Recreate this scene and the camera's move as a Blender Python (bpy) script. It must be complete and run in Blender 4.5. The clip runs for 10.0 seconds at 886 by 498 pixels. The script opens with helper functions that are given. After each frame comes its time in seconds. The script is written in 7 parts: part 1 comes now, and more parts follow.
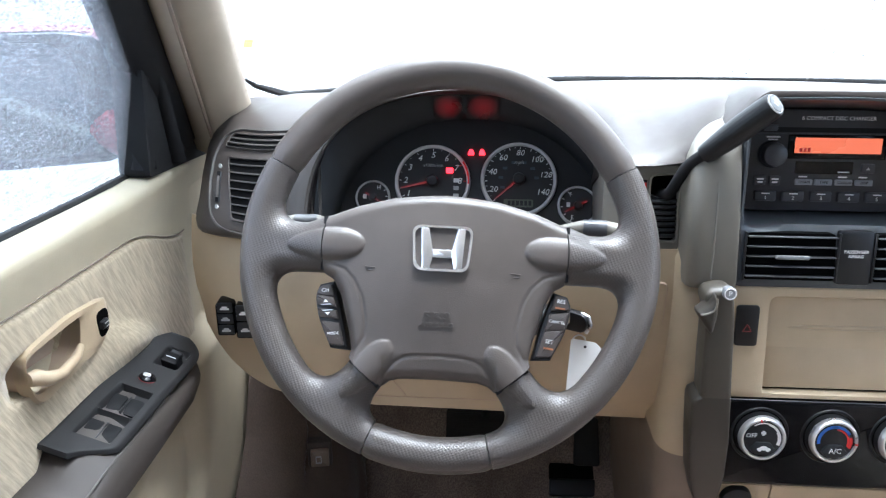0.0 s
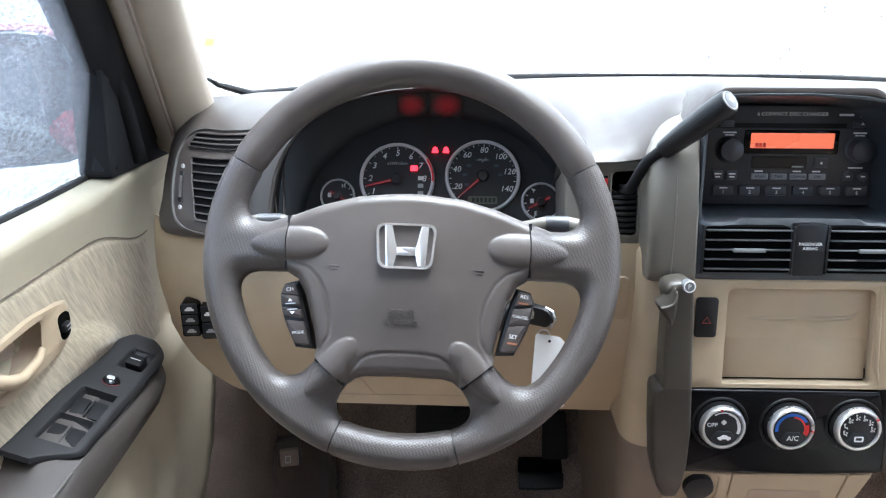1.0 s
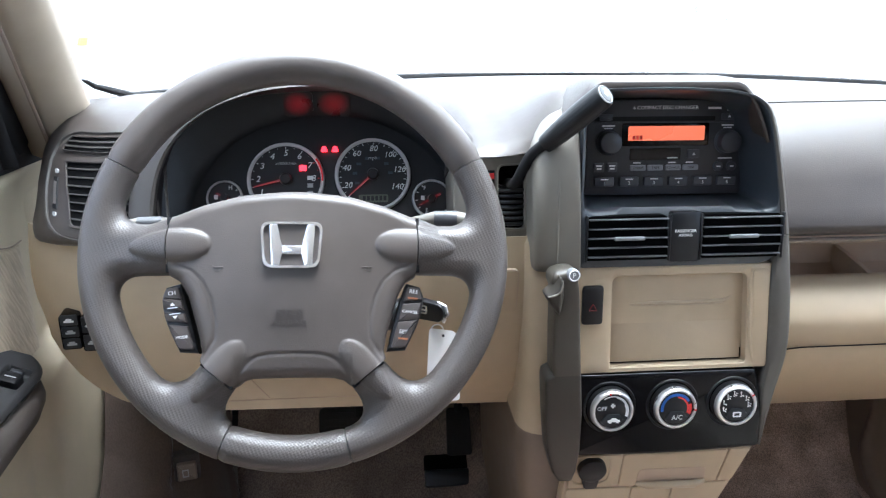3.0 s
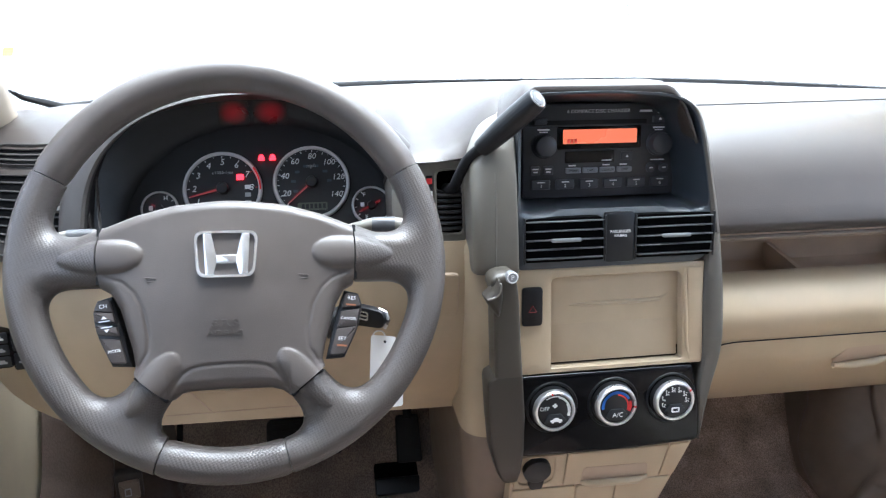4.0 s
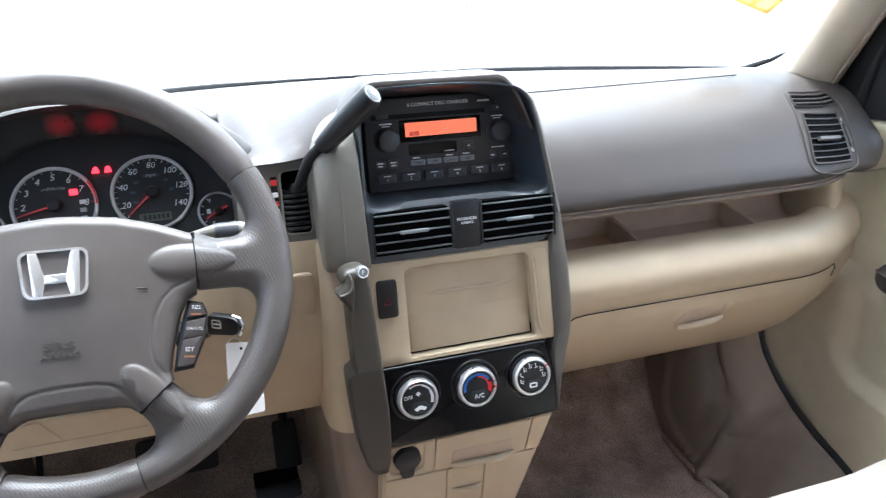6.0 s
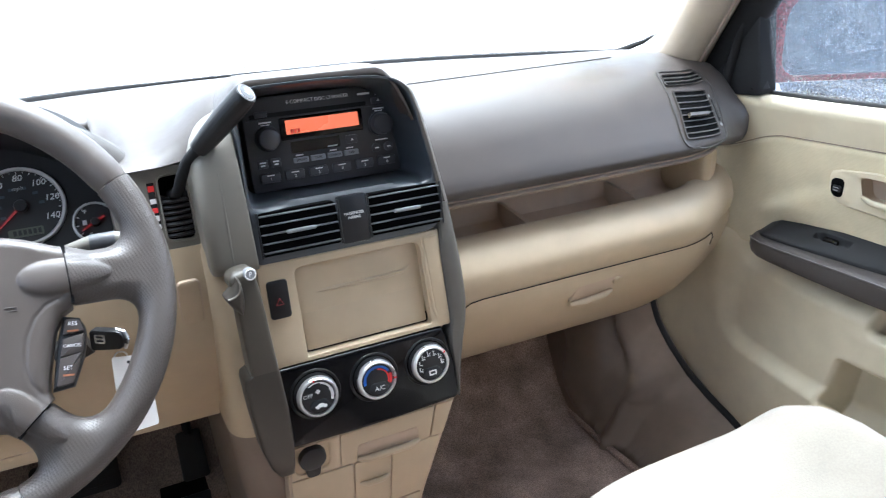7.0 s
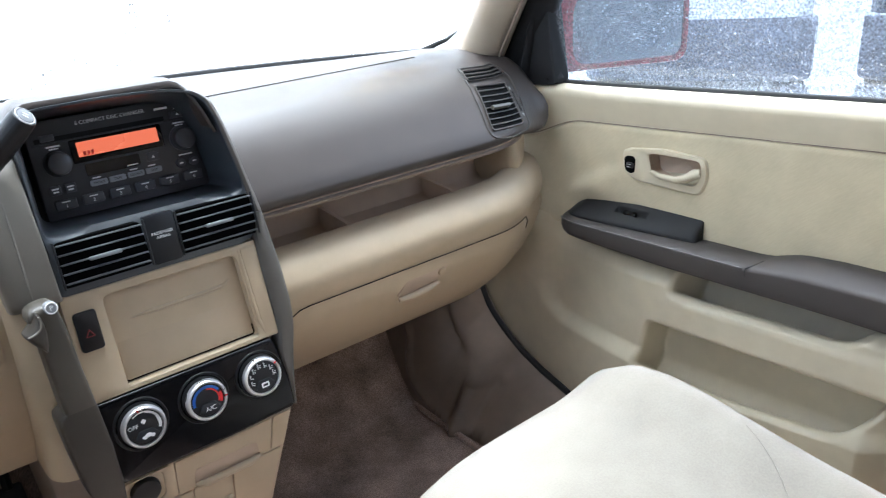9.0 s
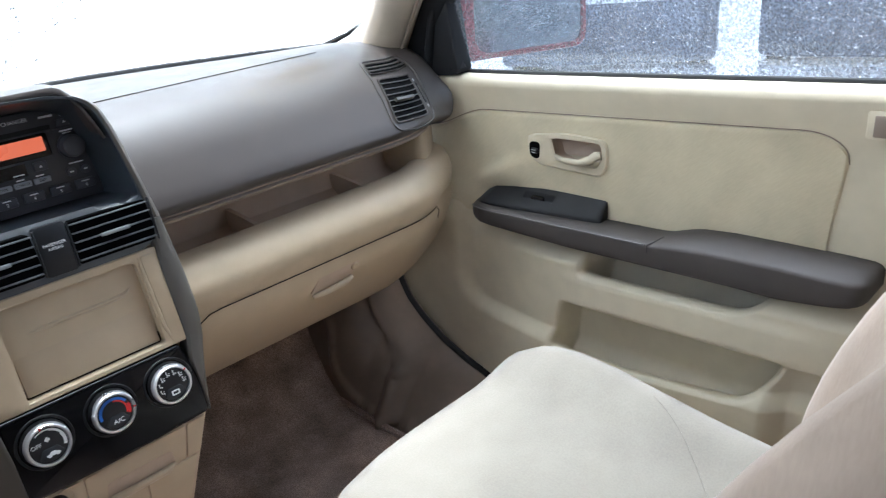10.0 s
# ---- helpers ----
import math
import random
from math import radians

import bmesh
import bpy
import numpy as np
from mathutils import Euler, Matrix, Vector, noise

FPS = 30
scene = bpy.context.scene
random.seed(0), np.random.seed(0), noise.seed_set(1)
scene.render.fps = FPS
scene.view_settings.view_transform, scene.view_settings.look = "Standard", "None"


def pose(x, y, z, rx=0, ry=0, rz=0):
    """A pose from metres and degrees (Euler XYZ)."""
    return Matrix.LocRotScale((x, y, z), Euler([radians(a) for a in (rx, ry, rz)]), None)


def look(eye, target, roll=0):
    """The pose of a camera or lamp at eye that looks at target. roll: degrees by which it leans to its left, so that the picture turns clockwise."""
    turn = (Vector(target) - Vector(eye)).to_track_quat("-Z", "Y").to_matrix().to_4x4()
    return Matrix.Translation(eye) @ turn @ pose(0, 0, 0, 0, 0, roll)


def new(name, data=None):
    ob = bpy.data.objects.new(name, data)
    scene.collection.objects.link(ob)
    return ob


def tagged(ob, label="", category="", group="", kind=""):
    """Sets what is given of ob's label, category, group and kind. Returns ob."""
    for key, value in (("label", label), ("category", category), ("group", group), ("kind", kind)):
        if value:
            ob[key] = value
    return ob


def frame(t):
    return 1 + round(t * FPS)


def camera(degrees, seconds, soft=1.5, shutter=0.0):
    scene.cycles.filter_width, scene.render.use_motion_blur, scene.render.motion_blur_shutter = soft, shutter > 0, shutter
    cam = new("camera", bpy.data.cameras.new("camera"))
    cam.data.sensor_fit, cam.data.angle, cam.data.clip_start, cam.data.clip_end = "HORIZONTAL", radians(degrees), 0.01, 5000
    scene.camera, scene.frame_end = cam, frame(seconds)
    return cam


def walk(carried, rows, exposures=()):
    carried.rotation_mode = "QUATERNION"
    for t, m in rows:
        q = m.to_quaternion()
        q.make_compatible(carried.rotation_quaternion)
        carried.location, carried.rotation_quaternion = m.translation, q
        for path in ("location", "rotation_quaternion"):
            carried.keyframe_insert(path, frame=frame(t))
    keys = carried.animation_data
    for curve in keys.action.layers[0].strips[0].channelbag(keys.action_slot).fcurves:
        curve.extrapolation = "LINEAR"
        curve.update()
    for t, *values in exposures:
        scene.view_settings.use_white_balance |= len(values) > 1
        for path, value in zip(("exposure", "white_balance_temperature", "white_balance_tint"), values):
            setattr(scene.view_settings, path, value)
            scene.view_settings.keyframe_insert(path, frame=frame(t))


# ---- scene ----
cam = camera(60.4, 10.0, soft=1.15, shutter=0.3)
PATH = [
    (0, (-0.334, 0.064, 0.984), (-0.451, 1.921, 0.251), 0.0),
    (0.5, (-0.328, 0.061, 0.983), (-0.396, 1.921, 0.25), 0.2),
    (1, (-0.328, 0.06, 0.986), (-0.368, 1.917, 0.246), 0.1),
    (1.5, (-0.323, 0.057, 0.983), (-0.316, 1.917, 0.247), -0.0),
    (2, (-0.318, 0.056, 0.979), (-0.232, 1.914, 0.244), 0.8),
    (2.5, (-0.315, 0.057, 0.979), (-0.172, 1.912, 0.246), 0.9),
    (4, (-0.297, 0.051, 0.977), (0.023, 1.895, 0.273), 0.7),
    (4.5, (-0.291, 0.049, 0.974), (0.094, 1.883, 0.277), 0.8),
    (5, (-0.282, 0.047, 0.973), (0.17, 1.866, 0.275), 1.0),
    (5.5, (-0.275, 0.042, 0.977), (0.243, 1.841, 0.274), 0.2),
    (7, (-0.249, 0.023, 0.98), (0.577, 1.688, 0.24), -2.1),
    (7.5, (-0.243, 0.019, 0.984), (0.662, 1.64, 0.242), -2.6),
    (8, (-0.244, 0.014, 0.979), (0.753, 1.585, 0.245), -2.6),
    (8.5, (-0.238, 0.007, 0.981), (0.843, 1.517, 0.238), -3.0),
    (9, (-0.233, -0.002, 0.98), (0.932, 1.44, 0.23), -3.6),
    (9.5, (-0.229, -0.007, 0.983), (1.008, 1.364, 0.217), -4.2),
    (10, (-0.217, -0.026, 0.982), (1.072, 1.287, 0.198), -4.9),
]
walk(cam, [(t, look(eye, target, roll)) for t, eye, target, roll in PATH], [(0, 3.0, 5650, 8), (5, 3.14, 5650, 8), (7.3, 3.14, 5650, 8), (8.2, 3.15, 5650, 8), (9, 2.87, 5650, 8), (10, 2.64, 5650, 8)])

# ---------- light ----------
world = bpy.data.worlds.new("sky")
scene.world = world
world.use_nodes = True
sky = world.node_tree.nodes.new("ShaderNodeTexSky")
sky.sky_type, sky.sun_disc = "NISHITA", False
sky.sun_elevation, sky.sun_rotation = radians(75), radians(32)
sky.dust_density, sky.ozone_density, sky.air_density = 6.0, 1.0, 1.0
grey = world.node_tree.nodes.new("ShaderNodeHueSaturation")
grey.inputs["Saturation"].default_value = 0.22
back = world.node_tree.nodes["Background"]
world.node_tree.links.new(sky.outputs[0], grey.inputs["Color"])
world.node_tree.links.new(grey.outputs[0], back.inputs["Color"])
back.inputs["Strength"].default_value = 0.115
sun = new("sun", bpy.data.lights.new("sun", "SUN"))
sun.data.energy, sun.data.angle, sun.data.color = 1.0, radians(30), (1.0, 0.98, 0.96)
sun.matrix_world = look((0.7, 1.1, 5), (0, 0, 0))


# ---------- materials ----------
def material(name, colour, rough=0.5, metal=0.0, spread=0.12, scale=30.0, grain=0.0, grain_scale=900.0, wear=0.0,
             spec=0.5, coat=0.0):
    """A surface with blotches at one scale and grain with relief at a finer one, in metres."""
    m = bpy.data.materials.new(name)
    m.use_nodes = True
    n, l = m.node_tree.nodes, m.node_tree.links
    p = n["Principled BSDF"]
    co = n.new("ShaderNodeTexCoord")
    big = n.new("ShaderNodeTexNoise")
    big.inputs["Scale"].default_value, big.inputs["Detail"].default_value = scale, 5
    l.new(co.outputs["Object"], big.inputs["Vector"])
    fine = n.new("ShaderNodeTexNoise")
    fine.inputs["Scale"].default_value, fine.inputs["Detail"].default_value = grain_scale, 3
    l.new(co.outputs["Object"], fine.inputs["Vector"])
    ramp = n.new("ShaderNodeMapRange")
    ramp.inputs["From Min"].default_value, ramp.inputs["From Max"].default_value = 0.3, 0.7
    ramp.inputs["To Min"].default_value, ramp.inputs["To Max"].default_value = 1 - spread, 1 + spread
    l.new(big.outputs["Fac"], ramp.inputs["Value"])
    tone = n.new("ShaderNodeVectorMath")
    tone.operation = "SCALE"
    tone.inputs[0].default_value = colour
    l.new(ramp.outputs[0], tone.inputs["Scale"])
    l.new(tone.outputs[0], p.inputs["Base Color"])
    rr = n.new("ShaderNodeMapRange")
    rr.inputs["To Min"].default_value, rr.inputs["To Max"].default_value = max(0.03, rough - 0.12 - wear), min(1, rough + 0.12)
    l.new(big.outputs["Fac"], rr.inputs["Value"])
    l.new(rr.outputs[0], p.inputs["Roughness"])
    p.inputs["Metallic"].default_value = metal
    p.inputs["Specular IOR Level"].default_value = spec
    p.inputs["Coat Weight"].default_value = coat
    if grain:
        bump = n.new("ShaderNodeBump")
        bump.inputs["Strength"].default_value, bump.inputs["Distance"].default_value = grain, 0.0006
        l.new(fine.outputs["Fac"], bump.inputs["Height"])
        l.new(bump.outputs[0], p.inputs["Normal"])
    return m


def cloth(name, colour, thread=700.0, rough=0.95, tilt=(0, 0, 0), streak=0.1, spread=0.1, relief=0.5):
    """Woven or brushed fabric: fine threads stretched one way, with soft blotches."""
    m = material(name, colour, rough, spread=spread, scale=14.0, spec=0.15)
    n, l = m.node_tree.nodes, m.node_tree.links
    p = n["Principled BSDF"]
    co = n.new("ShaderNodeTexCoord")
    mp = n.new("ShaderNodeMapping")
    mp.inputs["Rotation"].default_value = [radians(a) for a in tilt]
    mp.vector_type = "TEXTURE"
    mp.inputs["Scale"].default_value = (1, 1, 8.3)
    l.new(co.outputs["Object"], mp.inputs["Vector"])
    tx = n.new("ShaderNodeTexNoise")
    tx.inputs["Scale"].default_value, tx.inputs["Detail"].default_value = thread, 4
    l.new(mp.outputs[0], tx.inputs["Vector"])
    bump = n.new("ShaderNodeBump")
    bump.inputs["Strength"].default_value, bump.inputs["Distance"].default_value = relief, 0.0012
    l.new(tx.outputs["Fac"], bump.inputs["Height"])
    l.new(bump.outputs[0], p.inputs["Normal"])
    old = p.inputs["Base Color"].links[0].from_socket
    rg = n.new("ShaderNodeMapRange")
    rg.inputs["From Min"].default_value, rg.inputs["From Max"].default_value = 0.35, 0.65
    rg.inputs["To Min"].default_value, rg.inputs["To Max"].default_value = 1 - streak, 1 + streak
    l.new(tx.outputs["Fac"], rg.inputs["Value"])
    sc = n.new("ShaderNodeVectorMath")
    sc.operation = "SCALE"
    l.new(old, sc.inputs[0])
    l.new(rg.outputs[0], sc.inputs["Scale"])
    l.new(sc.outputs[0], p.inputs["Base Color"])
    p.inputs["Sheen Weight"].default_value = 0.25
    return m


def glow(name, colour, strength, dark=0.02):
    m = material(name, (dark, dark, dark), 0.3)
    p = m.node_tree.nodes["Principled BSDF"]
    p.inputs["Emission Color"].default_value = (*colour, 1)
    p.inputs["Emission Strength"].default_value = strength
    return m


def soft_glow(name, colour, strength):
    """A glowing patch that fades towards its rim, in place of a reflection."""
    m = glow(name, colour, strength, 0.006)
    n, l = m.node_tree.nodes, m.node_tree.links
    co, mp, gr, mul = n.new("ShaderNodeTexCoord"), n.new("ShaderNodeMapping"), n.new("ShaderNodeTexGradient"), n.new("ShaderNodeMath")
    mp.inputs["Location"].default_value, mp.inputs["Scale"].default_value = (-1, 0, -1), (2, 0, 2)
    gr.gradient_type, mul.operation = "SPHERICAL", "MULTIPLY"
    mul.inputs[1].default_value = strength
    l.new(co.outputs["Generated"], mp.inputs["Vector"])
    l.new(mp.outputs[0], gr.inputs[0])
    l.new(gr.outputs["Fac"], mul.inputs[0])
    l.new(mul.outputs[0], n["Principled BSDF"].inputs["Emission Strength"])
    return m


TAUPE = material("taupe_vinyl", (0.054, 0.048, 0.043), 0.48, grain=0.35, grain_scale=1400, spread=0.06, spec=0.45)
TAUPE_SOFT = material("taupe_dash_skin", (0.050, 0.0405, 0.0345), 0.46, grain=0.4, grain_scale=1100, spread=0.07, spec=0.50)
WHEEL_SKIN = material("grey_brown_wheel_skin", (0.080, 0.067, 0.059), 0.42, grain=0.35, grain_scale=1500, spread=0.08, wear=0.06)
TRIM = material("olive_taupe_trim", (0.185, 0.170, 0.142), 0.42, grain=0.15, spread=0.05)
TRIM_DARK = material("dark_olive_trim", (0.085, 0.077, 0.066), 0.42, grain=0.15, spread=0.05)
BEIGE = material("beige_plastic", (0.465, 0.368, 0.246), 0.45, grain=0.3, grain_scale=1200, spread=0.05)
BEIGE_DARK = material("tan_plastic", (0.45, 0.340, 0.250), 0.5, grain=0.3, spread=0.06)
POCKET = material("beige_pocket_plastic", (0.45, 0.358, 0.245), 0.48, grain=0.3, spread=0.05)
BEIGE_DOOR = material("pale_beige_vinyl", (0.53, 0.468, 0.338), 0.48, grain=0.35, grain_scale=1000, spread=0.05)
PILLAR = material("beige_pillar_trim", (0.36, 0.305, 0.235), 0.6, grain=0.2, spread=0.05)
KICK = material("brown_tan_kick_plastic", (0.195, 0.148, 0.112), 0.48, grain=0.3, spread=0.08)
SWITCH = material("deep_black_switch", (0.004, 0.004, 0.005), 0.55, spread=0.1, spec=0.12)
BLACK = material("black_plastic", (0.012, 0.012, 0.013), 0.40, grain=0.25, spread=0.2, spec=0.4)
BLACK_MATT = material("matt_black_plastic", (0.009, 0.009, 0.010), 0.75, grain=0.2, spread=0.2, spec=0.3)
# Near-black that stands in for the shade inside slots, gaps and recesses.
VOID = material("black_for_hollow_shade", (0.003, 0.003, 0.003), 0.9, spread=0.1, spec=0.05)
RADIO_FACE = material("black_radio_plastic", (0.036, 0.036, 0.041), 0.40, grain=0.2, spread=0.15, spec=0.5)
BEZEL = material("blue_black_bezel", (0.034, 0.041, 0.049), 0.33, grain=0.15, spread=0.15, spec=0.65)
PLATE = material("black_switch_plate", (0.013, 0.0125, 0.013), 0.5, grain=0.2, spread=0.15, spec=0.22)
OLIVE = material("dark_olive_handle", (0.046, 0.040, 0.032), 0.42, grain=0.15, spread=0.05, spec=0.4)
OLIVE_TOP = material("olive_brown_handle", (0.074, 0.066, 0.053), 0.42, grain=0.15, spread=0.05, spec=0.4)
# Dark brown that carries the shade on the driver's kick panel.
SHADED_KICK = cloth("shaded_kick_panel_brown", (0.085, 0.063, 0.050), 600, streak=0.12, spread=0.12)
CHARCOAL = material("charcoal_plastic", (0.010, 0.0115, 0.014), 0.36, grain=0.25, spread=0.15, spec=0.45)
GLOSS = material("gloss_black", (0.004, 0.004, 0.005), 0.12, spread=0.1, spec=0.25)
RUBBER = material("black_rubber", (0.010, 0.010, 0.010), 0.8, spread=0.3)
CHROME = material("chrome", (0.93, 0.93, 0.94), 0.22, metal=0.88, spread=0.03)
SILVER = material("satin_silver", (0.74, 0.74, 0.75), 0.30, metal=0.85, spread=0.05)
WHITE = material("white_print", (0.75, 0.75, 0.74), 0.5, spread=0.03)
GREYPRINT = material("grey_print", (0.36, 0.36, 0.36), 0.5, spread=0.05)
RED = material("red_print", (0.6, 0.02, 0.02), 0.5, spread=0.05)
DIM_RED = material("dim_red_print", (0.16, 0.008, 0.01), 0.5, spread=0.05)
RADIO_KEY = material("dark_grey_radio_key", (0.052, 0.053, 0.060), 0.36, spread=0.1)
BLUE = material("blue_print", (0.03, 0.16, 0.6), 0.5, spread=0.05)
TAG = material("white_card_tag", (0.85, 0.85, 0.83), 0.7, spread=0.04)
YELLOW = material("yellow_sticker", (0.8, 0.6, 0.02), 0.6, spread=0.05)
CAR_RED = material("wet_burgundy_paint", (0.15, 0.010, 0.018), 0.35, spread=0.1, spec=0.3)
MIRROR = material("wet_mirror_glass", (0.15, 0.18, 0.21), 0.10, metal=1.0, spread=0.03)
LCD = glow("orange_display", (0.85, 0.17, 0.075), 0.145)
TELL = glow("red_warning_light", (1.0, 0.012, 0.02), 1.0)
# Stands in for a red reflection with a glow of its own.
RED_REFLECTION = soft_glow("glowing_red_reflection", (1.0, 0.0, 0.015), 0.017)
# Needle red brightened with a faint added glow.
NEEDLE = glow("glowing_red_needle", (1.0, 0.02, 0.02), 0.03, 0.05)
SEAT = cloth("cream_seat_fabric", (0.264, 0.235, 0.193), 420, streak=0.04, spread=0.09, relief=0.25)
SEAT_SIDE = cloth("pinkish_beige_seat_fabric", (0.42, 0.325, 0.25), 420, streak=0.03, spread=0.08, relief=0.2)
INSERT = cloth("streaked_beige_door_fabric", (0.44, 0.37, 0.262), 330, tilt=(27, 0, 0), streak=0.16, spread=0.08, relief=0.35)
SUEDE = cloth("stained_beige_door_fabric", (0.51, 0.442, 0.305), 600, tilt=(50, 0, 0), streak=0.03, spread=0.11, relief=0.15)
ARMREST = material("dark_taupe_armrest", (0.054, 0.046, 0.041), 0.58, grain=0.35, grain_scale=1300, spread=0.06, spec=0.3)
STITCH = material("taupe_piping", (0.10, 0.092, 0.083), 0.6, spread=0.05)
SLAT = material("dark_grey_slat", (0.075, 0.077, 0.082), 0.35, spread=0.08)
SLIDER = material("pale_grey_slider", (0.20, 0.205, 0.21), 0.4, spread=0.05)
GREY_SPECKS = material("opaque_grey_specks", (0.17, 0.18, 0.19), 0.8, spread=0.2)
CARPET = cloth("mottled_brown_carpet", (0.35, 0.258, 0.208), 500, streak=0.35, spread=0.45)
# Darker than the carpet: the driver's footwell shade is put into it.
MAT = cloth("shaded_brown_mat_carpet", (0.19, 0.146, 0.123), 500, streak=0.35, spread=0.3)


# ---------- mesh helpers ----------
def plane(o, tilt, yaw=0.0, k=1.0):
    """A panel's own axes: x to the right, y up along it (leaning forward by tilt degrees), z out towards the driver."""
    s, c = math.sin(radians(tilt)), math.cos(radians(tilt))
    m = Matrix(((1, 0, 0, 0), (0, s, -c, 0), (0, c, s, 0), (0, 0, 0, 1)))
    return Matrix.Translation(o) @ Matrix.Rotation(radians(yaw), 4, "Z") @ m @ Matrix.Scale(k, 4)


def smooth(a, b, x):
    t = min(1.0, max(0.0, (x - a) / (b - a))) if a != b else float(x > a)
    return t * t * (3 - 2 * t)


def window_in(a, b, soft, v):
    return smooth(a - soft, a + soft, v) * (1 - smooth(b - soft, b + soft, v))


def lerp(table, x):
    """Straight between the (x, value) pairs of a table, in order of x."""
    if x <= table[0][0]:
        return table[0][1]
    for (a, u), (b, v) in zip(table, table[1:]):
        if x <= b:
            return u + (v - u) * (x - a) / (b - a)
    return table[-1][1]


def curve(points, n=6):
    """A smooth path through points."""
    p = [Vector(q) for q in points]
    p = [p[0] * 2 - p[1]] + p + [p[-1] * 2 - p[-2]]
    out = []
    for a, b, c, d in zip(p, p[1:], p[2:], p[3:]):
        for k in range(n):
            t = k / n
            out.append(0.5 * (2 * b + (c - a) * t + (2 * a - 5 * b + 4 * c - d) * t * t + (3 * b - a - 3 * c + d) * t ** 3))
    return out + [p[-2]]


def rounded(points, r=0.01, seg=5):
    """A closed outline with its corners rounded; r: one radius or one for each corner."""
    out, n = [], len(points)
    for i, p in enumerate(points):
        p = Vector(p)
        a, b = Vector(points[i - 1]) - p, Vector(points[(i + 1) % n]) - p
        ri = r[i] if isinstance(r, (list, tuple)) else r
        d = min(ri, a.length * 0.48, b.length * 0.48)
        if d < 1e-5:
            out.append(p)
            continue
        u, v = p + a.normalized() * d, p + b.normalized() * d
        for k in range(seg + 1):
            t = k / seg
            out.append(u * (1 - t) ** 2 + p * 2 * t * (1 - t) + v * t * t)
    return out


def rect(cx, cy, w, h):
    return [(cx - w / 2, cy - h / 2), (cx + w / 2, cy - h / 2), (cx + w / 2, cy + h / 2), (cx - w / 2, cy + h / 2)]


def radial(loop, c, n=72):
    """An outline seen from the centre c, as n points at even angles."""
    c = Vector(c)
    pts = [Vector((p[0], p[1])) for p in loop]
    out = []
    for k in range(n):
        d = Vector((math.cos(2 * math.pi * k / n), math.sin(2 * math.pi * k / n)))
        best = 0.0
        for i, p in enumerate(pts):
            e, w = pts[(i + 1) % len(pts)] - p, p - c
            den = d.x * e.y - d.y * e.x
            if abs(den) > 1e-12:
                t, u = (w.x * e.y - w.y * e.x) / den, (w.x * d.y - w.y * d.x) / den
                if t > 0 and -1e-6 <= u <= 1 + 1e-6:
                    best = max(best, t)
        out.append(c + d * best)
    return out


def prism(outline, z0, z1, m=None, bevel=0.0, seg=2, dome=0.0):
    """An outline raised from z0 to z1, its front edge rounded by rings."""
    bm = bmesh.new()
    pts = [Vector((p[0], p[1])) for p in outline]
    c = sum(pts, Vector((0, 0))) / len(pts)
    area = sum(pts[i - 1].cross(pts[i]) for i in range(len(pts)))
    if area < 0:
        pts.reverse()

    def inset(d):
        out, n = [], len(pts)
        for i, p in enumerate(pts):
            e = (pts[(i + 1) % n] - pts[i - 1])
            nrm = Vector((-e.y, e.x))
            out.append(p + nrm.normalized() * d if nrm.length > 1e-9 else p)
        return out
    rings = [(pts, z0)]
    if bevel:
        for k in range(seg + 1):
            a = math.pi / 2 * k / seg
            rings.append((inset(bevel * (1 - math.cos(a))), z1 - bevel + bevel * math.sin(a)))
    else:
        rings.append((pts, z1))
    rows = [[bm.verts.new((p.x, p.y, z)) for p in ring] for ring, z in rings]
    n = len(pts)
    for a, b in zip(rows, rows[1:]):
        for i in range(n):
            bm.faces.new((a[i], a[(i + 1) % n], b[(i + 1) % n], b[i]))
    if dome:
        last, base = rows[-1], rings[-1][0]
        for k in (0.75, 0.5, 0.25):
            ring = [bm.verts.new(((p.x - c.x) * k + c.x, (p.y - c.y) * k + c.y, z1 + dome * (1 - k * k))) for p in base]
            for i in range(n):
                bm.faces.new((last[i], last[(i + 1) % n], ring[(i + 1) % n], ring[i]))
            last = ring
        bm.faces.new(last)
    else:
        bm.faces.new(rows[-1])
    bm.faces.new(list(reversed(rows[0])))
    if m is not None:
        bm.transform(m)
    return bm


def frame_ring(outer, inner, z0, z1, m=None, bevel=0.0):
    """A flat ring between two outlines with as many points each, with thickness."""
    bm = bmesh.new()
    n = len(outer)
    loops = [(outer, z0), (outer, z1 - bevel), ([(o[0] + (i[0] - o[0]) * 0.15, o[1] + (i[1] - o[1]) * 0.15) for o, i in zip(outer, inner)], z1),
             ([(o[0] + (i[0] - o[0]) * 0.85, o[1] + (i[1] - o[1]) * 0.85) for o, i in zip(outer, inner)], z1), (inner, z1 - bevel), (inner, z0)]
    rows = [[bm.verts.new((p[0], p[1], z)) for p in ring] for ring, z in loops]
    for a, b in zip(rows, rows[1:] + rows[:1]):
        for i in range(n):
            bm.faces.new((a[i], a[(i + 1) % n], b[(i + 1) % n], b[i]))
    bmesh.ops.recalc_face_normals(bm, faces=bm.faces)
    if m is not None:
        bm.transform(m)
    return bm


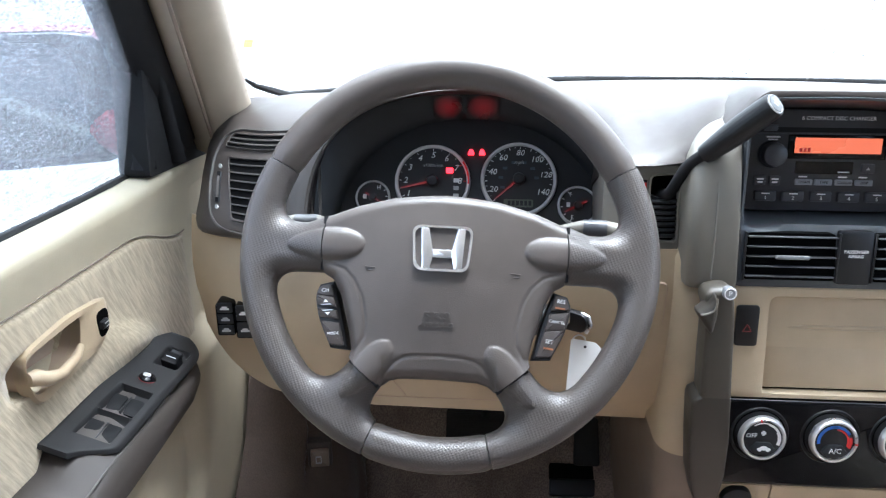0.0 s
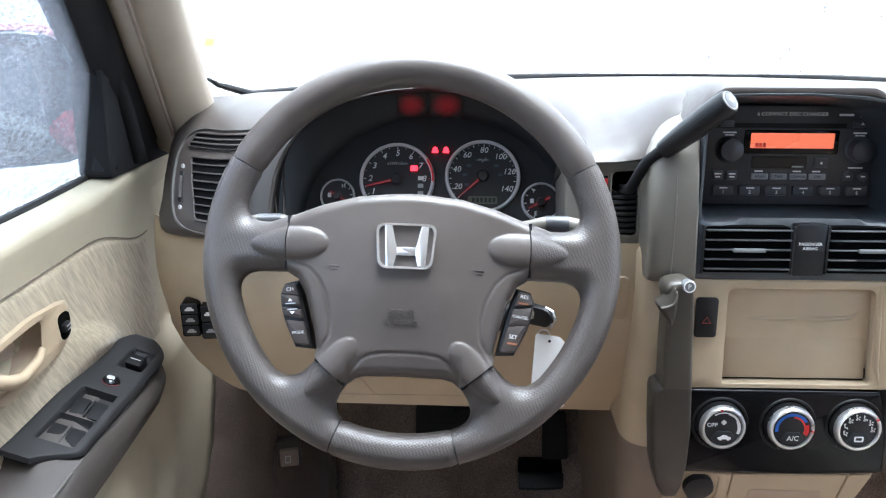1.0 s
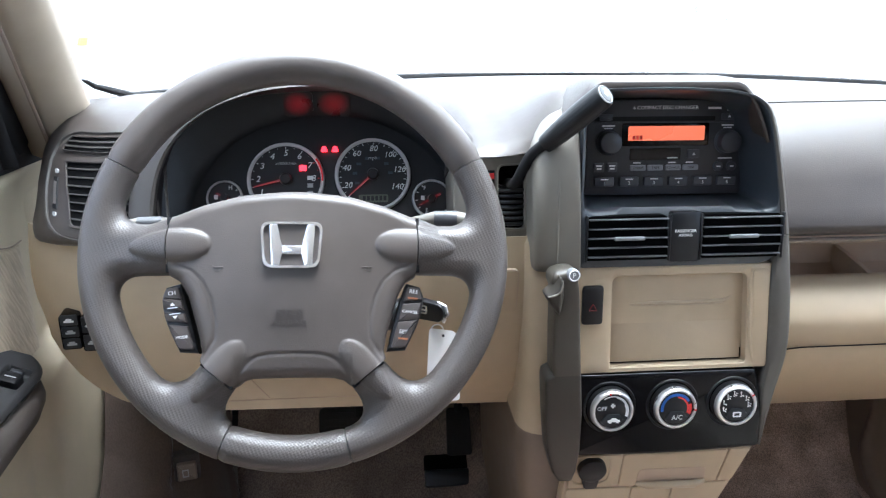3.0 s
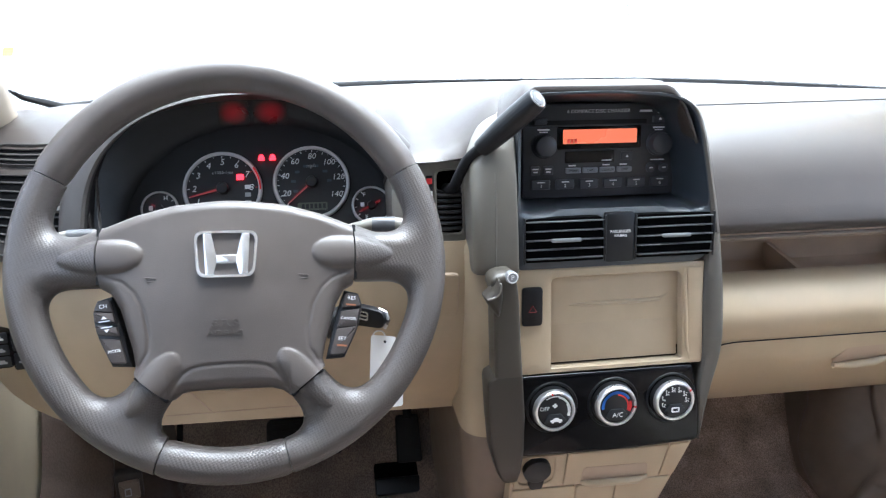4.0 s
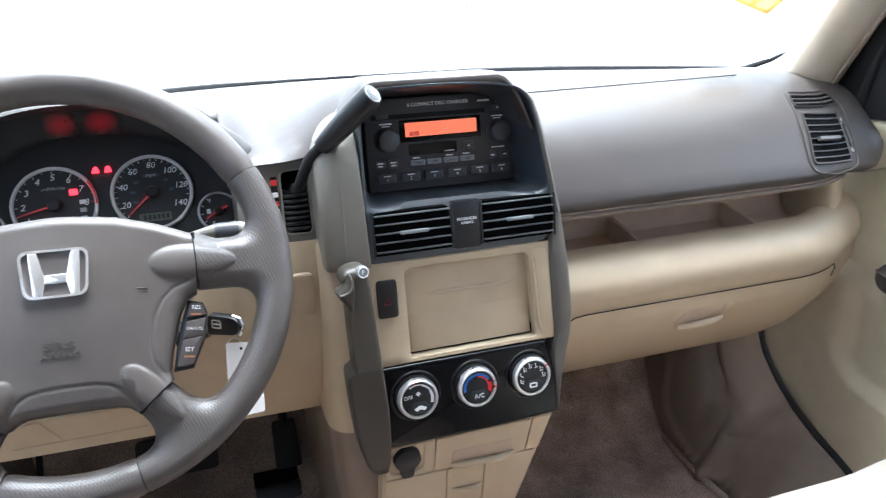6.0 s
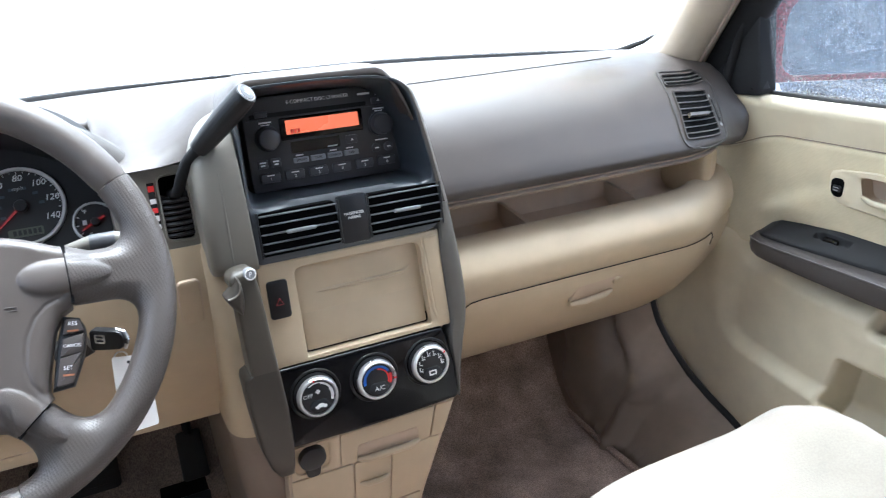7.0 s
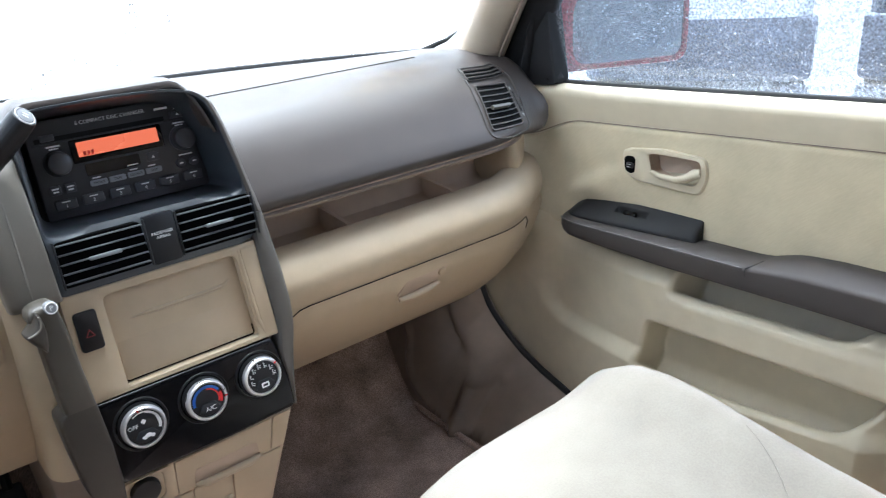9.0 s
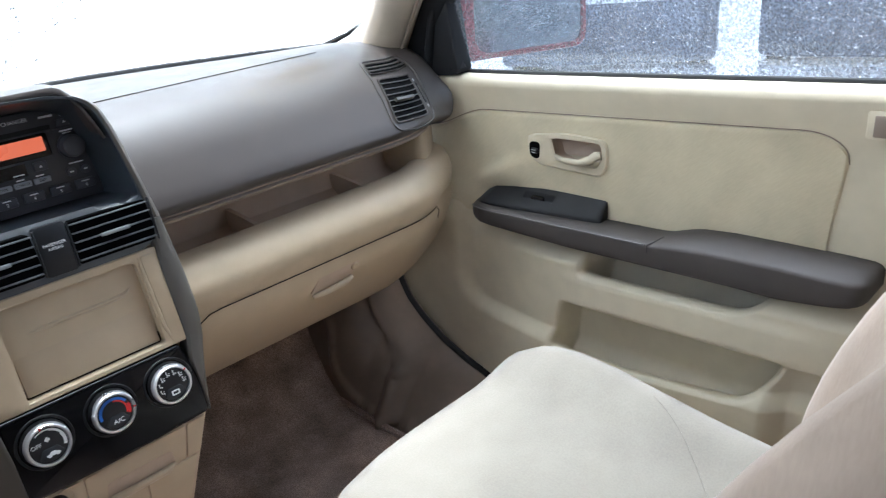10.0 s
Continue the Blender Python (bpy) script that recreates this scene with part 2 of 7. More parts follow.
def lathe(profile, n=32, m=None, arc=None):
    """Turns a profile of (radius, z) round z; arc: start and end in degrees."""
    bm = bmesh.new()
    a0, a1 = arc or (0, 360)
    full = arc is None
    cols = []
    for i in range(n if full else n + 1):
        a = radians(a0 + (a1 - a0) * i / n)
        cols.append([bm.verts.new((r * math.cos(a), r * math.sin(a), z)) for r, z in profile])
    for i in range(n):
        u, v = cols[i], cols[(i + 1) % len(cols)]
        for k in range(len(profile) - 1):
            bm.faces.new((u[k], v[k], v[k + 1], u[k + 1]))
    bmesh.ops.remove_doubles(bm, verts=bm.verts, dist=1e-6)
    bmesh.ops.recalc_face_normals(bm, faces=bm.faces)
    if m is not None:
        bm.transform(m)
    return bm


def disc(x, y, r, z0, z1, n=24, bevel=0.0):
    prof = [(0, z0), (r, z0), (r, z1 - bevel), (r - bevel, z1), (0, z1)] if bevel else [(0, z0), (r, z0), (r, z1), (0, z1)]
    return lathe(prof, n, Matrix.Translation((x, y, 0)))


def loft(sections, m=None, caps=True, closed=True):
    """A skin through sections with as many points each."""
    bm = bmesh.new()
    rows = [[bm.verts.new(p) for p in s] for s in sections]
    n = len(rows[0])
    for a, b in zip(rows, rows[1:]):
        for i in range(n if closed else n - 1):
            bm.faces.new((a[i], a[(i + 1) % n], b[(i + 1) % n], b[i]))
    if caps and closed:
        bm.faces.new(list(reversed(rows[0])))
        bm.faces.new(rows[-1])
    bmesh.ops.recalc_face_normals(bm, faces=bm.faces)
    if m is not None:
        bm.transform(m)
    return bm


def tube(path, radii, n=12, m=None, squash=1.0, closed=False):
    """A round bar along a path; squash flattens it across its second axis."""
    pts = [Vector(p) for p in path]
    sections = []
    up = Vector((0, 0, 1))
    for i, p in enumerate(pts):
        d = (pts[min(i + 1, len(pts) - 1)] - pts[max(i - 1, 0)]).normalized()
        if closed:
            d = (pts[(i + 1) % len(pts)] - pts[i - 1]).normalized()
        s = d.cross(up)
        s = s.normalized() if s.length > 0.05 else d.cross(Vector((0, 1, 0))).normalized()
        u = s.cross(d)
        r = radii[i] if isinstance(radii, (list, tuple)) else radii
        sections.append([p + s * r * math.cos(2 * math.pi * k / n) + u * r * squash * math.sin(2 * math.pi * k / n) for k in range(n)])
    if closed:
        sections.append(sections[0])
    bm = loft(sections, m, caps=not closed)
    if closed:
        bmesh.ops.remove_doubles(bm, verts=bm.verts, dist=1e-6)
    return bm


def sheet(rows, m=None, thick=0.0):
    """A surface through rows of points; thick: its depth behind the face."""
    bm = bmesh.new()
    vs = [[bm.verts.new(p) for p in row] for row in rows]
    for a, b in zip(vs, vs[1:]):
        for i in range(len(a) - 1):
            bm.faces.new((a[i], a[i + 1], b[i + 1], b[i]))
    if thick:
        bm.normal_update()
        faces, edges = list(bm.faces), [e for e in bm.edges if len(e.link_faces) == 1]
        rear = {v: bm.verts.new(v.co - v.normal * thick) for v in list(bm.verts)}
        rim = []
        for e in edges:
            lp = e.link_loops[0]
            rim.append((lp.vert, lp.link_loop_next.vert))
        for f in faces:
            bm.faces.new([rear[v] for v in reversed(f.verts)])
        for p, q in rim:
            bm.faces.new((q, p, rear[p], rear[q]))
    if m is not None:
        bm.transform(m)
    return bm


def block(cx, cy, cz, sx, sy, sz, bevel=0.0, m=None, seg=2):
    bm = bmesh.new()
    bmesh.ops.create_cube(bm, size=1)
    for v in bm.verts:
        v.co = Vector((v.co.x * sx + cx, v.co.y * sy + cy, v.co.z * sz + cz))
    if bevel:
        bmesh.ops.bevel(bm, geom=bm.edges[:], offset=bevel, segments=seg, affect="EDGES", profile=0.5)
    if m is not None:
        bm.transform(m)
    return bm


def merge(*bms):
    """Joins pieces that are one piece in the real thing."""
    out = bmesh.new()
    for b in bms:
        me = bpy.data.meshes.new("piece")
        b.to_mesh(me)
        b.free()
        out.from_mesh(me)
        bpy.data.meshes.remove(me)
    return out


def blend(a, b, k):
    """The union of two distance fields with a fillet about k wide."""
    h = np.maximum(0, k - np.abs(a - b)) / k
    return np.minimum(a, b) - h * h * k * 0.25


def line_distance(line, x, y):
    best = np.full_like(x, 9.0)
    for (ax, ay), (bx, by) in zip(line, line[1:]):
        ex, ey = bx - ax, by - ay
        t = np.clip(((x - ax) * ex + (y - ay) * ey) / (ex * ex + ey * ey), 0, 1)
        best = np.minimum(best, np.hypot(x - ax - t * ex, y - ay - t * ey))
    return best


def polygon_distance(points, x, y):
    """The distance to a closed outline, negative inside it."""
    ring = list(points) + [points[0]]
    inside = np.zeros_like(x, dtype=bool)
    for (ax, ay), (bx, by) in zip(ring, ring[1:]):
        if ay != by:
            inside ^= ((ay > y) != (by > y)) & (x < (bx - ax) * (y - ay) / (by - ay) + ax)
    d = line_distance(ring, x, y)
    return np.where(inside, -d, d)


def plate(inside, face, xr, yr, step):
    """A moulded plate over the region where inside(x, y) < 0; face(x, y, d) gives the heights of its front and back."""
    nx, ny = int((xr[1] - xr[0]) / step) + 1, int((yr[1] - yr[0]) / step) + 1
    gx, gy = np.meshgrid(np.linspace(*xr, nx), np.linspace(*yr, ny), indexing="ij")
    f = inside(gx, gy)
    spots, cells, index = [], [], {}

    def spot(key, x, y):
        if key not in index:
            index[key] = len(spots)
            spots.append((x, y))
        return index[key]
    rims = []
    for i, j in zip(*np.nonzero(np.minimum(np.minimum(f[:-1, :-1], f[1:, :-1]), np.minimum(f[:-1, 1:], f[1:, 1:])) < 0)):
        ring = ((i, j), (i + 1, j), (i + 1, j + 1), (i, j + 1))
        poly, cut = [], []
        for k in range(4):
            a, b = ring[k], ring[(k + 1) % 4]
            fa, fb = f[a], f[b]
            if fa < 0:
                poly.append(spot(a, gx[a], gy[a]))
            if (fa < 0) != (fb < 0):
                t = fa / (fa - fb)
                t = min(0.98, max(0.02, t))
                key = (a, b) if a < b else (b, a)
                v = spot(key, gx[a] + (gx[b] - gx[a]) * t, gy[a] + (gy[b] - gy[a]) * t)
                poly.append(v)
                cut.append((v, fa < 0))
        if len(poly) > 2:
            cells.append(poly)
            if len(cut) == 2:
                rims.append((cut[0][0], cut[1][0]) if cut[0][1] else (cut[1][0], cut[0][0]))
    px, py = np.array([p[0] for p in spots]), np.array([p[1] for p in spots])
    front, rear = face(px, py, None)
    n = len(spots)
    me = bpy.data.meshes.new("plate")
    verts = np.concatenate([np.stack([px, py, front], 1), np.stack([px, py, rear], 1)])
    me.from_pydata(verts.tolist(), [], cells + [[v + n for v in reversed(c)] for c in cells] + [[b, a, a + n, b + n] for a, b in rims])
    bm = bmesh.new()
    bm.from_mesh(me)
    bpy.data.meshes.remove(me)
    bmesh.ops.remove_doubles(bm, verts=bm.verts, dist=1e-5)
    bmesh.ops.recalc_face_normals(bm, faces=bm.faces)
    return bm


def lettering(text, size, m, depth=0.0002, align="CENTER", slant=0.0):
    """Letters as a mesh, centred on the origin of m."""
    cu = bpy.data.curves.new("letters", "FONT")
    cu.body, cu.size, cu.align_x, cu.align_y, cu.extrude, cu.shear = text, size, align, "CENTER", depth, slant
    cu.resolution_u = 2
    ob = bpy.data.objects.new("letters", cu)
    scene.collection.objects.link(ob)
    bpy.context.view_layer.update()
    me = bpy.data.meshes.new_from_object(ob.evaluated_get(bpy.context.evaluated_depsgraph_get()))
    bm = bmesh.new()
    bm.from_mesh(me)
    bpy.data.objects.remove(ob)
    bpy.data.meshes.remove(me)
    bpy.data.curves.remove(cu)
    bm.transform(m)
    return bm


def at(x, y, z=0.0, turn=0.0):
    return Matrix.Translation((x, y, z)) @ Matrix.Rotation(radians(turn), 4, "Z")


def thing(name, base, label, category, group="", kind=""):
    ob = new(name)
    ob.location = base
    ob.empty_display_size = 0.05
    return tagged(ob, label, category, group, kind)


def part(name, bm, mat, parent=None, label="", flat=False, m=None, angle=40, solid=0.0, category="", group="", kind=""):
    """Links a bmesh as one mesh under a thing or a part, or as a thing of its own."""
    if m is not None:
        bm.transform(m)
    bm.normal_update()
    me = bpy.data.meshes.new(name)
    if not flat:
        lim = math.cos(radians(angle))
        for f in bm.faces:
            f.smooth = True
        for e in bm.edges:
            if len(e.link_faces) == 2 and e.link_faces[0].normal.dot(e.link_faces[1].normal) < lim:
                e.smooth = False
    bm.to_mesh(me)
    bm.free()
    me.materials.append(mat)
    ob = new(name, me)
    if parent is not None:
        ob.parent = parent
        if parent.type == "EMPTY":
            ob.matrix_parent_inverse = Matrix.Translation(parent.location).inverted()
    if solid:
        md = ob.modifiers.new("thickness", "SOLIDIFY")
        md.thickness, md.offset = solid, -1
    return tagged(ob, label, category, group, kind)


STACK = plane((0, 0.722, 0.64), 9.1)
RADIO = plane((0, 0.80, 0.80), 9.1)
DIALS = plane((-0.349, 0.868, 0.75), 30)
WHEEL = plane((-0.370, 0.665, 0.733), 27.9, k=0.957)

FLOOR = 0.12


def spread(x):
    """How far the dashboard's front falls back towards the doors."""
    if x > 0.62:
        return 0.0461 + 0.50 * (x - 0.62)
    return 3.2 * max(0.0, abs(x) - 0.5) ** 2


def glass_base(x):
    return 1.245 - 0.5 * x * x


# ---------- ground and car shell ----------
def wet_ground():
    m = material("wet_asphalt", (0.10, 0.10, 0.103), 0.13, spread=0.35, scale=1.4, grain=0.5, grain_scale=60, spec=0.8)
    bm = bmesh.new()
    bmesh.ops.create_grid(bm, x_segments=40, y_segments=40, size=300)
    part("ground", bm, m, m=Matrix.Translation((0, 0, -0.28)), label="wet grey asphalt of a car park", category="ground", kind="structure")


wet_ground()


def pane_material(name, haze, beads=None, tint=(0.86, 0.91, 0.97)):
    """Clear glass with a faint mirror on it; haze: a film of rain that scatters the sky; beads: a bead's width and
    height in metres, and how dark its middle is tinted in place of refraction.
    """
    m = bpy.data.materials.new(name)
    m.use_nodes = True
    n, l = m.node_tree.nodes, m.node_tree.links
    n.remove(n["Principled BSDF"])
    clear, gloss, veil = n.new("ShaderNodeBsdfTransparent"), n.new("ShaderNodeBsdfGlossy"), n.new("ShaderNodeBsdfTranslucent")
    clear.inputs[0].default_value = (0.93, 0.96, 0.95, 1) if haze > 0.1 else (*tint, 1)
    gloss.inputs["Roughness"].default_value = 0.03
    veil.inputs[0].default_value = (0.9, 0.92, 0.95, 1)
    co, tx, rg = n.new("ShaderNodeTexCoord"), n.new("ShaderNodeTexNoise"), n.new("ShaderNodeMapRange")
    tx.inputs["Scale"].default_value, tx.inputs["Detail"].default_value = 14, 6
    rg.inputs["To Min"].default_value, rg.inputs["To Max"].default_value = haze * 0.4, haze * 1.6
    l.new(co.outputs["Object"], tx.inputs["Vector"])
    l.new(tx.outputs["Fac"], rg.inputs["Value"])
    # dark middles and bright rims of the beads are painted, not refracted
    if beads:
        mp, cells, drop, tint = n.new("ShaderNodeMapping"), n.new("ShaderNodeTexVoronoi"), n.new("ShaderNodeMapRange"), n.new("ShaderNodeVectorMath")
        mp.inputs["Scale"].default_value = (1 / beads[0], 1 / beads[0], 1 / beads[1])
        cells.inputs["Scale"].default_value = 1.0
        drop.inputs["From Min"].default_value, drop.inputs["From Max"].default_value = 0.15, 0.75
        drop.inputs["To Min"].default_value, drop.inputs["To Max"].default_value = beads[2], 1.25
        tint.operation, tint.inputs[0].default_value = "SCALE", (0.86, 0.91, 0.97)
        l.new(co.outputs["Object"], mp.inputs["Vector"])
        l.new(mp.outputs[0], cells.inputs["Vector"])
        l.new(cells.outputs["Distance"], drop.inputs["Value"])
        l.new(drop.outputs[0], tint.inputs["Scale"])
        l.new(tint.outputs[0], clear.inputs[0])
    a, c = n.new("ShaderNodeMixShader"), n.new("ShaderNodeMixShader")
    a.inputs[0].default_value = 0.05
    l.new(clear.outputs[0], a.inputs[1])
    l.new(gloss.outputs[0], a.inputs[2])
    l.new(rg.outputs[0], c.inputs[0])
    l.new(a.outputs[0], c.inputs[1])
    l.new(veil.outputs[0], c.inputs[2])
    l.new(c.outputs[0], n["Material Output"].inputs["Surface"])
    return m


WATER = bpy.data.materials.new("rain_water")
WATER.use_nodes = True
wp_ = WATER.node_tree.nodes["Principled BSDF"]
wp_.inputs["Base Color"].default_value = (0.95, 0.97, 1.0, 1)
wp_.inputs["Roughness"].default_value, wp_.inputs["IOR"].default_value, wp_.inputs["Transmission Weight"].default_value = 0.02, 1.33, 1.0


def raindrops(name, places, label, small, large, stretch=1.0, mat=None):
    """Many beads in one mesh, of water unless mat is given; places: (centre, outward, up) of each."""
    rng = random.Random(5)
    verts, faces = [], []
    for c, out, up in places:
        r = small + (large - small) * rng.random() ** 3
        side = up.cross(out)
        k = stretch * (1 + 0.5 * rng.random())
        base = len(verts)
        for f, h in ((1.0, 0.0), (0.70, 0.17)):
            for i in range(6):
                a = math.pi * 2 * (i + h) / 6
                verts.append(c + side * r * f * math.cos(a) + up * r * f * k * math.sin(a) + out * r * h)
        verts.append(c + out * r * 0.26)
        for i in range(6):
            j = (i + 1) % 6
            faces += [(base + i, base + j, base + 6 + j, base + 6 + i), (base + 6 + i, base + 6 + j, base + 12)]
        faces.append(tuple(base + 5 - i for i in range(6)))
    me = bpy.data.meshes.new(name)
    me.from_pydata([tuple(v) for v in verts], [], faces)
    me.polygons.foreach_set("use_smooth", [True] * len(me.polygons))
    me.materials.append(mat or WATER)
    ob = tagged(new(name, me), label, "specks" if mat else "raindrops", "", "stuff")
    ob.visible_shadow = False
    return ob


# Unseen rear panes, darkened to cut the light from behind.
LIGHT_CUT_GLASS = pane_material("light_cutting_rear_glass", 0.02, tint=(0.40, 0.42, 0.43))
RIPPLED_GLASS = pane_material("rain_rippled_side_glass", 0.10, (0.0065, 0.0026, 0.62))
BEADED_GLASS = pane_material("rain_beaded_side_glass", 0.03, (0.0036, 0.0040, 0.55))
SCREEN_GLASS = pane_material("rain_wet_windscreen_glass", 0.25)


def roof_edge(x):
    return 0.60 - 0.15 * x * x


def car_shell():
    shell = thing("car_body", (0, 0, FLOOR - 0.2), "beige-lined cabin shell of a parked car", "car body", kind="structure")
    roof = [[(x, y, 1.40 - 0.06 * (x / 0.62) ** 2) for x in [i * 0.062 - 0.62 for i in range(21)]] for y in (0.60, 0.4, 0.0, -0.6, -1.2, -1.7)]
    for k, row in enumerate(roof[:1]):
        roof[0] = [(x, roof_edge(x), z) for x, y, z in row]
    part("headliner", sheet(roof, thick=0.03), PILLAR, shell)
    for s in (-1, 1):
        # windscreen pillar, round and leaning back
        base, top = Vector((s * 0.672, 1.00, 0.765)), Vector((s * 0.615, 0.56, 1.345))
        path = [base.lerp(top, k / 8) + Vector((0, 0, 0.015 * math.sin(math.pi * k / 8))) for k in range(9)]
        part("pillar_trim", tube(path, [0.044, 0.042, 0.041, 0.04, 0.04, 0.04, 0.04, 0.04, 0.04], 16, squash=0.8), PILLAR, shell)
        crease = []
        for p, q in zip(path, path[1:] + [path[-1] * 2 - path[-2]]):
            d = (q - p).normalized()
            n = Vector((0, 0, 1.0)) - p
            n = (n - d * n.dot(d)).normalized()
            crease.append(p + (n * 0.75 + d.cross(n) * s * 0.66) * 0.0385)
        part("pillar_seam", tube(crease, 0.0022, 8), KICK, shell)
        part("outer_pillar", tube([p + Vector((s * 0.052, -0.045, 0.004)) for p in path], 0.03, 12), BLACK_MATT, shell)
        part("roof_rail", tube([(s * 0.63, 0.56, 1.34), (s * 0.65, 0.0, 1.36), (s * 0.65, -1.65, 1.34)], 0.045, 12), PILLAR, shell)
        part("centre_pillar", tube([(s * 0.755, -0.34, 0.72), (s * 0.70, -0.38, 1.05), (s * 0.645, -0.42, 1.35)], 0.06, 12), PILLAR, shell)
        part("rear_pillar", tube([(s * 0.745, -1.22, 0.72), (s * 0.70, -1.26, 1.05), (s * 0.645, -1.30, 1.35)], 0.07, 12), PILLAR, shell)
        for y0, y1 in ((-0.40, -1.22), (-1.28, -1.68)):
            part("rear_side_glass", sheet([[(s * (0.755 - 0.10 * t), y, 0.75 + 0.60 * t) for y in (y0, (y0 + y1) / 2, y1)] for t in (0, 0.5, 1)], thick=0.004), LIGHT_CUT_GLASS, shell, "unseen rear side glass, tinted to cut light")
        part("rear_side_trim", block(s * 0.77, -0.98, 0.42, 0.05, 1.32, 0.66, 0.015), BEIGE_DOOR, shell)
        part("sill_trim", block(s * 0.715, 0.12, 0.135, 0.09, 1.40, 0.09, 0.02), BEIGE_DARK, shell)
        part("cowl_side", block(s * 0.79, 1.13, 0.34, 0.05, 0.62, 0.66, 0.01), KICK, shell)
        part("dash_end_cover", block(s * 0.735, 1.14, 0.60, 0.05, 0.40, 0.30, 0.02), BEIGE_DOOR, shell)
    # unseen rear opening that lights the dashboard, with glass tinted to limit this
    part("tailgate_frame", frame_ring(radial(rounded(rect(0, 1.06, 1.46, 0.68), 0.05), (0, 1.06), 64), radial(rounded(rect(0, 1.06, 1.16, 0.48), 0.08), (0, 1.06), 64), -0.015, 0.015, Matrix(((1, 0, 0, 0), (0, 0, -1, -1.70), (0, 1, 0, 0), (0, 0, 0, 1))), 0.004), PILLAR, shell)
    part("rear_glass", block(0, -1.70, 1.06, 1.20, 0.005, 0.52), LIGHT_CUT_GLASS, shell, "unseen rear window glass, tinted to cut light")
    # dash underside and bulkhead are added to keep light out of the footwells
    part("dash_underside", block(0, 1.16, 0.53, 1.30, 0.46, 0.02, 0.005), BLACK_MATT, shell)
    part("tailgate_trim", block(0, -1.68, 0.42, 1.5, 0.05, 0.66, 0.02), BEIGE_DOOR, shell)
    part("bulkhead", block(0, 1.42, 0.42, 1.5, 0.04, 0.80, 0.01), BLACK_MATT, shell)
    rows = []
    for k in range(9):
        t = k / 8
        rows.append([(x * (1 - 0.10 * t), (glass_base(x) + 0.02) * (1 - t) + roof_edge(x) * t - 0.01 * math.sin(math.pi * t), 0.79 + (1.395 - 0.79) * t - 0.06 * t * (x / 0.66) ** 2)
                     for x in [i * 0.066 - 0.66 for i in range(21)]])
    screen = part("windscreen", sheet(rows), SCREEN_GLASS, solid=0.005, label="rain-spotted windscreen glass above the dashboard", category="windscreen", kind="structure")
    screen.visible_shadow = False
    rng, beads = random.Random(3), []

    def on_screen(x, t):
        y = (glass_base(x) + 0.02) * (1 - t) + roof_edge(x) * t - 0.01 * math.sin(math.pi * t)
        return Vector((x * (1 - 0.10 * t), y + 0.005, 0.795 + 0.605 * t - 0.06 * t * (x / 0.66) ** 2))
    up = (on_screen(0, 0.6) - on_screen(0, 0.4)).normalized()
    out = Vector((1, 0, 0)).cross(up)
    out = out if out.y > 0 else -out
    for _ in range(2600):
        x, t = rng.uniform(-0.62, 0.62), rng.random()
        if noise.noise((x * 6, t * 6, 9)) < 0.05 and rng.random() < 0.85:
            continue
        beads.append((on_screen(x, t), out, up))
    raindrops("windscreen_raindrops", beads, "scattered beads of rain on the windscreen", 0.0006, 0.0022, 1.5)
    beads = []
    for x0, lean, n in ((0.125, 0.02, 110), (0.165, 0.03, 70), (0.19, 0.03, 60), (0.42, 0.03, 50)):
        for k in range(n):
            t = 0.02 + 0.22 * rng.random()
            beads.append((on_screen(x0 + lean * t / 0.2 + rng.gauss(0, 0.0035), t) - out * 0.016, out, up))
    for _ in range(5200):
        x, t = rng.uniform(-0.1, 0.6), rng.uniform(0.02, 0.5)
        if noise.noise((x * 5, t * 9, 4)) + 0.5 * noise.noise((x * 16, t * 30, 2)) > 0.20:
            beads.append((on_screen(x, t) - out * 0.016, out, up))
    raindrops("windscreen_specks", beads, "grey specks and dashed runs on the windscreen", 0.0004, 0.0017, 1.5, GREY_SPECKS)


car_shell()


def carpet():
    rows = []
    for i in range(60):
        y = -1.65 + 3.05 * i / 59
        z = FLOOR + smooth(1.0, 1.38, y) * 0.34
        row = []
        for k in range(49):
            x = -0.72 + 1.44 * k / 48
            tunnel = 0.10 * (1 - smooth(0.07, 0.19, abs(x)))
            row.append((x, y, z + tunnel + 0.004 * noise.noise((x * 9, y * 9, 0))))
        rows.append(row)
    part("floor", sheet(rows, thick=0.012), CARPET, label="mottled dark brown carpet of the footwells", category="carpet", kind="structure")


carpet()


# ---------- dashboard ----------
FACE_LINE = ((0.955, 0.817, 0.6), (0.905, 0.815, 1), (0.868, 0.808, 1), (0.842, 0.795, 1), (0.820, 0.776, 0.75), (0.803, 0.752, 0.5),
             (0.790, 0.728, 0.3), (0.780, 0.711, 0), (0.780, 0.703, 0))


def pad_drop(x):
    return 0.25 * max(0.0, abs(x) - 0.58) ** 1.2


def pad_back(x):
    """The pad falls back towards the doors; the passenger's end stays fuller."""
    if x > 0.62:
        return 0.0346 + 0.35 * (x - 0.62) + 60 * max(0.0, x - 0.680) ** 2
    return 2.4 * max(0.0, abs(x) - 0.5) ** 2 + 22 * max(0.0, abs(x) - 0.638) ** 2


def pad_lean(x):
    return 0.06 * max(0.0, abs(x) - 0.18) * (1 - smooth(0.62, 0.69, x))


def pad_y(x, z):
    """How far ahead the dash pad's face lies at a height."""
    back, o = pad_lean(x), pad_back(x)
    return lerp([(zz, y + k * back + o) for y, zz, k in reversed(FACE_LINE)], z + pad_drop(x))


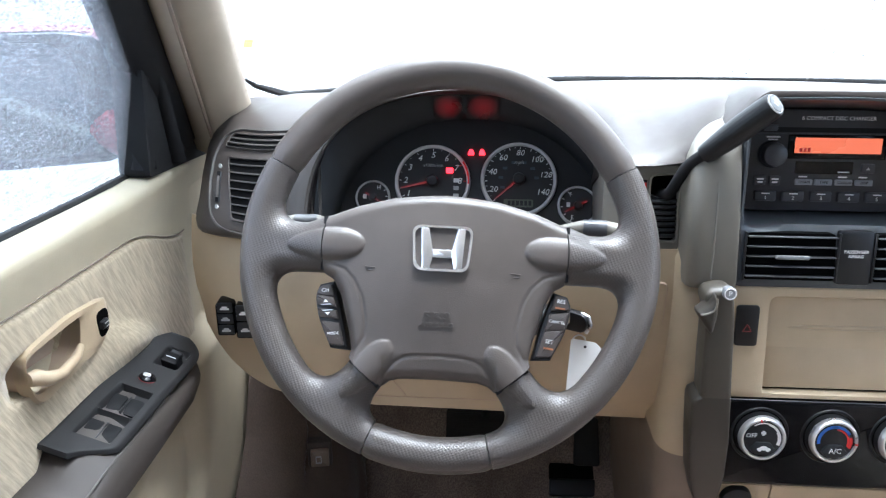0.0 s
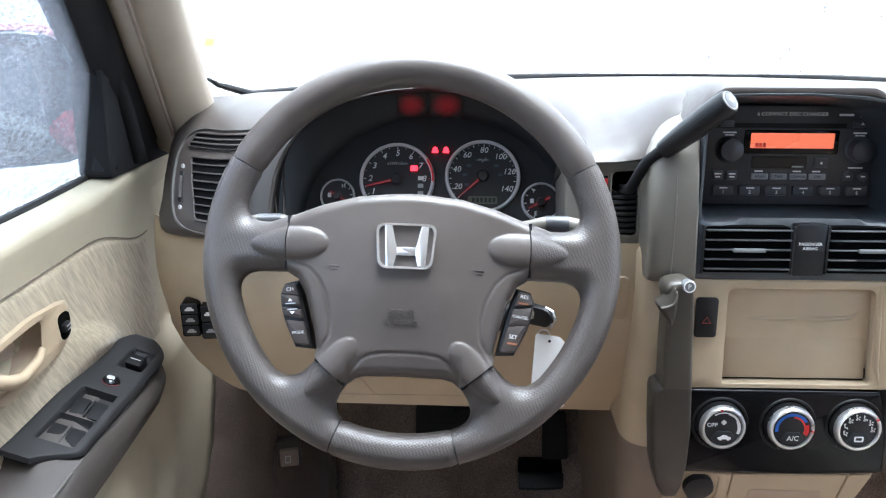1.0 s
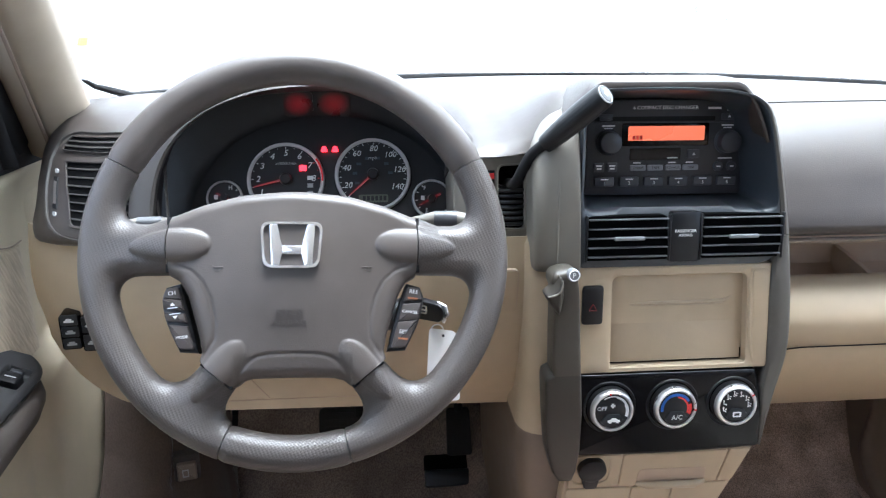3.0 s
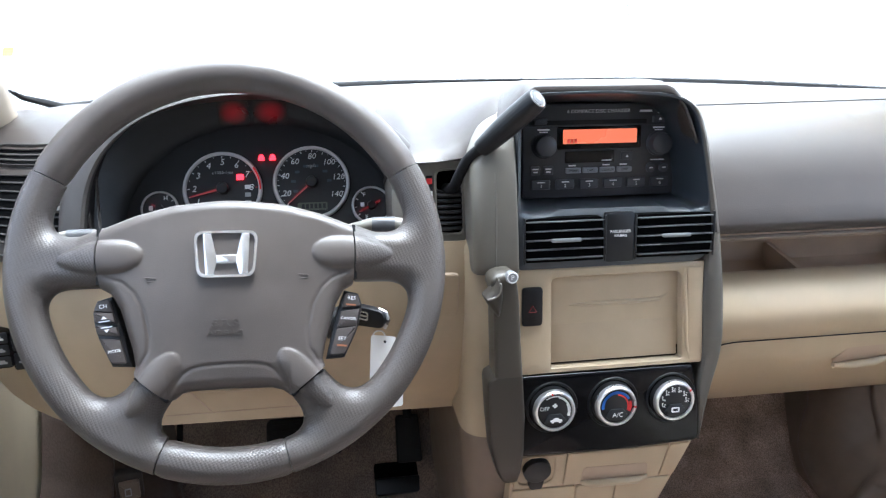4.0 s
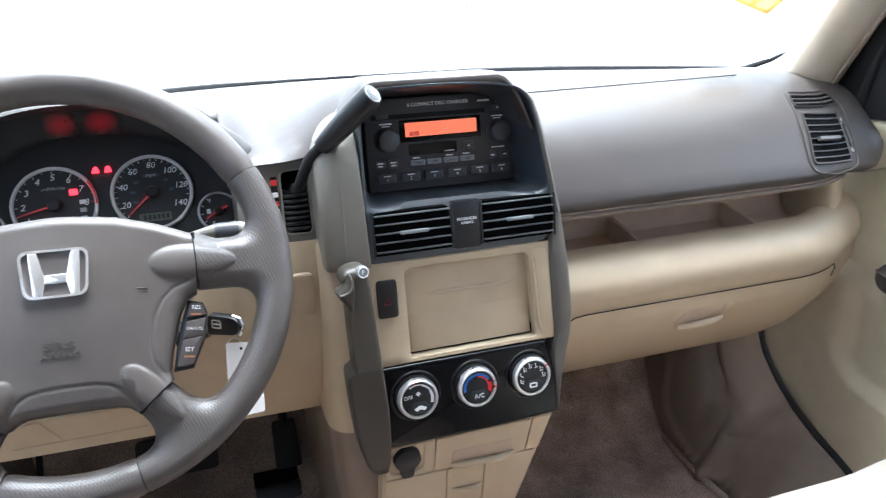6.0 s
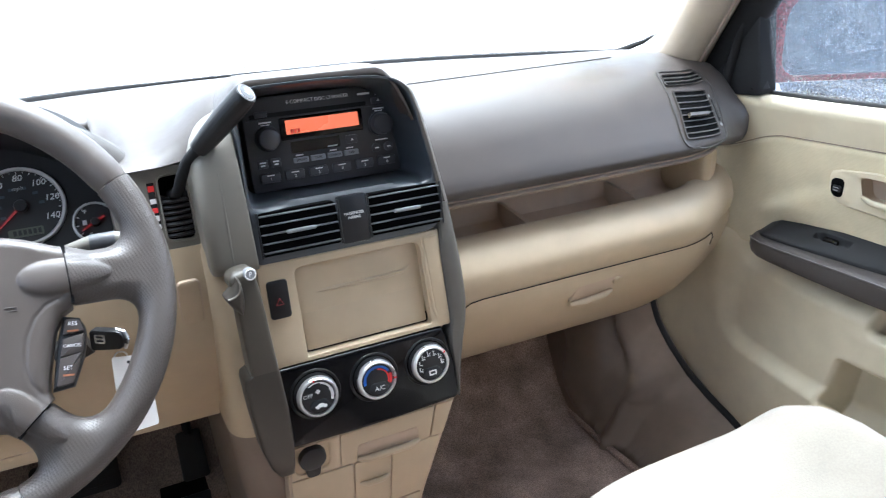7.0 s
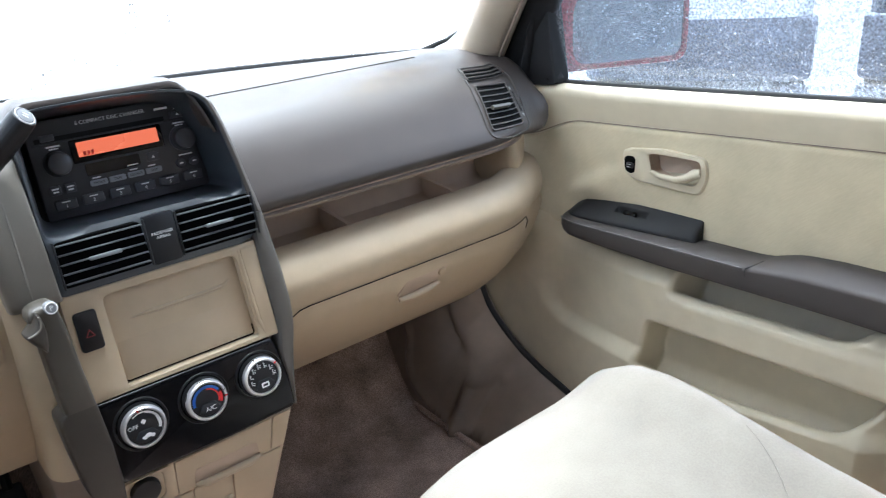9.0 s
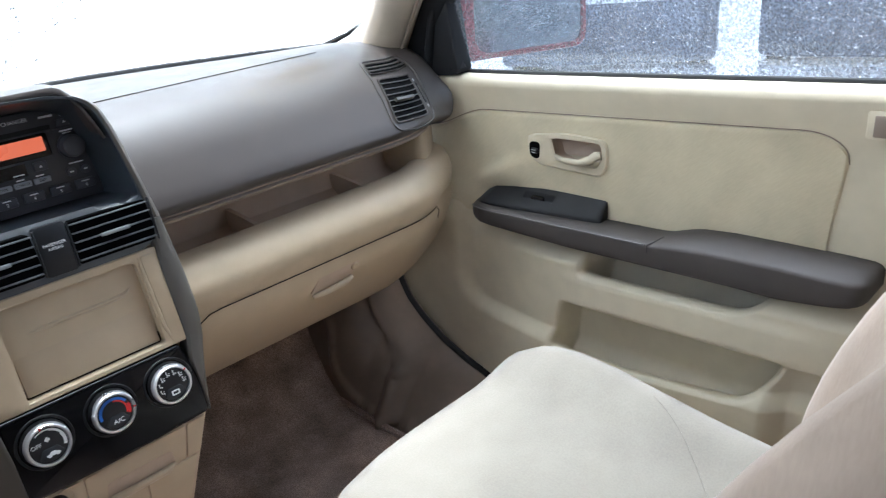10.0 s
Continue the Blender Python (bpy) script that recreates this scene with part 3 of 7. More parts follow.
def dash_profile(x):
    t = glass_base(x)
    head = [(t, 0.800), (t - 0.03, 0.806), ((t + 0.95) / 2, 0.815)]
    if x > -0.10 or x < -0.535:
        back, o = pad_lean(x), pad_back(x)
        p = head + [(y + k * back + o, z) for y, z, k in FACE_LINE] + [(0.788 + o, 0.697), (0.90 + o, 0.694)]
    elif x > -0.223:
        p = head + [(0.955, 0.815), (0.905, 0.811), (0.868, 0.807), (0.83, 0.803), (0.80, 0.799), (0.786, 0.796), (0.779, 0.791), (0.7835, 0.7885), (0.83, 0.787), (0.86, 0.703), (0.90, 0.694)]
        rise = lerp([(-0.205, 0.0), (-0.175, 0.003), (-0.155, 0.012), (-0.140, 0.024), (-0.128, 0.034), (-0.115, 0.043), (-0.100, 0.048)], x)
        fall = 0.016 * smooth(-0.196, -0.222, x)
        p = [(y, z + rise * lerp([(0.779, 0.3), (0.786, 0.65), (0.80, 0.92), (0.83, 1.0), (0.868, 0.85), (0.905, 0.5), (0.955, 0.15), (1.0, 0.0)], y) - fall * window_in(0.80, 0.95, 0.01, y) if z > 0.78 else z) for y, z in p]
    else:
        p = head + [(0.965, 0.817), (0.945, 0.815), (0.94, 0.808), (0.94, 0.795), (0.94, 0.776), (0.94, 0.752), (0.94, 0.728), (0.94, 0.711), (0.94, 0.703), (0.94, 0.697), (0.98, 0.694)]
    corner = 0.030 * max(0.0, (x - 0.655) / 0.034) ** 2.5   # the passenger's end is rounded below
    return [(x * (0.985 if z < 0.70 else 1), y, z - pad_drop(x) + corner * smooth(0.78, 0.71, z)) for y, z in p]


def xs(*spans):
    out = []
    for a, b, n in spans:
        out += [a + (b - a) * i / n for i in range(n + 1)]
    return out


def dashboard():
    d = thing("dashboard", (0, 0.9, 0.5), "two-tone taupe and beige car dashboard", "dashboard")
    cols = [dash_profile(x) for x in xs((-0.672, -0.536, 12), (-0.534, -0.224, 10), (-0.222, -0.101, 22), (-0.099, 0.630, 40), (0.634, 0.689, 14))]
    part("dash_pad", sheet(cols, thick=0.004), TAUPE_SOFT, d, "taupe soft-touch upper pad", angle=65)
    # the seam of the airbag door on top of the pad
    part("airbag_seam", tube([(x, 0.925 + 0.06 * (x - 0.16), 0.8165) for x in xs((0.14, 0.50, 12))], 0.0007, 6), TAUPE, d)
    # binnacle hood over the dials
    def arch(a, h, yfun, z0=0.69, n=48, k=0.555):
        pts = []
        for i in range(n + 1):
            th = math.pi * i / n
            c, s = math.cos(th), max(0.0, math.sin(th)) ** k
            z = z0 + h * s
            pts.append((-0.360 - a * c, yfun(z), z))
        return pts
    lip = lambda z: 0.800 + (z - 0.78) * 0.364
    hood = [arch(0.1580, 0.1625, lambda z: lip(z) + 0.014), arch(0.1583, 0.1630, lip), arch(0.161, 0.1642, lambda z: lip(z) - 0.003), arch(0.168, 0.1658, lambda z: lip(z) - 0.002), arch(0.176, 0.1668, lambda z: lip(z) + 0.001),
            arch(0.182, 0.1665, lambda z: lip(z) + 0.006), arch(0.185, 0.1645, lambda z: lip(z) + 0.014), arch(0.187, 0.158, lambda z: lip(z) + 0.040), arch(0.189, 0.146, lambda z: lip(z) + 0.085), arch(0.192, 0.134, lambda z: lip(z) + 0.13), arch(0.200, 0.110, lambda z: lip(z) + 0.24)]
    part("binnacle_hood", loft(hood, caps=False, closed=False), TAUPE, d, "curved taupe hood over the dials", solid=0.002)
    inner = []
    for t in (0, 0.3, 0.65, 1.0):
        a = arch(0.1578, 0.1620, lambda z: lip(z) + 0.010)
        b = [(p[0] * 1.0 + (p[0] + 0.36) * 0.03, 0.868 + (p[2] - 0.75) * 0.577 + 0.002, p[2] + 0.004) for p in a]
        inner.append([tuple(u + (v - u) * t for u, v in zip(p, q)) for p, q in zip(a, b)])
    part("binnacle_shroud", loft(inner, caps=False, closed=False), BLACK_MATT, d, "matt black shroud inside the hood")
    part("cluster_surround", block(-0.36, 0.815, 0.683, 0.40, 0.05, 0.03, 0.008), TAUPE, d)
    # driver's lower panel
    low = []
    for x in xs((-0.676, -0.560, 16), (-0.545, -0.125, 20)):
        zb = lerp([(-0.690, 0.585), (-0.676, 0.560), (-0.660, 0.540), (-0.640, 0.525), (-0.615, 0.514), (-0.585, 0.506), (-0.47, 0.500), (-0.13, 0.494)], x)
        o = spread(x) * 0.8
        row = []
        for t in (0, 0.06, 0.2, 0.4, 0.6, 0.8, 0.94, 1.0):
            near = smooth(-0.238, -0.198, x)
            z = 0.700 + 0.012 * near * (1 - t) + (zb - 0.700) * t
            row.append((x, 0.798 + o - 0.032 * near * (1 - smooth(0.75, 1.0, t)) - 0.020 * math.sin(math.pi * min(1, t * 1.15) * 0.9) + 0.010 * t, z))
        row.append((x, 0.835 + o, zb - 0.003))
        row.append((x, 0.90 + o, zb + 0.01))
        low.append(row)
    part("lower_panel", sheet(low, thick=0.004), BEIGE, d, "smooth beige knee panel")
    fuse = Matrix.Translation((-0.1695, 0.798 + spread(-0.1735) * 0.8 - 0.0463, 0.657)) @ Matrix.Rotation(radians(5), 4, "X") @ Matrix(((1, 0, 0, 0), (0, 0, -1, 0), (0, 1, 0, 0), (0, 0, 0, 1)))
    part("fuse_cover", prism(rounded(rect(0, 0, 0.0205, 0.050), 0.006), -0.004, 0.0015, fuse, bevel=0.0008), BEIGE, d)
    part("fuse_cover_gap", frame_ring(rounded(rect(0, 0, 0.0222, 0.0517), 0.0068), rounded(rect(0, 0, 0.0205, 0.050), 0.006), -0.004, 0.0008, fuse), BEIGE_DARK, d)
    part("panel_ridge", tube(curve([(-0.452, 0.7955, 0.553), (-0.438, 0.7935, 0.5475), (-0.41, 0.7925, 0.5445), (-0.37, 0.7925, 0.5440), (-0.33, 0.7930, 0.5455), (-0.30, 0.7940, 0.549)]), 0.0026, 10), BEIGE, d, "moulded ridge under the steering column")
    part("panel_flap_seam", tube([(-0.478, 0.7945, 0.541), (-0.440, 0.7935, 0.5430), (-0.422, 0.7975, 0.516)], 0.0007, 6), BEIGE_DARK, d)
    part("panel_crease", tube([(x, 0.8010, 0.512) for x in (-0.47, -0.40, -0.32, -0.24, -0.17)], 0.0008, 6), BEIGE_DARK, d)
    # passenger side: shelf, rounded bulge, glove box
    st = xs((0.108, 0.60, 22))
    shelf = []
    for x in st:
        o = spread(x)
        shelf.append([(x, y + o, z) for y, z in ((0.790, 0.6925), (0.85, 0.6915), (0.886, 0.687), (0.893, 0.676), (0.892, 0.640), (0.888, 0.622), (0.876, 0.613), (0.835, 0.610), (0.822, 0.616), (0.817, 0.633))])
    part("shelf_lining", sheet(shelf, thick=0.004), BEIGE_DARK, d, "tan open storage shelf")
    bulge = []
    for x in xs((0.108, 0.684, 32)):
        o = spread(x) * 1.05 + 30 * max(0.0, x - 0.668) ** 2
        lipz, lipy = 0.638, 0.812
        row = [(x, 0.83 + o, 0.632), (x, lipy + 0.006 + o, lipz - 0.001), (x, lipy - 0.004 + o, lipz), (x, 0.795 + o, lipz - 0.003), (x, 0.780 + o, 0.630), (x, 0.768 + o, 0.616), (x, 0.763 + o, 0.600), (x, 0.766 + o, 0.583), (x, 0.774 + o, 0.570)]
        bulge.append(row)
    part("storage_lip", sheet(bulge, thick=0.004), BEIGE, d, "rounded beige front edge of the shelf")
    end_plan = curve([(0.586, 0.905, 0), (0.587, 0.85, 0), (0.590, 0.822, 0), (0.598, 0.804, 0), (0.614, 0.796, 0), (0.640, 0.799, 0), (0.682, 0.815, 0)])
    part("shelf_end", sheet([[(p.x, p.y + spread(p.x), z) for p in end_plan] for z in (0.612, 0.64, 0.67, 0.697)], thick=0.004), BEIGE, d, "rounded beige end of the shelf")
    rim = []
    for x in xs((0.112, 0.600, 22)):
        o = spread(x)
        rim.append([(x, y + o, z) for y, z in ((0.800, 0.6945), (0.787, 0.6940), (0.785, 0.692), (0.786, 0.689), (0.789, 0.6875), (0.800, 0.688))])
    part("shelf_rim", loft(rim), KICK, d, "brown upper rim of the shelf")
    for x in (0.273, 0.457):
        o = spread(x)
        pts = [(0.818, 0.612), (0.890, 0.612), (0.891, 0.6455), (0.860, 0.6425), (0.818, 0.6375)]
        bm = prism(rounded([(p[0] + o, p[1]) for p in pts], 0.003), -0.0035, 0.0035, bevel=0.001)
        part("shelf_divider", bm, BEIGE_DARK, d, m=Matrix(((0, 0, 1, x), (1, 0, 0, 0), (0, 1, 0, 0), (0, 0, 0, 1))))
    # fixed panel round the glove box, and its lid with rounded upper corners
    def glove_y(z, x):
        t = (0.570 - z) / 0.145
        return 0.774 + spread(x) * (1.05 - 0.55 * t) + 0.104 * t ** 1.5
    fixed = []
    for x in xs((0.108, 0.682, 32)):
        zb = lerp([(0.10, 0.421), (0.55, 0.416), (0.60, 0.428), (0.64, 0.465), (0.665, 0.515), (0.682, 0.55)], x)
        row = [(x, glove_y(z, x), z) for z in [0.570 + (zb - 0.570) * k / 8 for k in range(9)]]
        row.append((x, row[-1][1] + 0.02, zb - 0.003))
        row.append((x, row[-1][1] + 0.14, zb + 0.02))
        fixed.append(row)
    part("glove_box_surround", sheet(fixed, thick=0.004), BEIGE, d)
    lid = []
    for i in range(31):
        x = 0.128 + (0.600 - 0.128) * i / 30
        edge = (x - 0.128) / 0.045 if x < 0.364 else (0.600 - x) / 0.018
        zt = 0.567 - (0.030 if x < 0.364 else 0.014) * (1 - min(1, edge)) ** 2.4
        zb = lerp([(0.128, 0.421), (0.55, 0.4175), (0.60, 0.432)], x)
        lid.append([(x, glove_y(z, x) - 0.0035 + (0.004 if k in (0, 9) or i in (0, 30) else 0), z) for k, z in enumerate([zt + (zb - zt) * j / 9 for j in range(10)])])
    box = part("glove_box_lid", sheet(lid, thick=0.003), BEIGE, d, "beige glove box lid with a recessed latch")
    part("lid_gap", tube([Vector(r[0]) + Vector((0, -0.0026, 0.0010)) for r in [[p] for p in reversed(lid[0][1:8])] + lid + [[p] for p in lid[-1][1:2]]], 0.0008, 6), BLACK_MATT, d)
    gm = plane((0.359, glove_y(0.535, 0.36) - 0.0035, 0.535), -20)
    part("latch_recess", prism(rounded([(-0.042, -0.013), (0.028, -0.010), (0.048, 0.016), (-0.030, 0.012)], 0.004), -0.002, 0.0012, gm, bevel=0.0006), BEIGE_DARK, box)
    part("latch", tube([(-0.040, -0.016, 0.003), (-0.02, -0.015, 0.006), (0.012, -0.012, 0.006), (0.030, -0.010, 0.003)], [0.0035, 0.005, 0.005, 0.0035], 10, gm), BEIGE, box, "moulded beige latch lip")
    part("lock_barrel", lathe([(0, 0.004), (0.0050, 0.004), (0.0065, 0.0025), (0.0068, -0.002)], 18, gm @ at(0.034, 0.007)), BEIGE, box, "small beige lock")
    return d


dashboard()


def drape(bm, s):
    """Lays a piece drawn as (distance from the middle, height, rise) onto the dash pad's face, on either side."""
    for v in bm.verts:
        x, z, h = v.co
        y = pad_y(s * x, z)
        nx, nz = (pad_y(s * (x + 0.002), z) - y) / 0.002, (pad_y(s * x, z + 0.002) - y) / 0.002
        n = Vector((nx, -1, nz)).normalized()
        v.co = Vector((s * (x + n.x * h), y + n.y * h, z + n.z * h))
    bmesh.ops.recalc_face_normals(bm, faces=bm.faces)
    return bm


def strip(p, q, width, h0, h1, n=6):
    """A thin bar from p to q, in steps, so that it can be bent."""
    p, q = Vector(p), Vector(q)
    d = (q - p).normalized()
    w = Vector((-d.y, d.x)) * width / 2
    secs = []
    for k in range(n + 1):
        c = p.lerp(q, k / n)
        secs.append([(c.x - w.x, c.y - w.y, h0), (c.x + w.x, c.y + w.y, h0), (c.x + w.x * 0.7, c.y + w.y * 0.7, h1), (c.x - w.x * 0.7, c.y - w.y * 0.7, h1)])
    return loft(secs)


def dense(loop, step=0.006):
    out = []
    for i, p in enumerate(loop):
        q = loop[(i + 1) % len(loop)]
        n = max(1, int((Vector(q) - Vector(p)).length / step))
        out += [Vector(p).lerp(Vector(q), k / n) for k in range(n)]
    return out


def side_vent(s):
    """The vent at the dashboard's end, flush with the pad: two slots with slats and a thumbwheel."""
    v = thing("side_vent", (s * 0.58, 0.82, 0.70), "taupe upright air vent with dark slats beside the door", "air vent", "air vents")
    e = 0.0 if s < 0 else -0.020
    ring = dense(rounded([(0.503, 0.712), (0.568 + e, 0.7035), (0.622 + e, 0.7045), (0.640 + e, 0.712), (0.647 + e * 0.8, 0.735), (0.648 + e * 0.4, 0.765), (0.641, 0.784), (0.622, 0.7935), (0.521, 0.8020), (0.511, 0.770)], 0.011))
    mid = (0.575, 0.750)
    out = 0.008 if s < 0 else -0.008   # outer slot edges shifted on each side to fit the camera's view
    part("bezel_line", drape(frame_ring(ring, [(mid[0] + (p[0] - mid[0]) * 0.965, mid[1] + (p[1] - mid[1]) * 0.955) for p in ring], -0.002, 0.0022, None, 0.001), s), TAUPE, v)
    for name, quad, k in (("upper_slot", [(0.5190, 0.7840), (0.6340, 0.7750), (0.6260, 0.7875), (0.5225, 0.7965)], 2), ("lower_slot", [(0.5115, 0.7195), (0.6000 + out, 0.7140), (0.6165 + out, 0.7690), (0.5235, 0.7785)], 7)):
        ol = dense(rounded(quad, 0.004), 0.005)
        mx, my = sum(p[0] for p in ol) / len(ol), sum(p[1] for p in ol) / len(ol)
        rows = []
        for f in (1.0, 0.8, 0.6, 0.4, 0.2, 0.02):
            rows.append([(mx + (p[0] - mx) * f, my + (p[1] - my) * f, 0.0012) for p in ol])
        # flat black plate on the pad, for the dark inside of the slot
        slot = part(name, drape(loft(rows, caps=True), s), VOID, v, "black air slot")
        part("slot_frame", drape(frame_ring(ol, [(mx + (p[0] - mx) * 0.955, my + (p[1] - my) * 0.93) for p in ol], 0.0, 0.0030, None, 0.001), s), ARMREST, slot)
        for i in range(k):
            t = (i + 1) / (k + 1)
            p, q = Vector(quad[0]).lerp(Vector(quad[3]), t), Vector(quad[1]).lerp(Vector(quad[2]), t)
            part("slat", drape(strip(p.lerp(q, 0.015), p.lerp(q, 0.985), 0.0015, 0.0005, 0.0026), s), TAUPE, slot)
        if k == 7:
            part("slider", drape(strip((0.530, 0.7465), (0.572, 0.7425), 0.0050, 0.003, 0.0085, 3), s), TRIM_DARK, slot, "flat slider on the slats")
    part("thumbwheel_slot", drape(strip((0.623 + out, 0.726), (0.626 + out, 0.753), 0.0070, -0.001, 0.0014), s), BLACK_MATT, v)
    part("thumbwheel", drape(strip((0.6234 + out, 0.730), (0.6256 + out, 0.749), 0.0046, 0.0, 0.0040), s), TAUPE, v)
    for name, x, z in (("open_mark", 0.626 + out, 0.758), ("closed_mark", 0.6225 + out, 0.7215)):
        part(name, drape(lathe([(0, 0.0016), (0.0020, 0.0016), (0.0020, 0.0)], 14, at(x, z)), s), GREYPRINT, v)


side_vent(-1)
side_vent(1)


# ---------- centre stack ----------
def centre_stack():
    c = thing("centre_stack", (0, 0.80, FLOOR), "beige and taupe centre stack of a car dashboard", "centre console")
    m = STACK
    # body of the stack, set back from its panels
    secs = []
    for z, y0, x0, x1 in ((0.714, 0.745, -0.149, 0.104), (0.705, 0.738, -0.152, 0.108), (0.60, 0.724, -0.154, 0.108), (0.50, 0.726, -0.154, 0.098), (0.44, 0.728, -0.150, 0.084), (0.36, 0.745, -0.140, 0.058), (0.14, 0.79, -0.125, 0.015)):
        r = 0.02
        o = rounded([(x0, y0), (x1, y0), (x1, 1.10), (x0, 1.10)], [0.034, r, 0.01, 0.01], 8)
        secs.append([(p[0], p[1], z) for p in o])
    part("stack_body", loft(secs[:4]), BEIGE, c, "beige upper body")
    # shade below the knee panel is put into this browner colour
    part("lower_side", loft(secs[3:]), KICK, c, "lower side of the stack in a shaded brown")
    # black bezel round radio and vents: an arch with two openings, deep at the radio
    arch = [(-0.106, 0.0525), (0.0800, 0.0525), (0.0950, 0.0570), (0.1000, 0.083), (0.0955, 0.117), (0.0890, 0.1533), (0.0825, 0.187), (0.0755, 0.2070), (0.0620, 0.2185), (0.040, 0.2235), (-0.015, 0.2262), (-0.088, 0.2250), (-0.106, 0.212)]
    outer = rounded(arch, [0.004, 0.01, 0.006, 0.012, 0.016, 0.016, 0.012, 0.010, 0.010, 0.012, 0.02, 0.012, 0.01], 5)
    hole = rounded([(-0.1005, 0.1100), (0.0900, 0.1093), (0.0922, 0.120), (0.0865, 0.1533), (0.0800, 0.187), (0.0725, 0.2045), (0.0595, 0.2140), (0.040, 0.2180), (-0.015, 0.2205), (-0.088, 0.2195), (-0.0995, 0.206)], [0.012, 0.012, 0.008, 0.015, 0.012, 0.009, 0.008, 0.01, 0.02, 0.01, 0.01], 5)
    n = 180

    ou, ho = radial(outer, (-0.003, 0.160), n), radial(hole, (-0.003, 0.160), n)
    bm = bmesh.new()
    deep = []
    for p in ho:
        deep.append(Vector((p.x * 0.89, 0.160 + (p.y - 0.160) * 0.90)))
    loops = [(ou, -0.06), (ou, 0.004), ([o.lerp(h, 0.12) for o, h in zip(ou, ho)], 0.007), ([o.lerp(h, 0.5) for o, h in zip(ou, ho)], 0.0065), ([o.lerp(h, 0.75) for o, h in zip(ou, ho)], 0.003), (ho, -0.008), ([h.lerp(d, 0.5) for h, d in zip(ho, deep)], -0.03), (deep, -0.062)]
    rows = [[bm.verts.new((p.x, p.y, z)) for p in loop] for loop, z in loops]
    for a, b in zip(rows, rows[1:]):
        for i in range(n):
            bm.faces.new((a[i], a[(i + 1) % n], b[(i + 1) % n], b[i]))
    part("bezel", bm, BEZEL, c, "charcoal arched bezel with a deep radio opening", m=m)
    top = []
    for y, z, w in ((0.0, 0.0, 1.0), (0.004, 0.006, 1.0), (0.02, 0.008, 1.0), (0.06, 0.004, 1.02), (0.12, -0.012, 1.06), (0.20, -0.045, 1.12)):
        row = []
        for k in range(31):
            x = -0.122 + 0.202 * k / 30
            edge = max(0.0, (x - 0.044) / 0.036)
            zz = 0.862 - 0.050 * edge ** 2.2 - 0.030 * max(0.0, (-0.085 - x) / 0.028) ** 2
            row.append((-0.006 + (x + 0.006) * (w if x > 0 else 1.0), 0.752 + y + (zz - 0.862) * 0.16 + 2.0 * max(0.0, -0.106 - x), zz + z * (1 - 0.5 * edge)))
        top.append(row)
    part("radio_hood", sheet(top), TAUPE_SOFT, c, "taupe hood above the radio", solid=0.003)
    # taupe trim: column beside the gear lever, arch on the other side
    col = []
    # height, left and right edge, how far each stands out, rounding of the left edge
    for v, x0, x1, zl, zr, r in ((0.050, -0.147, -0.103, 0.006, 0.006, 0.012), (0.058, -0.148, -0.104, 0.010, 0.010, 0.012), (0.12, -0.150, -0.106, 0.011, 0.011, 0.013), (0.142, -0.1505, -0.107, 0.010, 0.010, 0.016), (0.158, -0.150, -0.107, 0.006, 0.007, 0.020), (0.170, -0.147, -0.107, -0.001, 0.004, 0.022),
                                 (0.181, -0.142, -0.1065, -0.012, 0.0, 0.022), (0.191, -0.135, -0.1065, -0.027, -0.006, 0.020), (0.199, -0.128, -0.1065, -0.044, -0.013, 0.014), (0.206, -0.121, -0.1065, -0.062, -0.022, 0.010), (0.213, -0.114, -0.1065, -0.085, -0.036, 0.004)):
        o = rounded([(x0, -0.16), (x1, -0.16), (x1, zr), (x0, zl)], [0.002, 0.002, 0.003, r], 8)
        col.append([(p[0], v, p[1]) for p in o])
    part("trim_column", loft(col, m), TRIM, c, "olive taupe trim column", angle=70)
    part("column_crease", tube([(-0.128, v, z) for v, z in ((0.056, 0.0090), (0.09, 0.0104), (0.13, 0.0104), (0.150, 0.0078))], 0.0012, 8, m), TRIM, c)
    line = [(0.2245, 0.030, 0.040, -0.006), (0.2195, 0.057, 0.066, -0.003), (0.208, 0.0735, 0.0835, 0.0), (0.190, 0.0800, 0.0910, 0.002), (0.160, 0.0868, 0.0975, 0.004), (0.120, 0.0940, 0.1045, 0.006), (0.082, 0.0990, 0.1115, 0.007)]
    foot = [(0.0812, 0.0985, 0.1115, 0.007), (0.060, 0.0950, 0.1140, 0.008), (0.030, 0.0935, 0.1175, 0.009), (0.0, 0.0945, 0.1200, 0.009), (-0.030, 0.0962, 0.1212, 0.009), (-0.055, 0.0970, 0.1190, 0.008), (-0.080, 0.0940, 0.1135, 0.007), (-0.110, 0.0960, 0.1075, 0.005), (-0.147, 0.0985, 0.1015, 0.002)]
    for rail, label in ((line, "dark taupe trim arch round the radio"), (foot, "dark olive taupe trim down the passenger side")):
        a, b = curve([(v, xi, z) for v, xi, xo, z in rail], 5), curve([(v, xo, z) for v, xi, xo, z in rail], 5)
        secs = []
        for p, q in zip(a, b):
            w = q.y - p.y
            secs.append([(p.y, p.x, -0.06), (p.y, p.x, p.z - 0.003), (p.y + 0.12 * w, p.x, p.z), (p.y + 0.45 * w, p.x, p.z + 0.001), (p.y + 0.75 * w, p.x, p.z - 0.001), (p.y + 0.93 * w, p.x, p.z - 0.005), (q.y, p.x, p.z - 0.012), (q.y, p.x, -0.06)])
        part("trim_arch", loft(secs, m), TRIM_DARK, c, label)
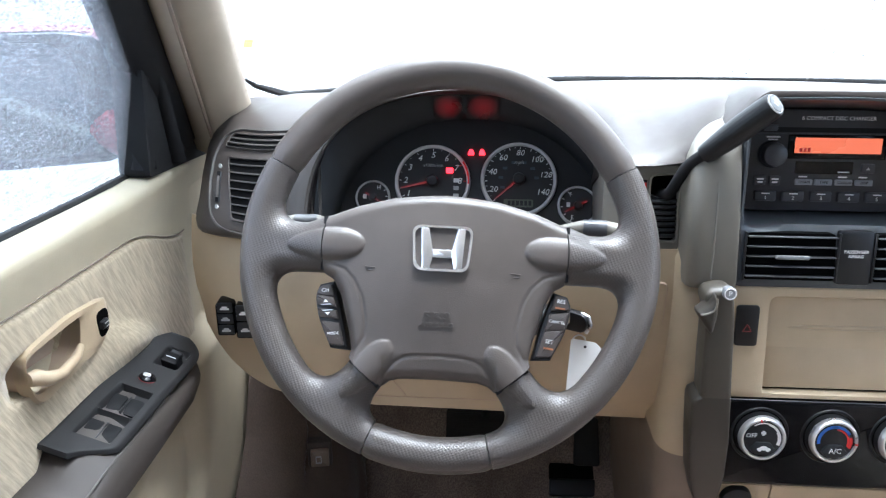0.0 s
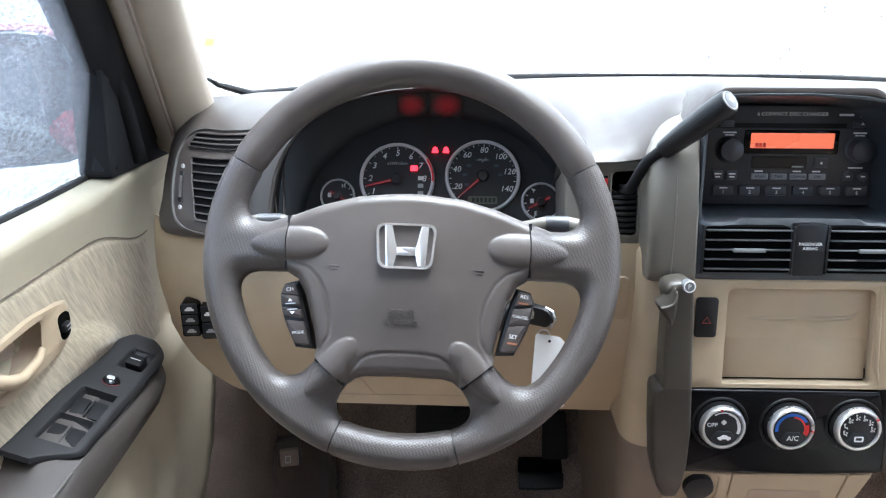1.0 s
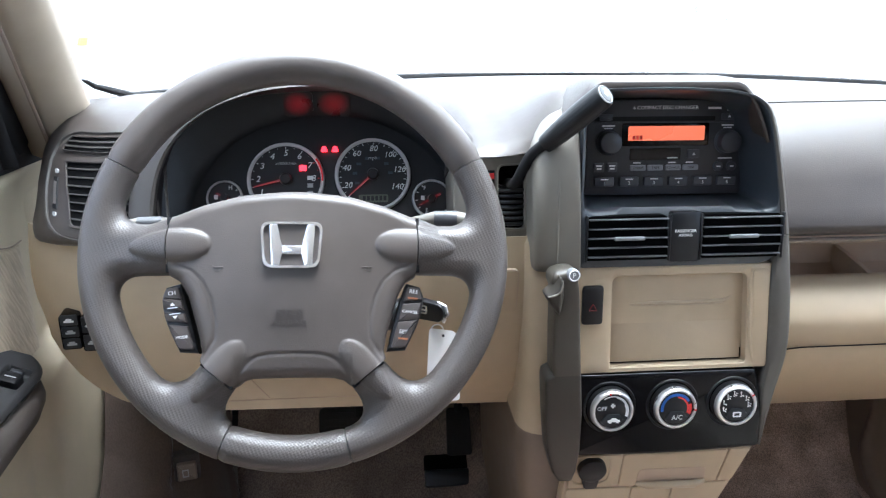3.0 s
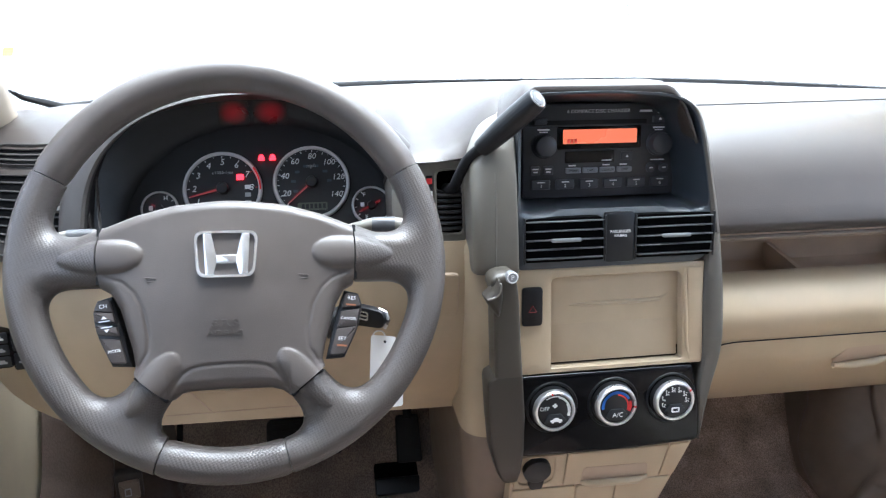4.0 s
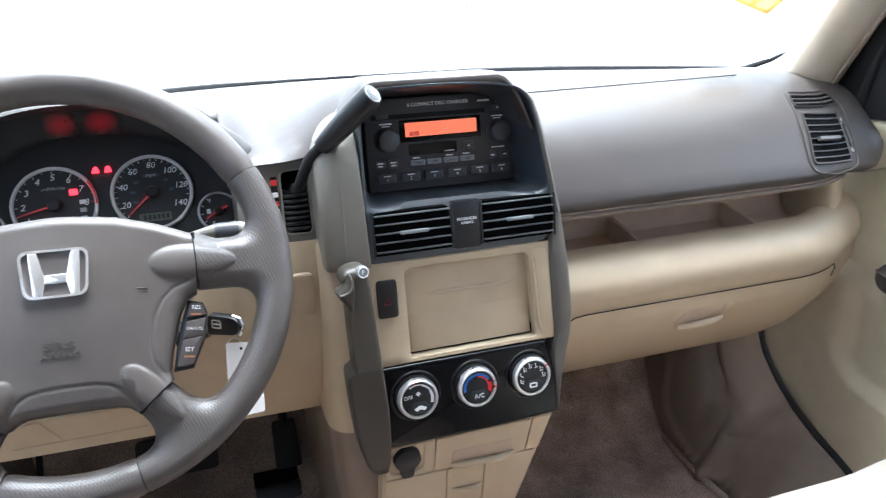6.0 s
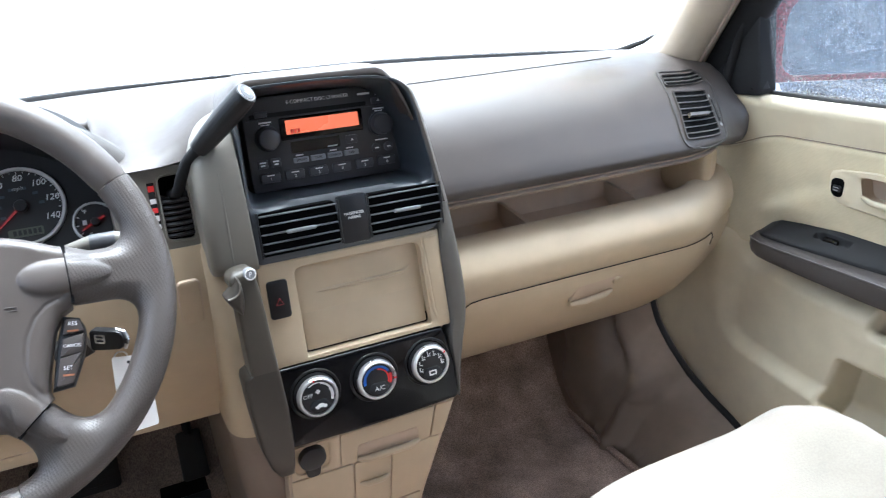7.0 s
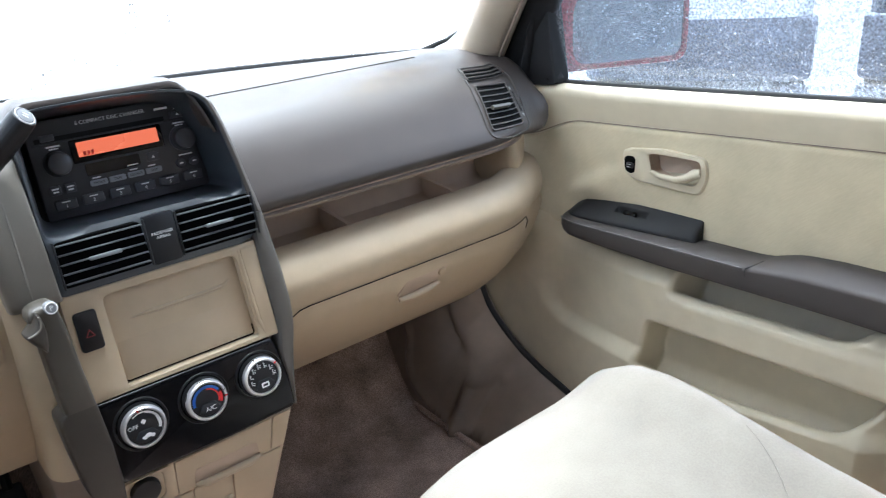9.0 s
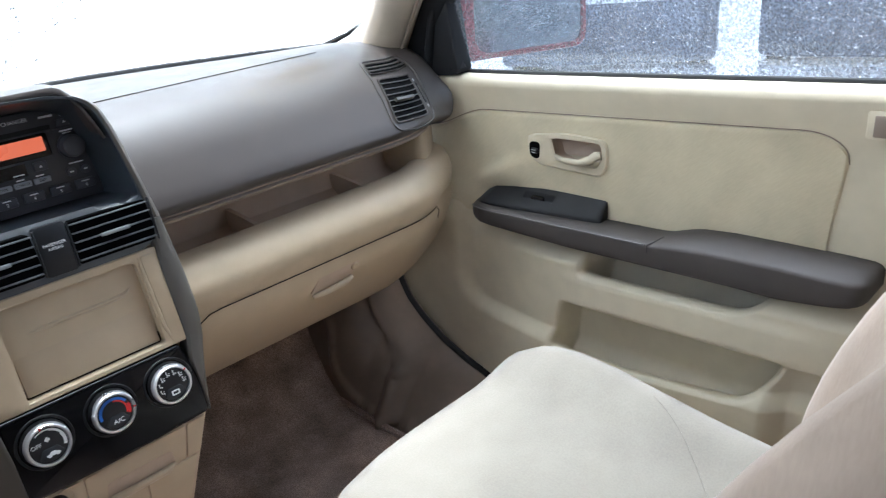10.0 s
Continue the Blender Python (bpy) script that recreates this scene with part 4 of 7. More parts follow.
    # two centre vents with slats
    for x0, x1 in ((-0.099, -0.016), (0.016, 0.100)):
        ol = rounded([(x0, 0.060), (x1, 0.060), (x1 - 0.003, 0.104), (x0 + 0.001, 0.104)], 0.004)
        # no opening here: a black plate gives the vent's inner shade
        vent = part("centre_vent", prism(ol, -0.01, 0.0072, m), VOID, c, "black slatted centre vent")
        for k in range(5):
            y = 0.064 + 0.0092 * k
            part("slat", block((x0 + x1) / 2, y, 0.0085, x1 - x0 - 0.004, 0.0013, 0.006, 0.0004, m, seg=1), SLAT, vent)
        part("slider", block((x0 + x1) / 2, 0.0825, 0.0125, 0.030, 0.0036, 0.004, 0.001, m), SLIDER, vent, "grey vent slider")
        for x in (x0, x1):
            part("vent_cheek", block(x, 0.082, 0.008, 0.002, 0.046, 0.004, 0.0005, m, seg=1), BLACK, vent)
    part("airbag_panel", prism(rounded(rect(0.0, 0.082, 0.030, 0.050), 0.003), 0.0, 0.0085, m, bevel=0.001), CHARCOAL, c)
    part("airbag_lettering", merge(lettering("PASSENGER", 0.0042, m @ at(0, 0.0880, 0.0087), 0.0003), lettering("AIRBAG", 0.0040, m @ at(0, 0.0838, 0.0087), 0.0003)), WHITE, c, "white passenger airbag print")
    # beige panel with a hazard switch and a folding pocket
    po = radial([(-0.106, -0.058), (0.100, -0.058), (0.097, 0.052), (-0.106, 0.052)], (0, -0.003), n)
    pi = radial(rounded([(-0.0685, -0.0525), (0.0755, -0.0525), (0.0700, 0.0430), (-0.0700, 0.0430)], [0.002, 0.002, 0.008, 0.008]), (0, -0.003), n)
    part("pocket_surround", frame_ring(po, pi, -0.03, 0.004, m, 0.0012), BEIGE, c, "beige panel round the pocket")
    lidm = m @ Matrix.Translation((0, -0.003, -0.011)) @ Matrix.Rotation(radians(-4), 4, "X")
    # black backing and ring paint the shade in the gap round the lid
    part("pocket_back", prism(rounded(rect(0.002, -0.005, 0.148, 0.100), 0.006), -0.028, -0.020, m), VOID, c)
    lid = part("pocket_lid", prism(rounded([(-0.0660, -0.0475), (0.0730, -0.0475), (0.0680, 0.0445), (-0.0675, 0.0445)], [0.002, 0.002, 0.008, 0.008]), -0.004, 0.003, lidm, bevel=0.0015), POCKET, c, "beige folding pocket lid")
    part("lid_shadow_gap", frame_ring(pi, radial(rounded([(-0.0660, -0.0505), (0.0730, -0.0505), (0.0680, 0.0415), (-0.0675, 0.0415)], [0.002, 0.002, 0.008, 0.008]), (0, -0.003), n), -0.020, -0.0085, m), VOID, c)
    part("finger_ledge", tube([(-0.056, 0.013, 0.003), (-0.03, 0.0135, 0.0045), (0.03, 0.0135, 0.0045), (0.052, 0.0145, 0.0045), (0.0605, 0.020, 0.0035), (0.0635, 0.036, 0.002)], [0.0012, 0.0024, 0.0026, 0.0026, 0.0024, 0.0014], 8, lidm), POCKET, lid)
    part("fold_line", block(0, 0.003, 0.003, 0.112, 0.0008, 0.0006, 0, lidm), BEIGE_DARK, lid)
    part("cheek_strip", prism(rounded([(0.0815, -0.053), (0.0970, -0.053), (0.0935, 0.047), (0.0750, 0.047)], 0.004), 0.0, 0.0052, m, bevel=0.0015), BEIGE, c)
    part("cheek_rib", tube([(0.0735, 0.047, 0.003), (0.0755, 0.010, 0.004), (0.0785, -0.035, 0.004), (0.0835, -0.0535, 0.003)], [0.0018, 0.0022, 0.0022, 0.0016], 8, m), BEIGE, c)
    hz = part("hazard_switch", prism(rounded(rect(-0.0895, 0.0145, 0.0215, 0.040), 0.004), 0, 0.0065, m, bevel=0.0015), BLACK, c, "black hazard light switch with a red triangle")
    tri = merge(*[tube([(-0.0895 + 0.0045 * math.sin(2 * math.pi * k / 3), 0.0115 + 0.0045 * math.cos(2 * math.pi * k / 3), 0.0067), (-0.0895 + 0.0045 * math.sin(2 * math.pi * (k + 1) / 3), 0.0115 + 0.0045 * math.cos(2 * math.pi * (k + 1) / 3), 0.0067)], 0.0005, 6, m) for k in range(3)])
    part("triangle", tri, DIM_RED, hz)
    # lower beige fascia: socket, pull-out bin
    lo = plane((0, 0.706, 0.487), -8)
    part("lower_fascia", prism(rounded([(-0.106, -0.330), (0.020, -0.330), (0.062, -0.130), (0.100, 0.006), (-0.106, 0.006)], [0.01, 0.015, 0.02, 0.006, 0.004]), -0.05, 0.0, lo, bevel=0.003), BEIGE, c)
    part("panel_gap", prism(rounded([(-0.1035, -0.320), (0.017, -0.320), (0.058, -0.132), (0.0955, 0.0010), (-0.1040, 0.0010)], 0.004), -0.002, 0.0007, lo), BEIGE_DARK, c)
    part("socket_plate", frame_ring(radial(rounded(rect(-0.0745, -0.0225, 0.0565, 0.0455), 0.004), (-0.078, -0.020), 96), radial(rounded(rect(-0.0780, -0.0205, 0.0400, 0.0380), 0.010), (-0.078, -0.020), 96), -0.002, 0.0035, lo, 0.0012), BEIGE, c)
    part("socket_recess", prism(rounded(rect(-0.0780, -0.0205, 0.0420, 0.0400), 0.010), -0.001, 0.0012, lo), BEIGE, c)
    sk = part("power_socket", lathe([(0, 0.010), (0.0120, 0.010), (0.0148, 0.008), (0.0155, 0.004), (0.0155, 0.0)], 28, lo @ at(-0.0785, -0.0180)), BLACK, c, "black power socket cap with a pull tab")
    part("pull_tab", prism(rounded([(-0.0855, -0.043), (-0.0715, -0.043), (-0.0690, -0.024), (-0.0880, -0.024)], 0.004), 0.001, 0.0085, lo, bevel=0.0015), BLACK, sk)
    part("bin_front", prism(rounded([(-0.0455, -0.0465), (0.0640, -0.0465), (0.0700, -0.0005), (-0.0450, -0.0005)], 0.003), -0.002, 0.0030, lo, bevel=0.0012), BEIGE, c, "beige pull-out bin front")
    part("bin_pull", prism(rounded([(-0.0270, -0.0440), (0.0510, -0.0455), (0.0490, -0.0235), (-0.0250, -0.0220)], 0.005), 0.0, 0.0036, lo, bevel=0.0006), BEIGE_DARK, c)
    part("bin_pull_lip", tube([(-0.0265, -0.0420, 0.004), (-0.015, -0.0425, 0.0075), (0.038, -0.0435, 0.0075), (0.0505, -0.0425, 0.004)], [0.0025, 0.0042, 0.0042, 0.0025], 10, lo), BEIGE, c)
    part("side_flap", prism(rounded([(0.0660, -0.0465), (0.0830, -0.0450), (0.0950, 0.0005), (0.0718, 0.0000)], 0.003), -0.002, 0.0030, lo, bevel=0.0012), BEIGE, c)
    for o in ([(-0.1030, -0.125), (-0.0310, -0.128), (-0.0310, -0.0490), (-0.1030, -0.0475)], [(-0.0295, -0.128), (0.0140, -0.128), (0.0155, -0.0490), (-0.0295, -0.0490)], [(0.0155, -0.128), (0.0560, -0.128), (0.0790, -0.0480), (0.0170, -0.0490)], [(-0.1020, -0.318), (0.0150, -0.318), (0.0550, -0.1300), (-0.1020, -0.1300)]):
        part("lower_door", prism(rounded(o, 0.003), -0.002, 0.0030, lo, bevel=0.0012), BEIGE, c)
    part("lower_grip", tube([(-0.024, -0.082, 0.003), (-0.015, -0.083, 0.0065), (0.004, -0.083, 0.0065), (0.012, -0.082, 0.003)], [0.002, 0.0034, 0.0034, 0.002], 8, lo), BEIGE, c)


centre_stack()


# ---------- doors ----------
HO = 0.018   # the driver's handle is moved this far forward to fit the camera's view


def door_x(y):
    return 0.700 + 0.056 * max(0.0, 0.81 - y)


def sill_z(y):
    return 0.752 + 0.036 * max(0.0, 0.81 - y) - 0.02 * max(0, y - 0.83)


UPPER_POCKET = [Vector((y, z)) for y, z in ((0.588, 0.4655), (0.335, 0.4680), (0.301, 0.500), (0.299, 0.545), (0.588, 0.545))]
LOWER_POCKET = [Vector((y, z)) for y, z in ((0.640, 0.3320), (0.500, 0.3290), (0.320, 0.3400), (0.284, 0.385), (0.280, 0.4080), (0.622, 0.4100))]
UPPER_POCKET = rounded(UPPER_POCKET, [0.010, 0.030, 0.012, 0.002, 0.002], 6)
LOWER_POCKET = rounded(LOWER_POCKET, [0.014, 0.05, 0.025, 0.02, 0.006, 0.008], 6)


def pocket_depths(y, zs):
    """For points up one line of the lining: the distances to the outlines of both pockets, negative inside."""
    z = np.array(zs)
    return polygon_distance(UPPER_POCKET, np.full_like(z, y), z), polygon_distance(LOWER_POCKET, np.full_like(z, y), z)


def door_face(y, z, upper=1.0, lower=1.0):
    x = door_x(y) + 0.012 * smooth(0.752, 0.690, z)
    x -= 0.050 * smooth(0.525, 0.475, z) * smooth(0.92, 0.60, y)
    # swell that runs in an arc from the handle round the armrest's tip
    q = ((y - 0.62) / 0.25) ** 2 + ((z - 0.45) / 0.20) ** 2
    x -= 0.014 * smooth(1.10, 0.86, q) * smooth(0.66, 0.78, y) * smooth(0.56, 0.60, z)
    # raised border below and ahead of the map pockets
    d = math.hypot(max(0.0, y - 0.795), max(0.0, 0.409 - z)) - 0.060
    x -= 0.020 * smooth(-0.012, 0.014, d) * smooth(0.54, 0.49, z)
    # rail between the pockets, and the pockets
    x -= 0.006 * window_in(0.412, 0.462, 0.010, z) * window_in(0.25, 0.60, 0.04, y)
    x += 0.006 * smooth(0.006, -0.001, upper) + 0.066 * smooth(0.0, -0.009, upper) + 0.005 * smooth(0.006, -0.001, lower) + 0.050 * smooth(0.0, -0.009, lower)
    x += 0.045 * window_in(0.585, 0.655 + HO, 0.008, y) * window_in(0.634, 0.662, 0.006, z)
    x += 0.030 * smooth(0.30, 0.255, y) * smooth(0.41, 0.395, z)
    return x


def pocket_sink(z, upper, lower):
    """How far the pockets' inside drops behind the front lip."""
    return 0.050 * smooth(-0.001, -0.010, upper) * (1 - smooth(0.478, 0.535, z)) + 0.040 * smooth(-0.001, -0.010, lower) * (1 - smooth(0.345, 0.400, z))


def door(s):
    d = thing("door_1" if s < 0 else "door_2", (s * 0.74, 0.4, 0.2), "pale beige car door with fabric insert and %s" % ("dark switch panel" if s < 0 else "long armrest"), "car door", "front doors", "structure")
    dm = Matrix(((0, 0, -s, 0), (s, 0, 0, 0), (0, 1, 0, 0), (0, 0, 0, 1)))   # local (s*y, z, inward)

    def o(pts):
        return [(s * y, z) for y, z in pts]

    def on(x):
        return Matrix.Translation((s * x, 0, 0)) @ dm
    ys = xs((1.08, 0.67, 24), (0.667, 0.272, 220), (0.268, -0.28, 24))
    rows = []
    for y in ys:
        zs = sill_z(y)
        row = [(s * (door_x(y) + 0.06), y, zs - 0.004), (s * (door_x(y) + 0.028), y, zs), (s * (door_x(y) + 0.010), y, zs - 0.001), (s * (door_x(y) + 0.002), y, zs - 0.008)]
        heights = [zs - 0.016 - (zs - 0.016 - 0.185) * k / 360 for k in range(361)]
        for z, up, lo in zip(heights, *pocket_depths(y, heights)):
            row.append((s * door_face(y, z, up, lo), y, z - pocket_sink(z, up, lo)))
        row.append((s * (door_x(y) + 0.05), y, 0.18))
        rows.append(row)
    part("door_panel", sheet(rows if s < 0 else rows[::-1]), BEIGE_DOOR, d, "pale beige moulded door lining", angle=60)
    # fabric insert, with a rounded outline, 3 mm proud
    ins = []
    insert_ys = xs((0.930, 0.302, 52), (0.298, 0.2430, 18))
    for i, y in enumerate(insert_ys):
        corner = min(1.0, max(0.0, (0.300 - y) / 0.057))
        zt = sill_z(y) - 0.056 - 0.035 * smooth(0.79, 0.92, y) - 0.040 * (1 - math.sqrt(1 - corner ** 2))
        zb = 0.515 if y > 0.26 else 0.54
        row = []
        for k in range(41):
            z = zt + (zb - zt) * k / 40
            yy = y + 0.012 * smooth(0.30, 0.24, y) * smooth(0.70, 0.56, z)
            lift = 0.0035 if 0 < k and 0 < i < len(insert_ys) - 1 else -0.002
            lift -= 0.045 * window_in(0.585, 0.655, 0.008, yy - (HO if s < 0 else 0.0)) * window_in(0.634, 0.662, 0.006, z)
            row.append((s * (door_face(yy, max(z, 0.565)) - (lift if lift > -0.01 else 0.0035)), yy, z))
        ins.append(row)
    part("fabric_insert", sheet(ins if s < 0 else ins[::-1]), INSERT if s < 0 else SUEDE, d, "streaked beige fabric insert" if s < 0 else "stained beige fabric insert", angle=60)
    seam = [(s * (door_face(r[0][1], r[0][2]) - 0.001), r[0][1], r[0][2] + 0.001) for r in ins]
    part("insert_seam", tube(seam, 0.0008, 6), KICK, d)
    # inner handle in its bezel
    ho = HO if s < 0 else 0.0
    hx = door_x(0.63) + 0.0125
    fwd = Matrix.Translation((-s * 0.056 * ho, ho, 0))
    onh = fwd @ on(hx) @ Matrix(((1, 0, 0, 0), (0, 1, 0, 0), (0.056 * s, 0, 1, -0.0353), (0, 0, 0, 1)))
    bez = rounded(o([(0.713, 0.668), (0.709, 0.626), (0.690, 0.616), (0.573, 0.610), (0.562, 0.640), (0.566, 0.673), (0.640, 0.677)]), 0.013)
    rec = rounded(o([(0.664, 0.665), (0.656, 0.634), (0.584, 0.627), (0.575, 0.645), (0.578, 0.665)]), 0.008)
    mid = (s * 0.621, 0.649)
    bez = [Vector((mid[0] + (p[0] - mid[0]) * (0.89 if s < 0 else 0.965) + (0.007 * s if s < 0 else 0), mid[1] + (p[1] - mid[1]) * (0.90 if s < 0 else 0.93))) for p in bez]
    hb = part("handle_bezel", frame_ring(radial(bez, mid), radial(rec, mid), -0.004, 0.0085, onh, 0.003), BEIGE if s < 0 else BEIGE_DOOR, d, "beige handle surround")
    cup = radial(rec, mid)
    part("handle_recess", loft([[(p[0], p[1], 0.006) for p in cup], [(p[0], p[1], -0.018) for p in cup], [(mid[0] + (p[0] - mid[0]) * 0.5, mid[1] + (p[1] - mid[1]) * 0.5, -0.026) for p in cup], [(mid[0] + (p[0] - mid[0]) * 0.03, mid[1] + (p[1] - mid[1]) * 0.03, -0.027) for p in cup]], onh, caps=False), BEIGE_DARK, hb, "hollow behind the handle")
    lever = [(s * (hx - 0.008), 0.656, 0.637), (s * (hx - 0.012), 0.64, 0.634), (s * (hx - 0.014), 0.61, 0.634), (s * (hx - 0.013), 0.592, 0.640), (s * (hx - 0.009), 0.582, 0.647), (s * (hx - 0.006), 0.576, 0.648)]
    part("pull_handle", tube(lever, [0.0030, 0.0042, 0.0050, 0.0066, 0.0074, 0.0062], 14, fwd), BEIGE if s < 0 else BEIGE_DOOR, hb, "beige pull handle")
    part("lock_recess", prism(rounded(o([(0.704, 0.656), (0.702, 0.631), (0.685, 0.628), (0.683, 0.657)]), 0.0088, 7), 0.002, 0.0090, onh), VOID, hb)
    part("lock_knob", block(s * (hx - 0.0135), 0.6925, 0.642, 0.006, 0.013, 0.0095, 0.0028, fwd), BLACK, hb, "black lock knob")
    part("lock_marks", merge(block(s * (hx - 0.0168), 0.6925, 0.6440, 0.0004, 0.008, 0.0010, 0, fwd), block(s * (hx - 0.0168), 0.6925, 0.6400, 0.0004, 0.006, 0.0010, 0, fwd)), GREYPRINT, hb)
    # armrest with the window switches
    if s < 0:
        sh = 0.030
        sec = []
        tab = [(0.800, 0.012, 0.552, 0.530), (0.796, 0.030, 0.562, 0.521), (0.788, 0.040, 0.567, 0.518), (0.775, 0.047, 0.571, 0.516), (0.74, 0.054, 0.574, 0.513), (0.65, 0.058, 0.577, 0.512), (0.56, 0.060, 0.580, 0.512), (0.545, 0.060, 0.580, 0.512),
               (0.525, 0.060, 0.561, 0.512), (0.47, 0.060, 0.562, 0.512), (0.43, 0.062, 0.566, 0.513), (0.40, 0.063, 0.571, 0.514), (0.30, 0.064, 0.574, 0.517), (0.235, 0.064, 0.575, 0.519), (0.208, 0.061, 0.573, 0.522), (0.197, 0.054, 0.569, 0.528), (0.191, 0.040, 0.563, 0.538)]
        tab = [(y + (sh * (2 if y < 0.57 else 1) if y > 0.5 else 0), w, zt, zb) for y, w, zt, zb in tab]
        for y, w, zt, zb in tab:
            xd = door_x(y) + 0.012
            xi = xd - w - 0.006
            flat = y > 0.535 + 2 * sh
            zi = zt - (0.026 if flat else 0.012)
            ol = [(xd, zb), (xi + 0.010, zb), (xi + 0.002, zb + 0.004), (xi, (zb + zi) / 2), (xi + 0.002, zi - 0.002), (xi + 0.008, zi + 0.003), ((xd + xi) / 2, (zt + zi) / 2 + 0.004), (xd - 0.004, zt), (xd, zt - 0.002)]
            sec.append([(s * p[0], y, p[1]) for p in ol])
        ar = part("armrest", loft(sec), ARMREST, d, "dark taupe padded armrest", angle=55)
        part("armrest_piping", tube([(s * (door_x(y) + 0.012 - w + 0.001), y, zt - 0.0235) for y, w, zt, zb in tab[2:8]] + [(s * (door_x(0.47) - 0.047), 0.475, 0.546)], 0.0011, 6), STITCH, ar)
        # switch plate lying on the leaf, rounded at its tip, with sunk wells
        rear, tip = 0.592, 0.822
        wells = ((0.017, 0.048, rear + 0.030, rear + 0.066), (0.017, 0.048, rear + 0.071, rear + 0.112), (0.027, 0.049, rear + 0.163, rear + 0.198))

        def leaf(w, y, up=0.0):
            return Vector((s * (door_x(y) + 0.010 - w), y, 0.5808 - 0.365 * w - 0.02 * max(0, y - 0.7) + up))
        plate = []
        rows_y = xs((tip, tip - 0.03, 10), (tip - 0.032, rear + 0.002, 74)) + [rear]
        for i, y in enumerate(rows_y):
            f = min(1.0, (tip - y) / 0.040)
            w1 = 0.026 + 0.032 * math.sqrt(max(0.0, 1 - (1 - f) ** 2)) - 0.030 * smooth(rear + 0.030, rear, y)
            w0 = 0.024 * (1 - math.sqrt(max(0.0, 1 - (1 - min(1.0, (tip - y) / 0.055)) ** 2)))
            row = []
            for k in range(41):
                w = w0 + (w1 - w0) * k / 40
                h = 0.004 * min(1.0, 4 * min(k, 40 - k) / 10) ** 0.5 if 0 < i < len(rows_y) - 1 else 0.0
                h -= sum(0.0075 * window_in(a, b, 0.0012, w) * window_in(c, e, 0.0014, y) for a, b, c, e in wells)
                row.append(leaf(w, y, h))
            plate.append(row)
        part("switch_plate", sheet(plate[::-1], thick=0.010), PLATE, ar, "black window switch plate with a rounded tip", angle=60)
    else:
        base = [(0.188, 0.533), (0.191, 0.525), (0.198, 0.519), (0.212, 0.515), (0.245, 0.511), (0.293, 0.507), (0.345, 0.509), (0.42, 0.510), (0.60, 0.5115), (0.70, 0.516), (0.775, 0.520), (0.795, 0.524), (0.803, 0.530), (0.8065, 0.538)]
        crest = [(0.188, 0.552), (0.192, 0.5575), (0.200, 0.5605), (0.23, 0.562), (0.30, 0.5635), (0.37, 0.5640), (0.418, 0.561), (0.440, 0.5555), (0.458, 0.5495), (0.475, 0.5475), (0.60, 0.5475), (0.790, 0.5490), (0.806, 0.5455)]
        brow = [(0.188, 0.547), (0.196, 0.551), (0.30, 0.5545), (0.40, 0.5540), (0.445, 0.5500), (0.470, 0.5470), (0.78, 0.5475), (0.806, 0.5445)]
        reach = [(0.1885, 0.004), (0.1895, 0.026), (0.192, 0.038), (0.197, 0.046), (0.206, 0.0515), (0.225, 0.0535), (0.44, 0.0525), (0.75, 0.0500), (0.772, 0.0470), (0.787, 0.0410), (0.798, 0.0310), (0.804, 0.0190), (0.8065, 0.004)]
        sec = []
        for y in xs((0.1885, 0.235, 12), (0.245, 0.74, 44), (0.75, 0.8065, 16)):
            xd, w, zb, zc, zt = door_x(y), lerp(reach, y), lerp(base, y), lerp(brow, y), lerp(crest, y)
            r = min(0.008, 0.4 * w)
            ol = [(0.012, zb), (-w + r, zb), (-w + 0.4 * r, zb + 0.0022), (-w + 0.08 * r, zb + 0.007), (-w, zb + 0.4 * (zc - zb)), (-w + 0.0004, zc - 0.006), (-w + 0.15 * r, zc - 0.0030), (-w + 0.5 * r, zc - 0.0004), (-w + r, zc + 0.0008), (-0.55 * w, zc + 0.62 * (zt - zc) + 0.001), (-0.2 * w, zt), (0.010, zt), (0.014, zt - 0.003)]
            sec.append([(xd + p[0], y, p[1]) for p in ol])
        ar = part("armrest", loft(sec), ARMREST, d, "dark taupe padded armrest", angle=60)
        part("armrest_piping", tube([(door_x(y) - lerp(reach, y) + 0.0012, y, lerp(brow, y) - 0.0012) for y in xs((0.798, 0.780, 6), (0.77, 0.474, 24))], 0.0013, 8), STITCH, ar)
        part("pad_seam", tube(curve([(door_x(0.468) - 0.0528, 0.468, 0.536), (door_x(0.468) - 0.0518, 0.468, 0.5462), (door_x(0.464) - 0.044, 0.464, 0.5488), (door_x(0.46) - 0.02, 0.460, 0.5500)]), 0.0008, 6), BLACK_MATT, ar)
        # switch plate: a wedge that rises to the door, square at the rear
        rear, tip = 0.5665, 0.799
        near = [(0.566, 0.0120), (0.572, 0.0150), (0.585, 0.0165), (0.64, 0.0220), (0.72, 0.0290), (0.765, 0.0300), (0.783, 0.0265), (0.793, 0.0185), (0.799, 0.004)]
        far = [(0.566, 0.0), (0.775, 0.0), (0.790, 0.001), (0.799, 0.003)]
        ridge = [(0.566, 0.5775), (0.60, 0.5785), (0.68, 0.5800), (0.74, 0.5775), (0.775, 0.5715), (0.792, 0.5620), (0.799, 0.5520)]

        def leaf(w, y, up=0.0):
            n = max(0.004, lerp(near, y))
            f = (n - w) / (n + 0.010)
            return Vector((door_x(y) - w, y, 0.5515 + (lerp(ridge, y) - 0.5515) * min(1.0, max(0.0, f)) ** 0.8 + up))
        rows_y = xs((rear, rear + 0.004, 4), (rear + 0.008, 0.76, 66), (0.764, tip, 20))
        rows = []
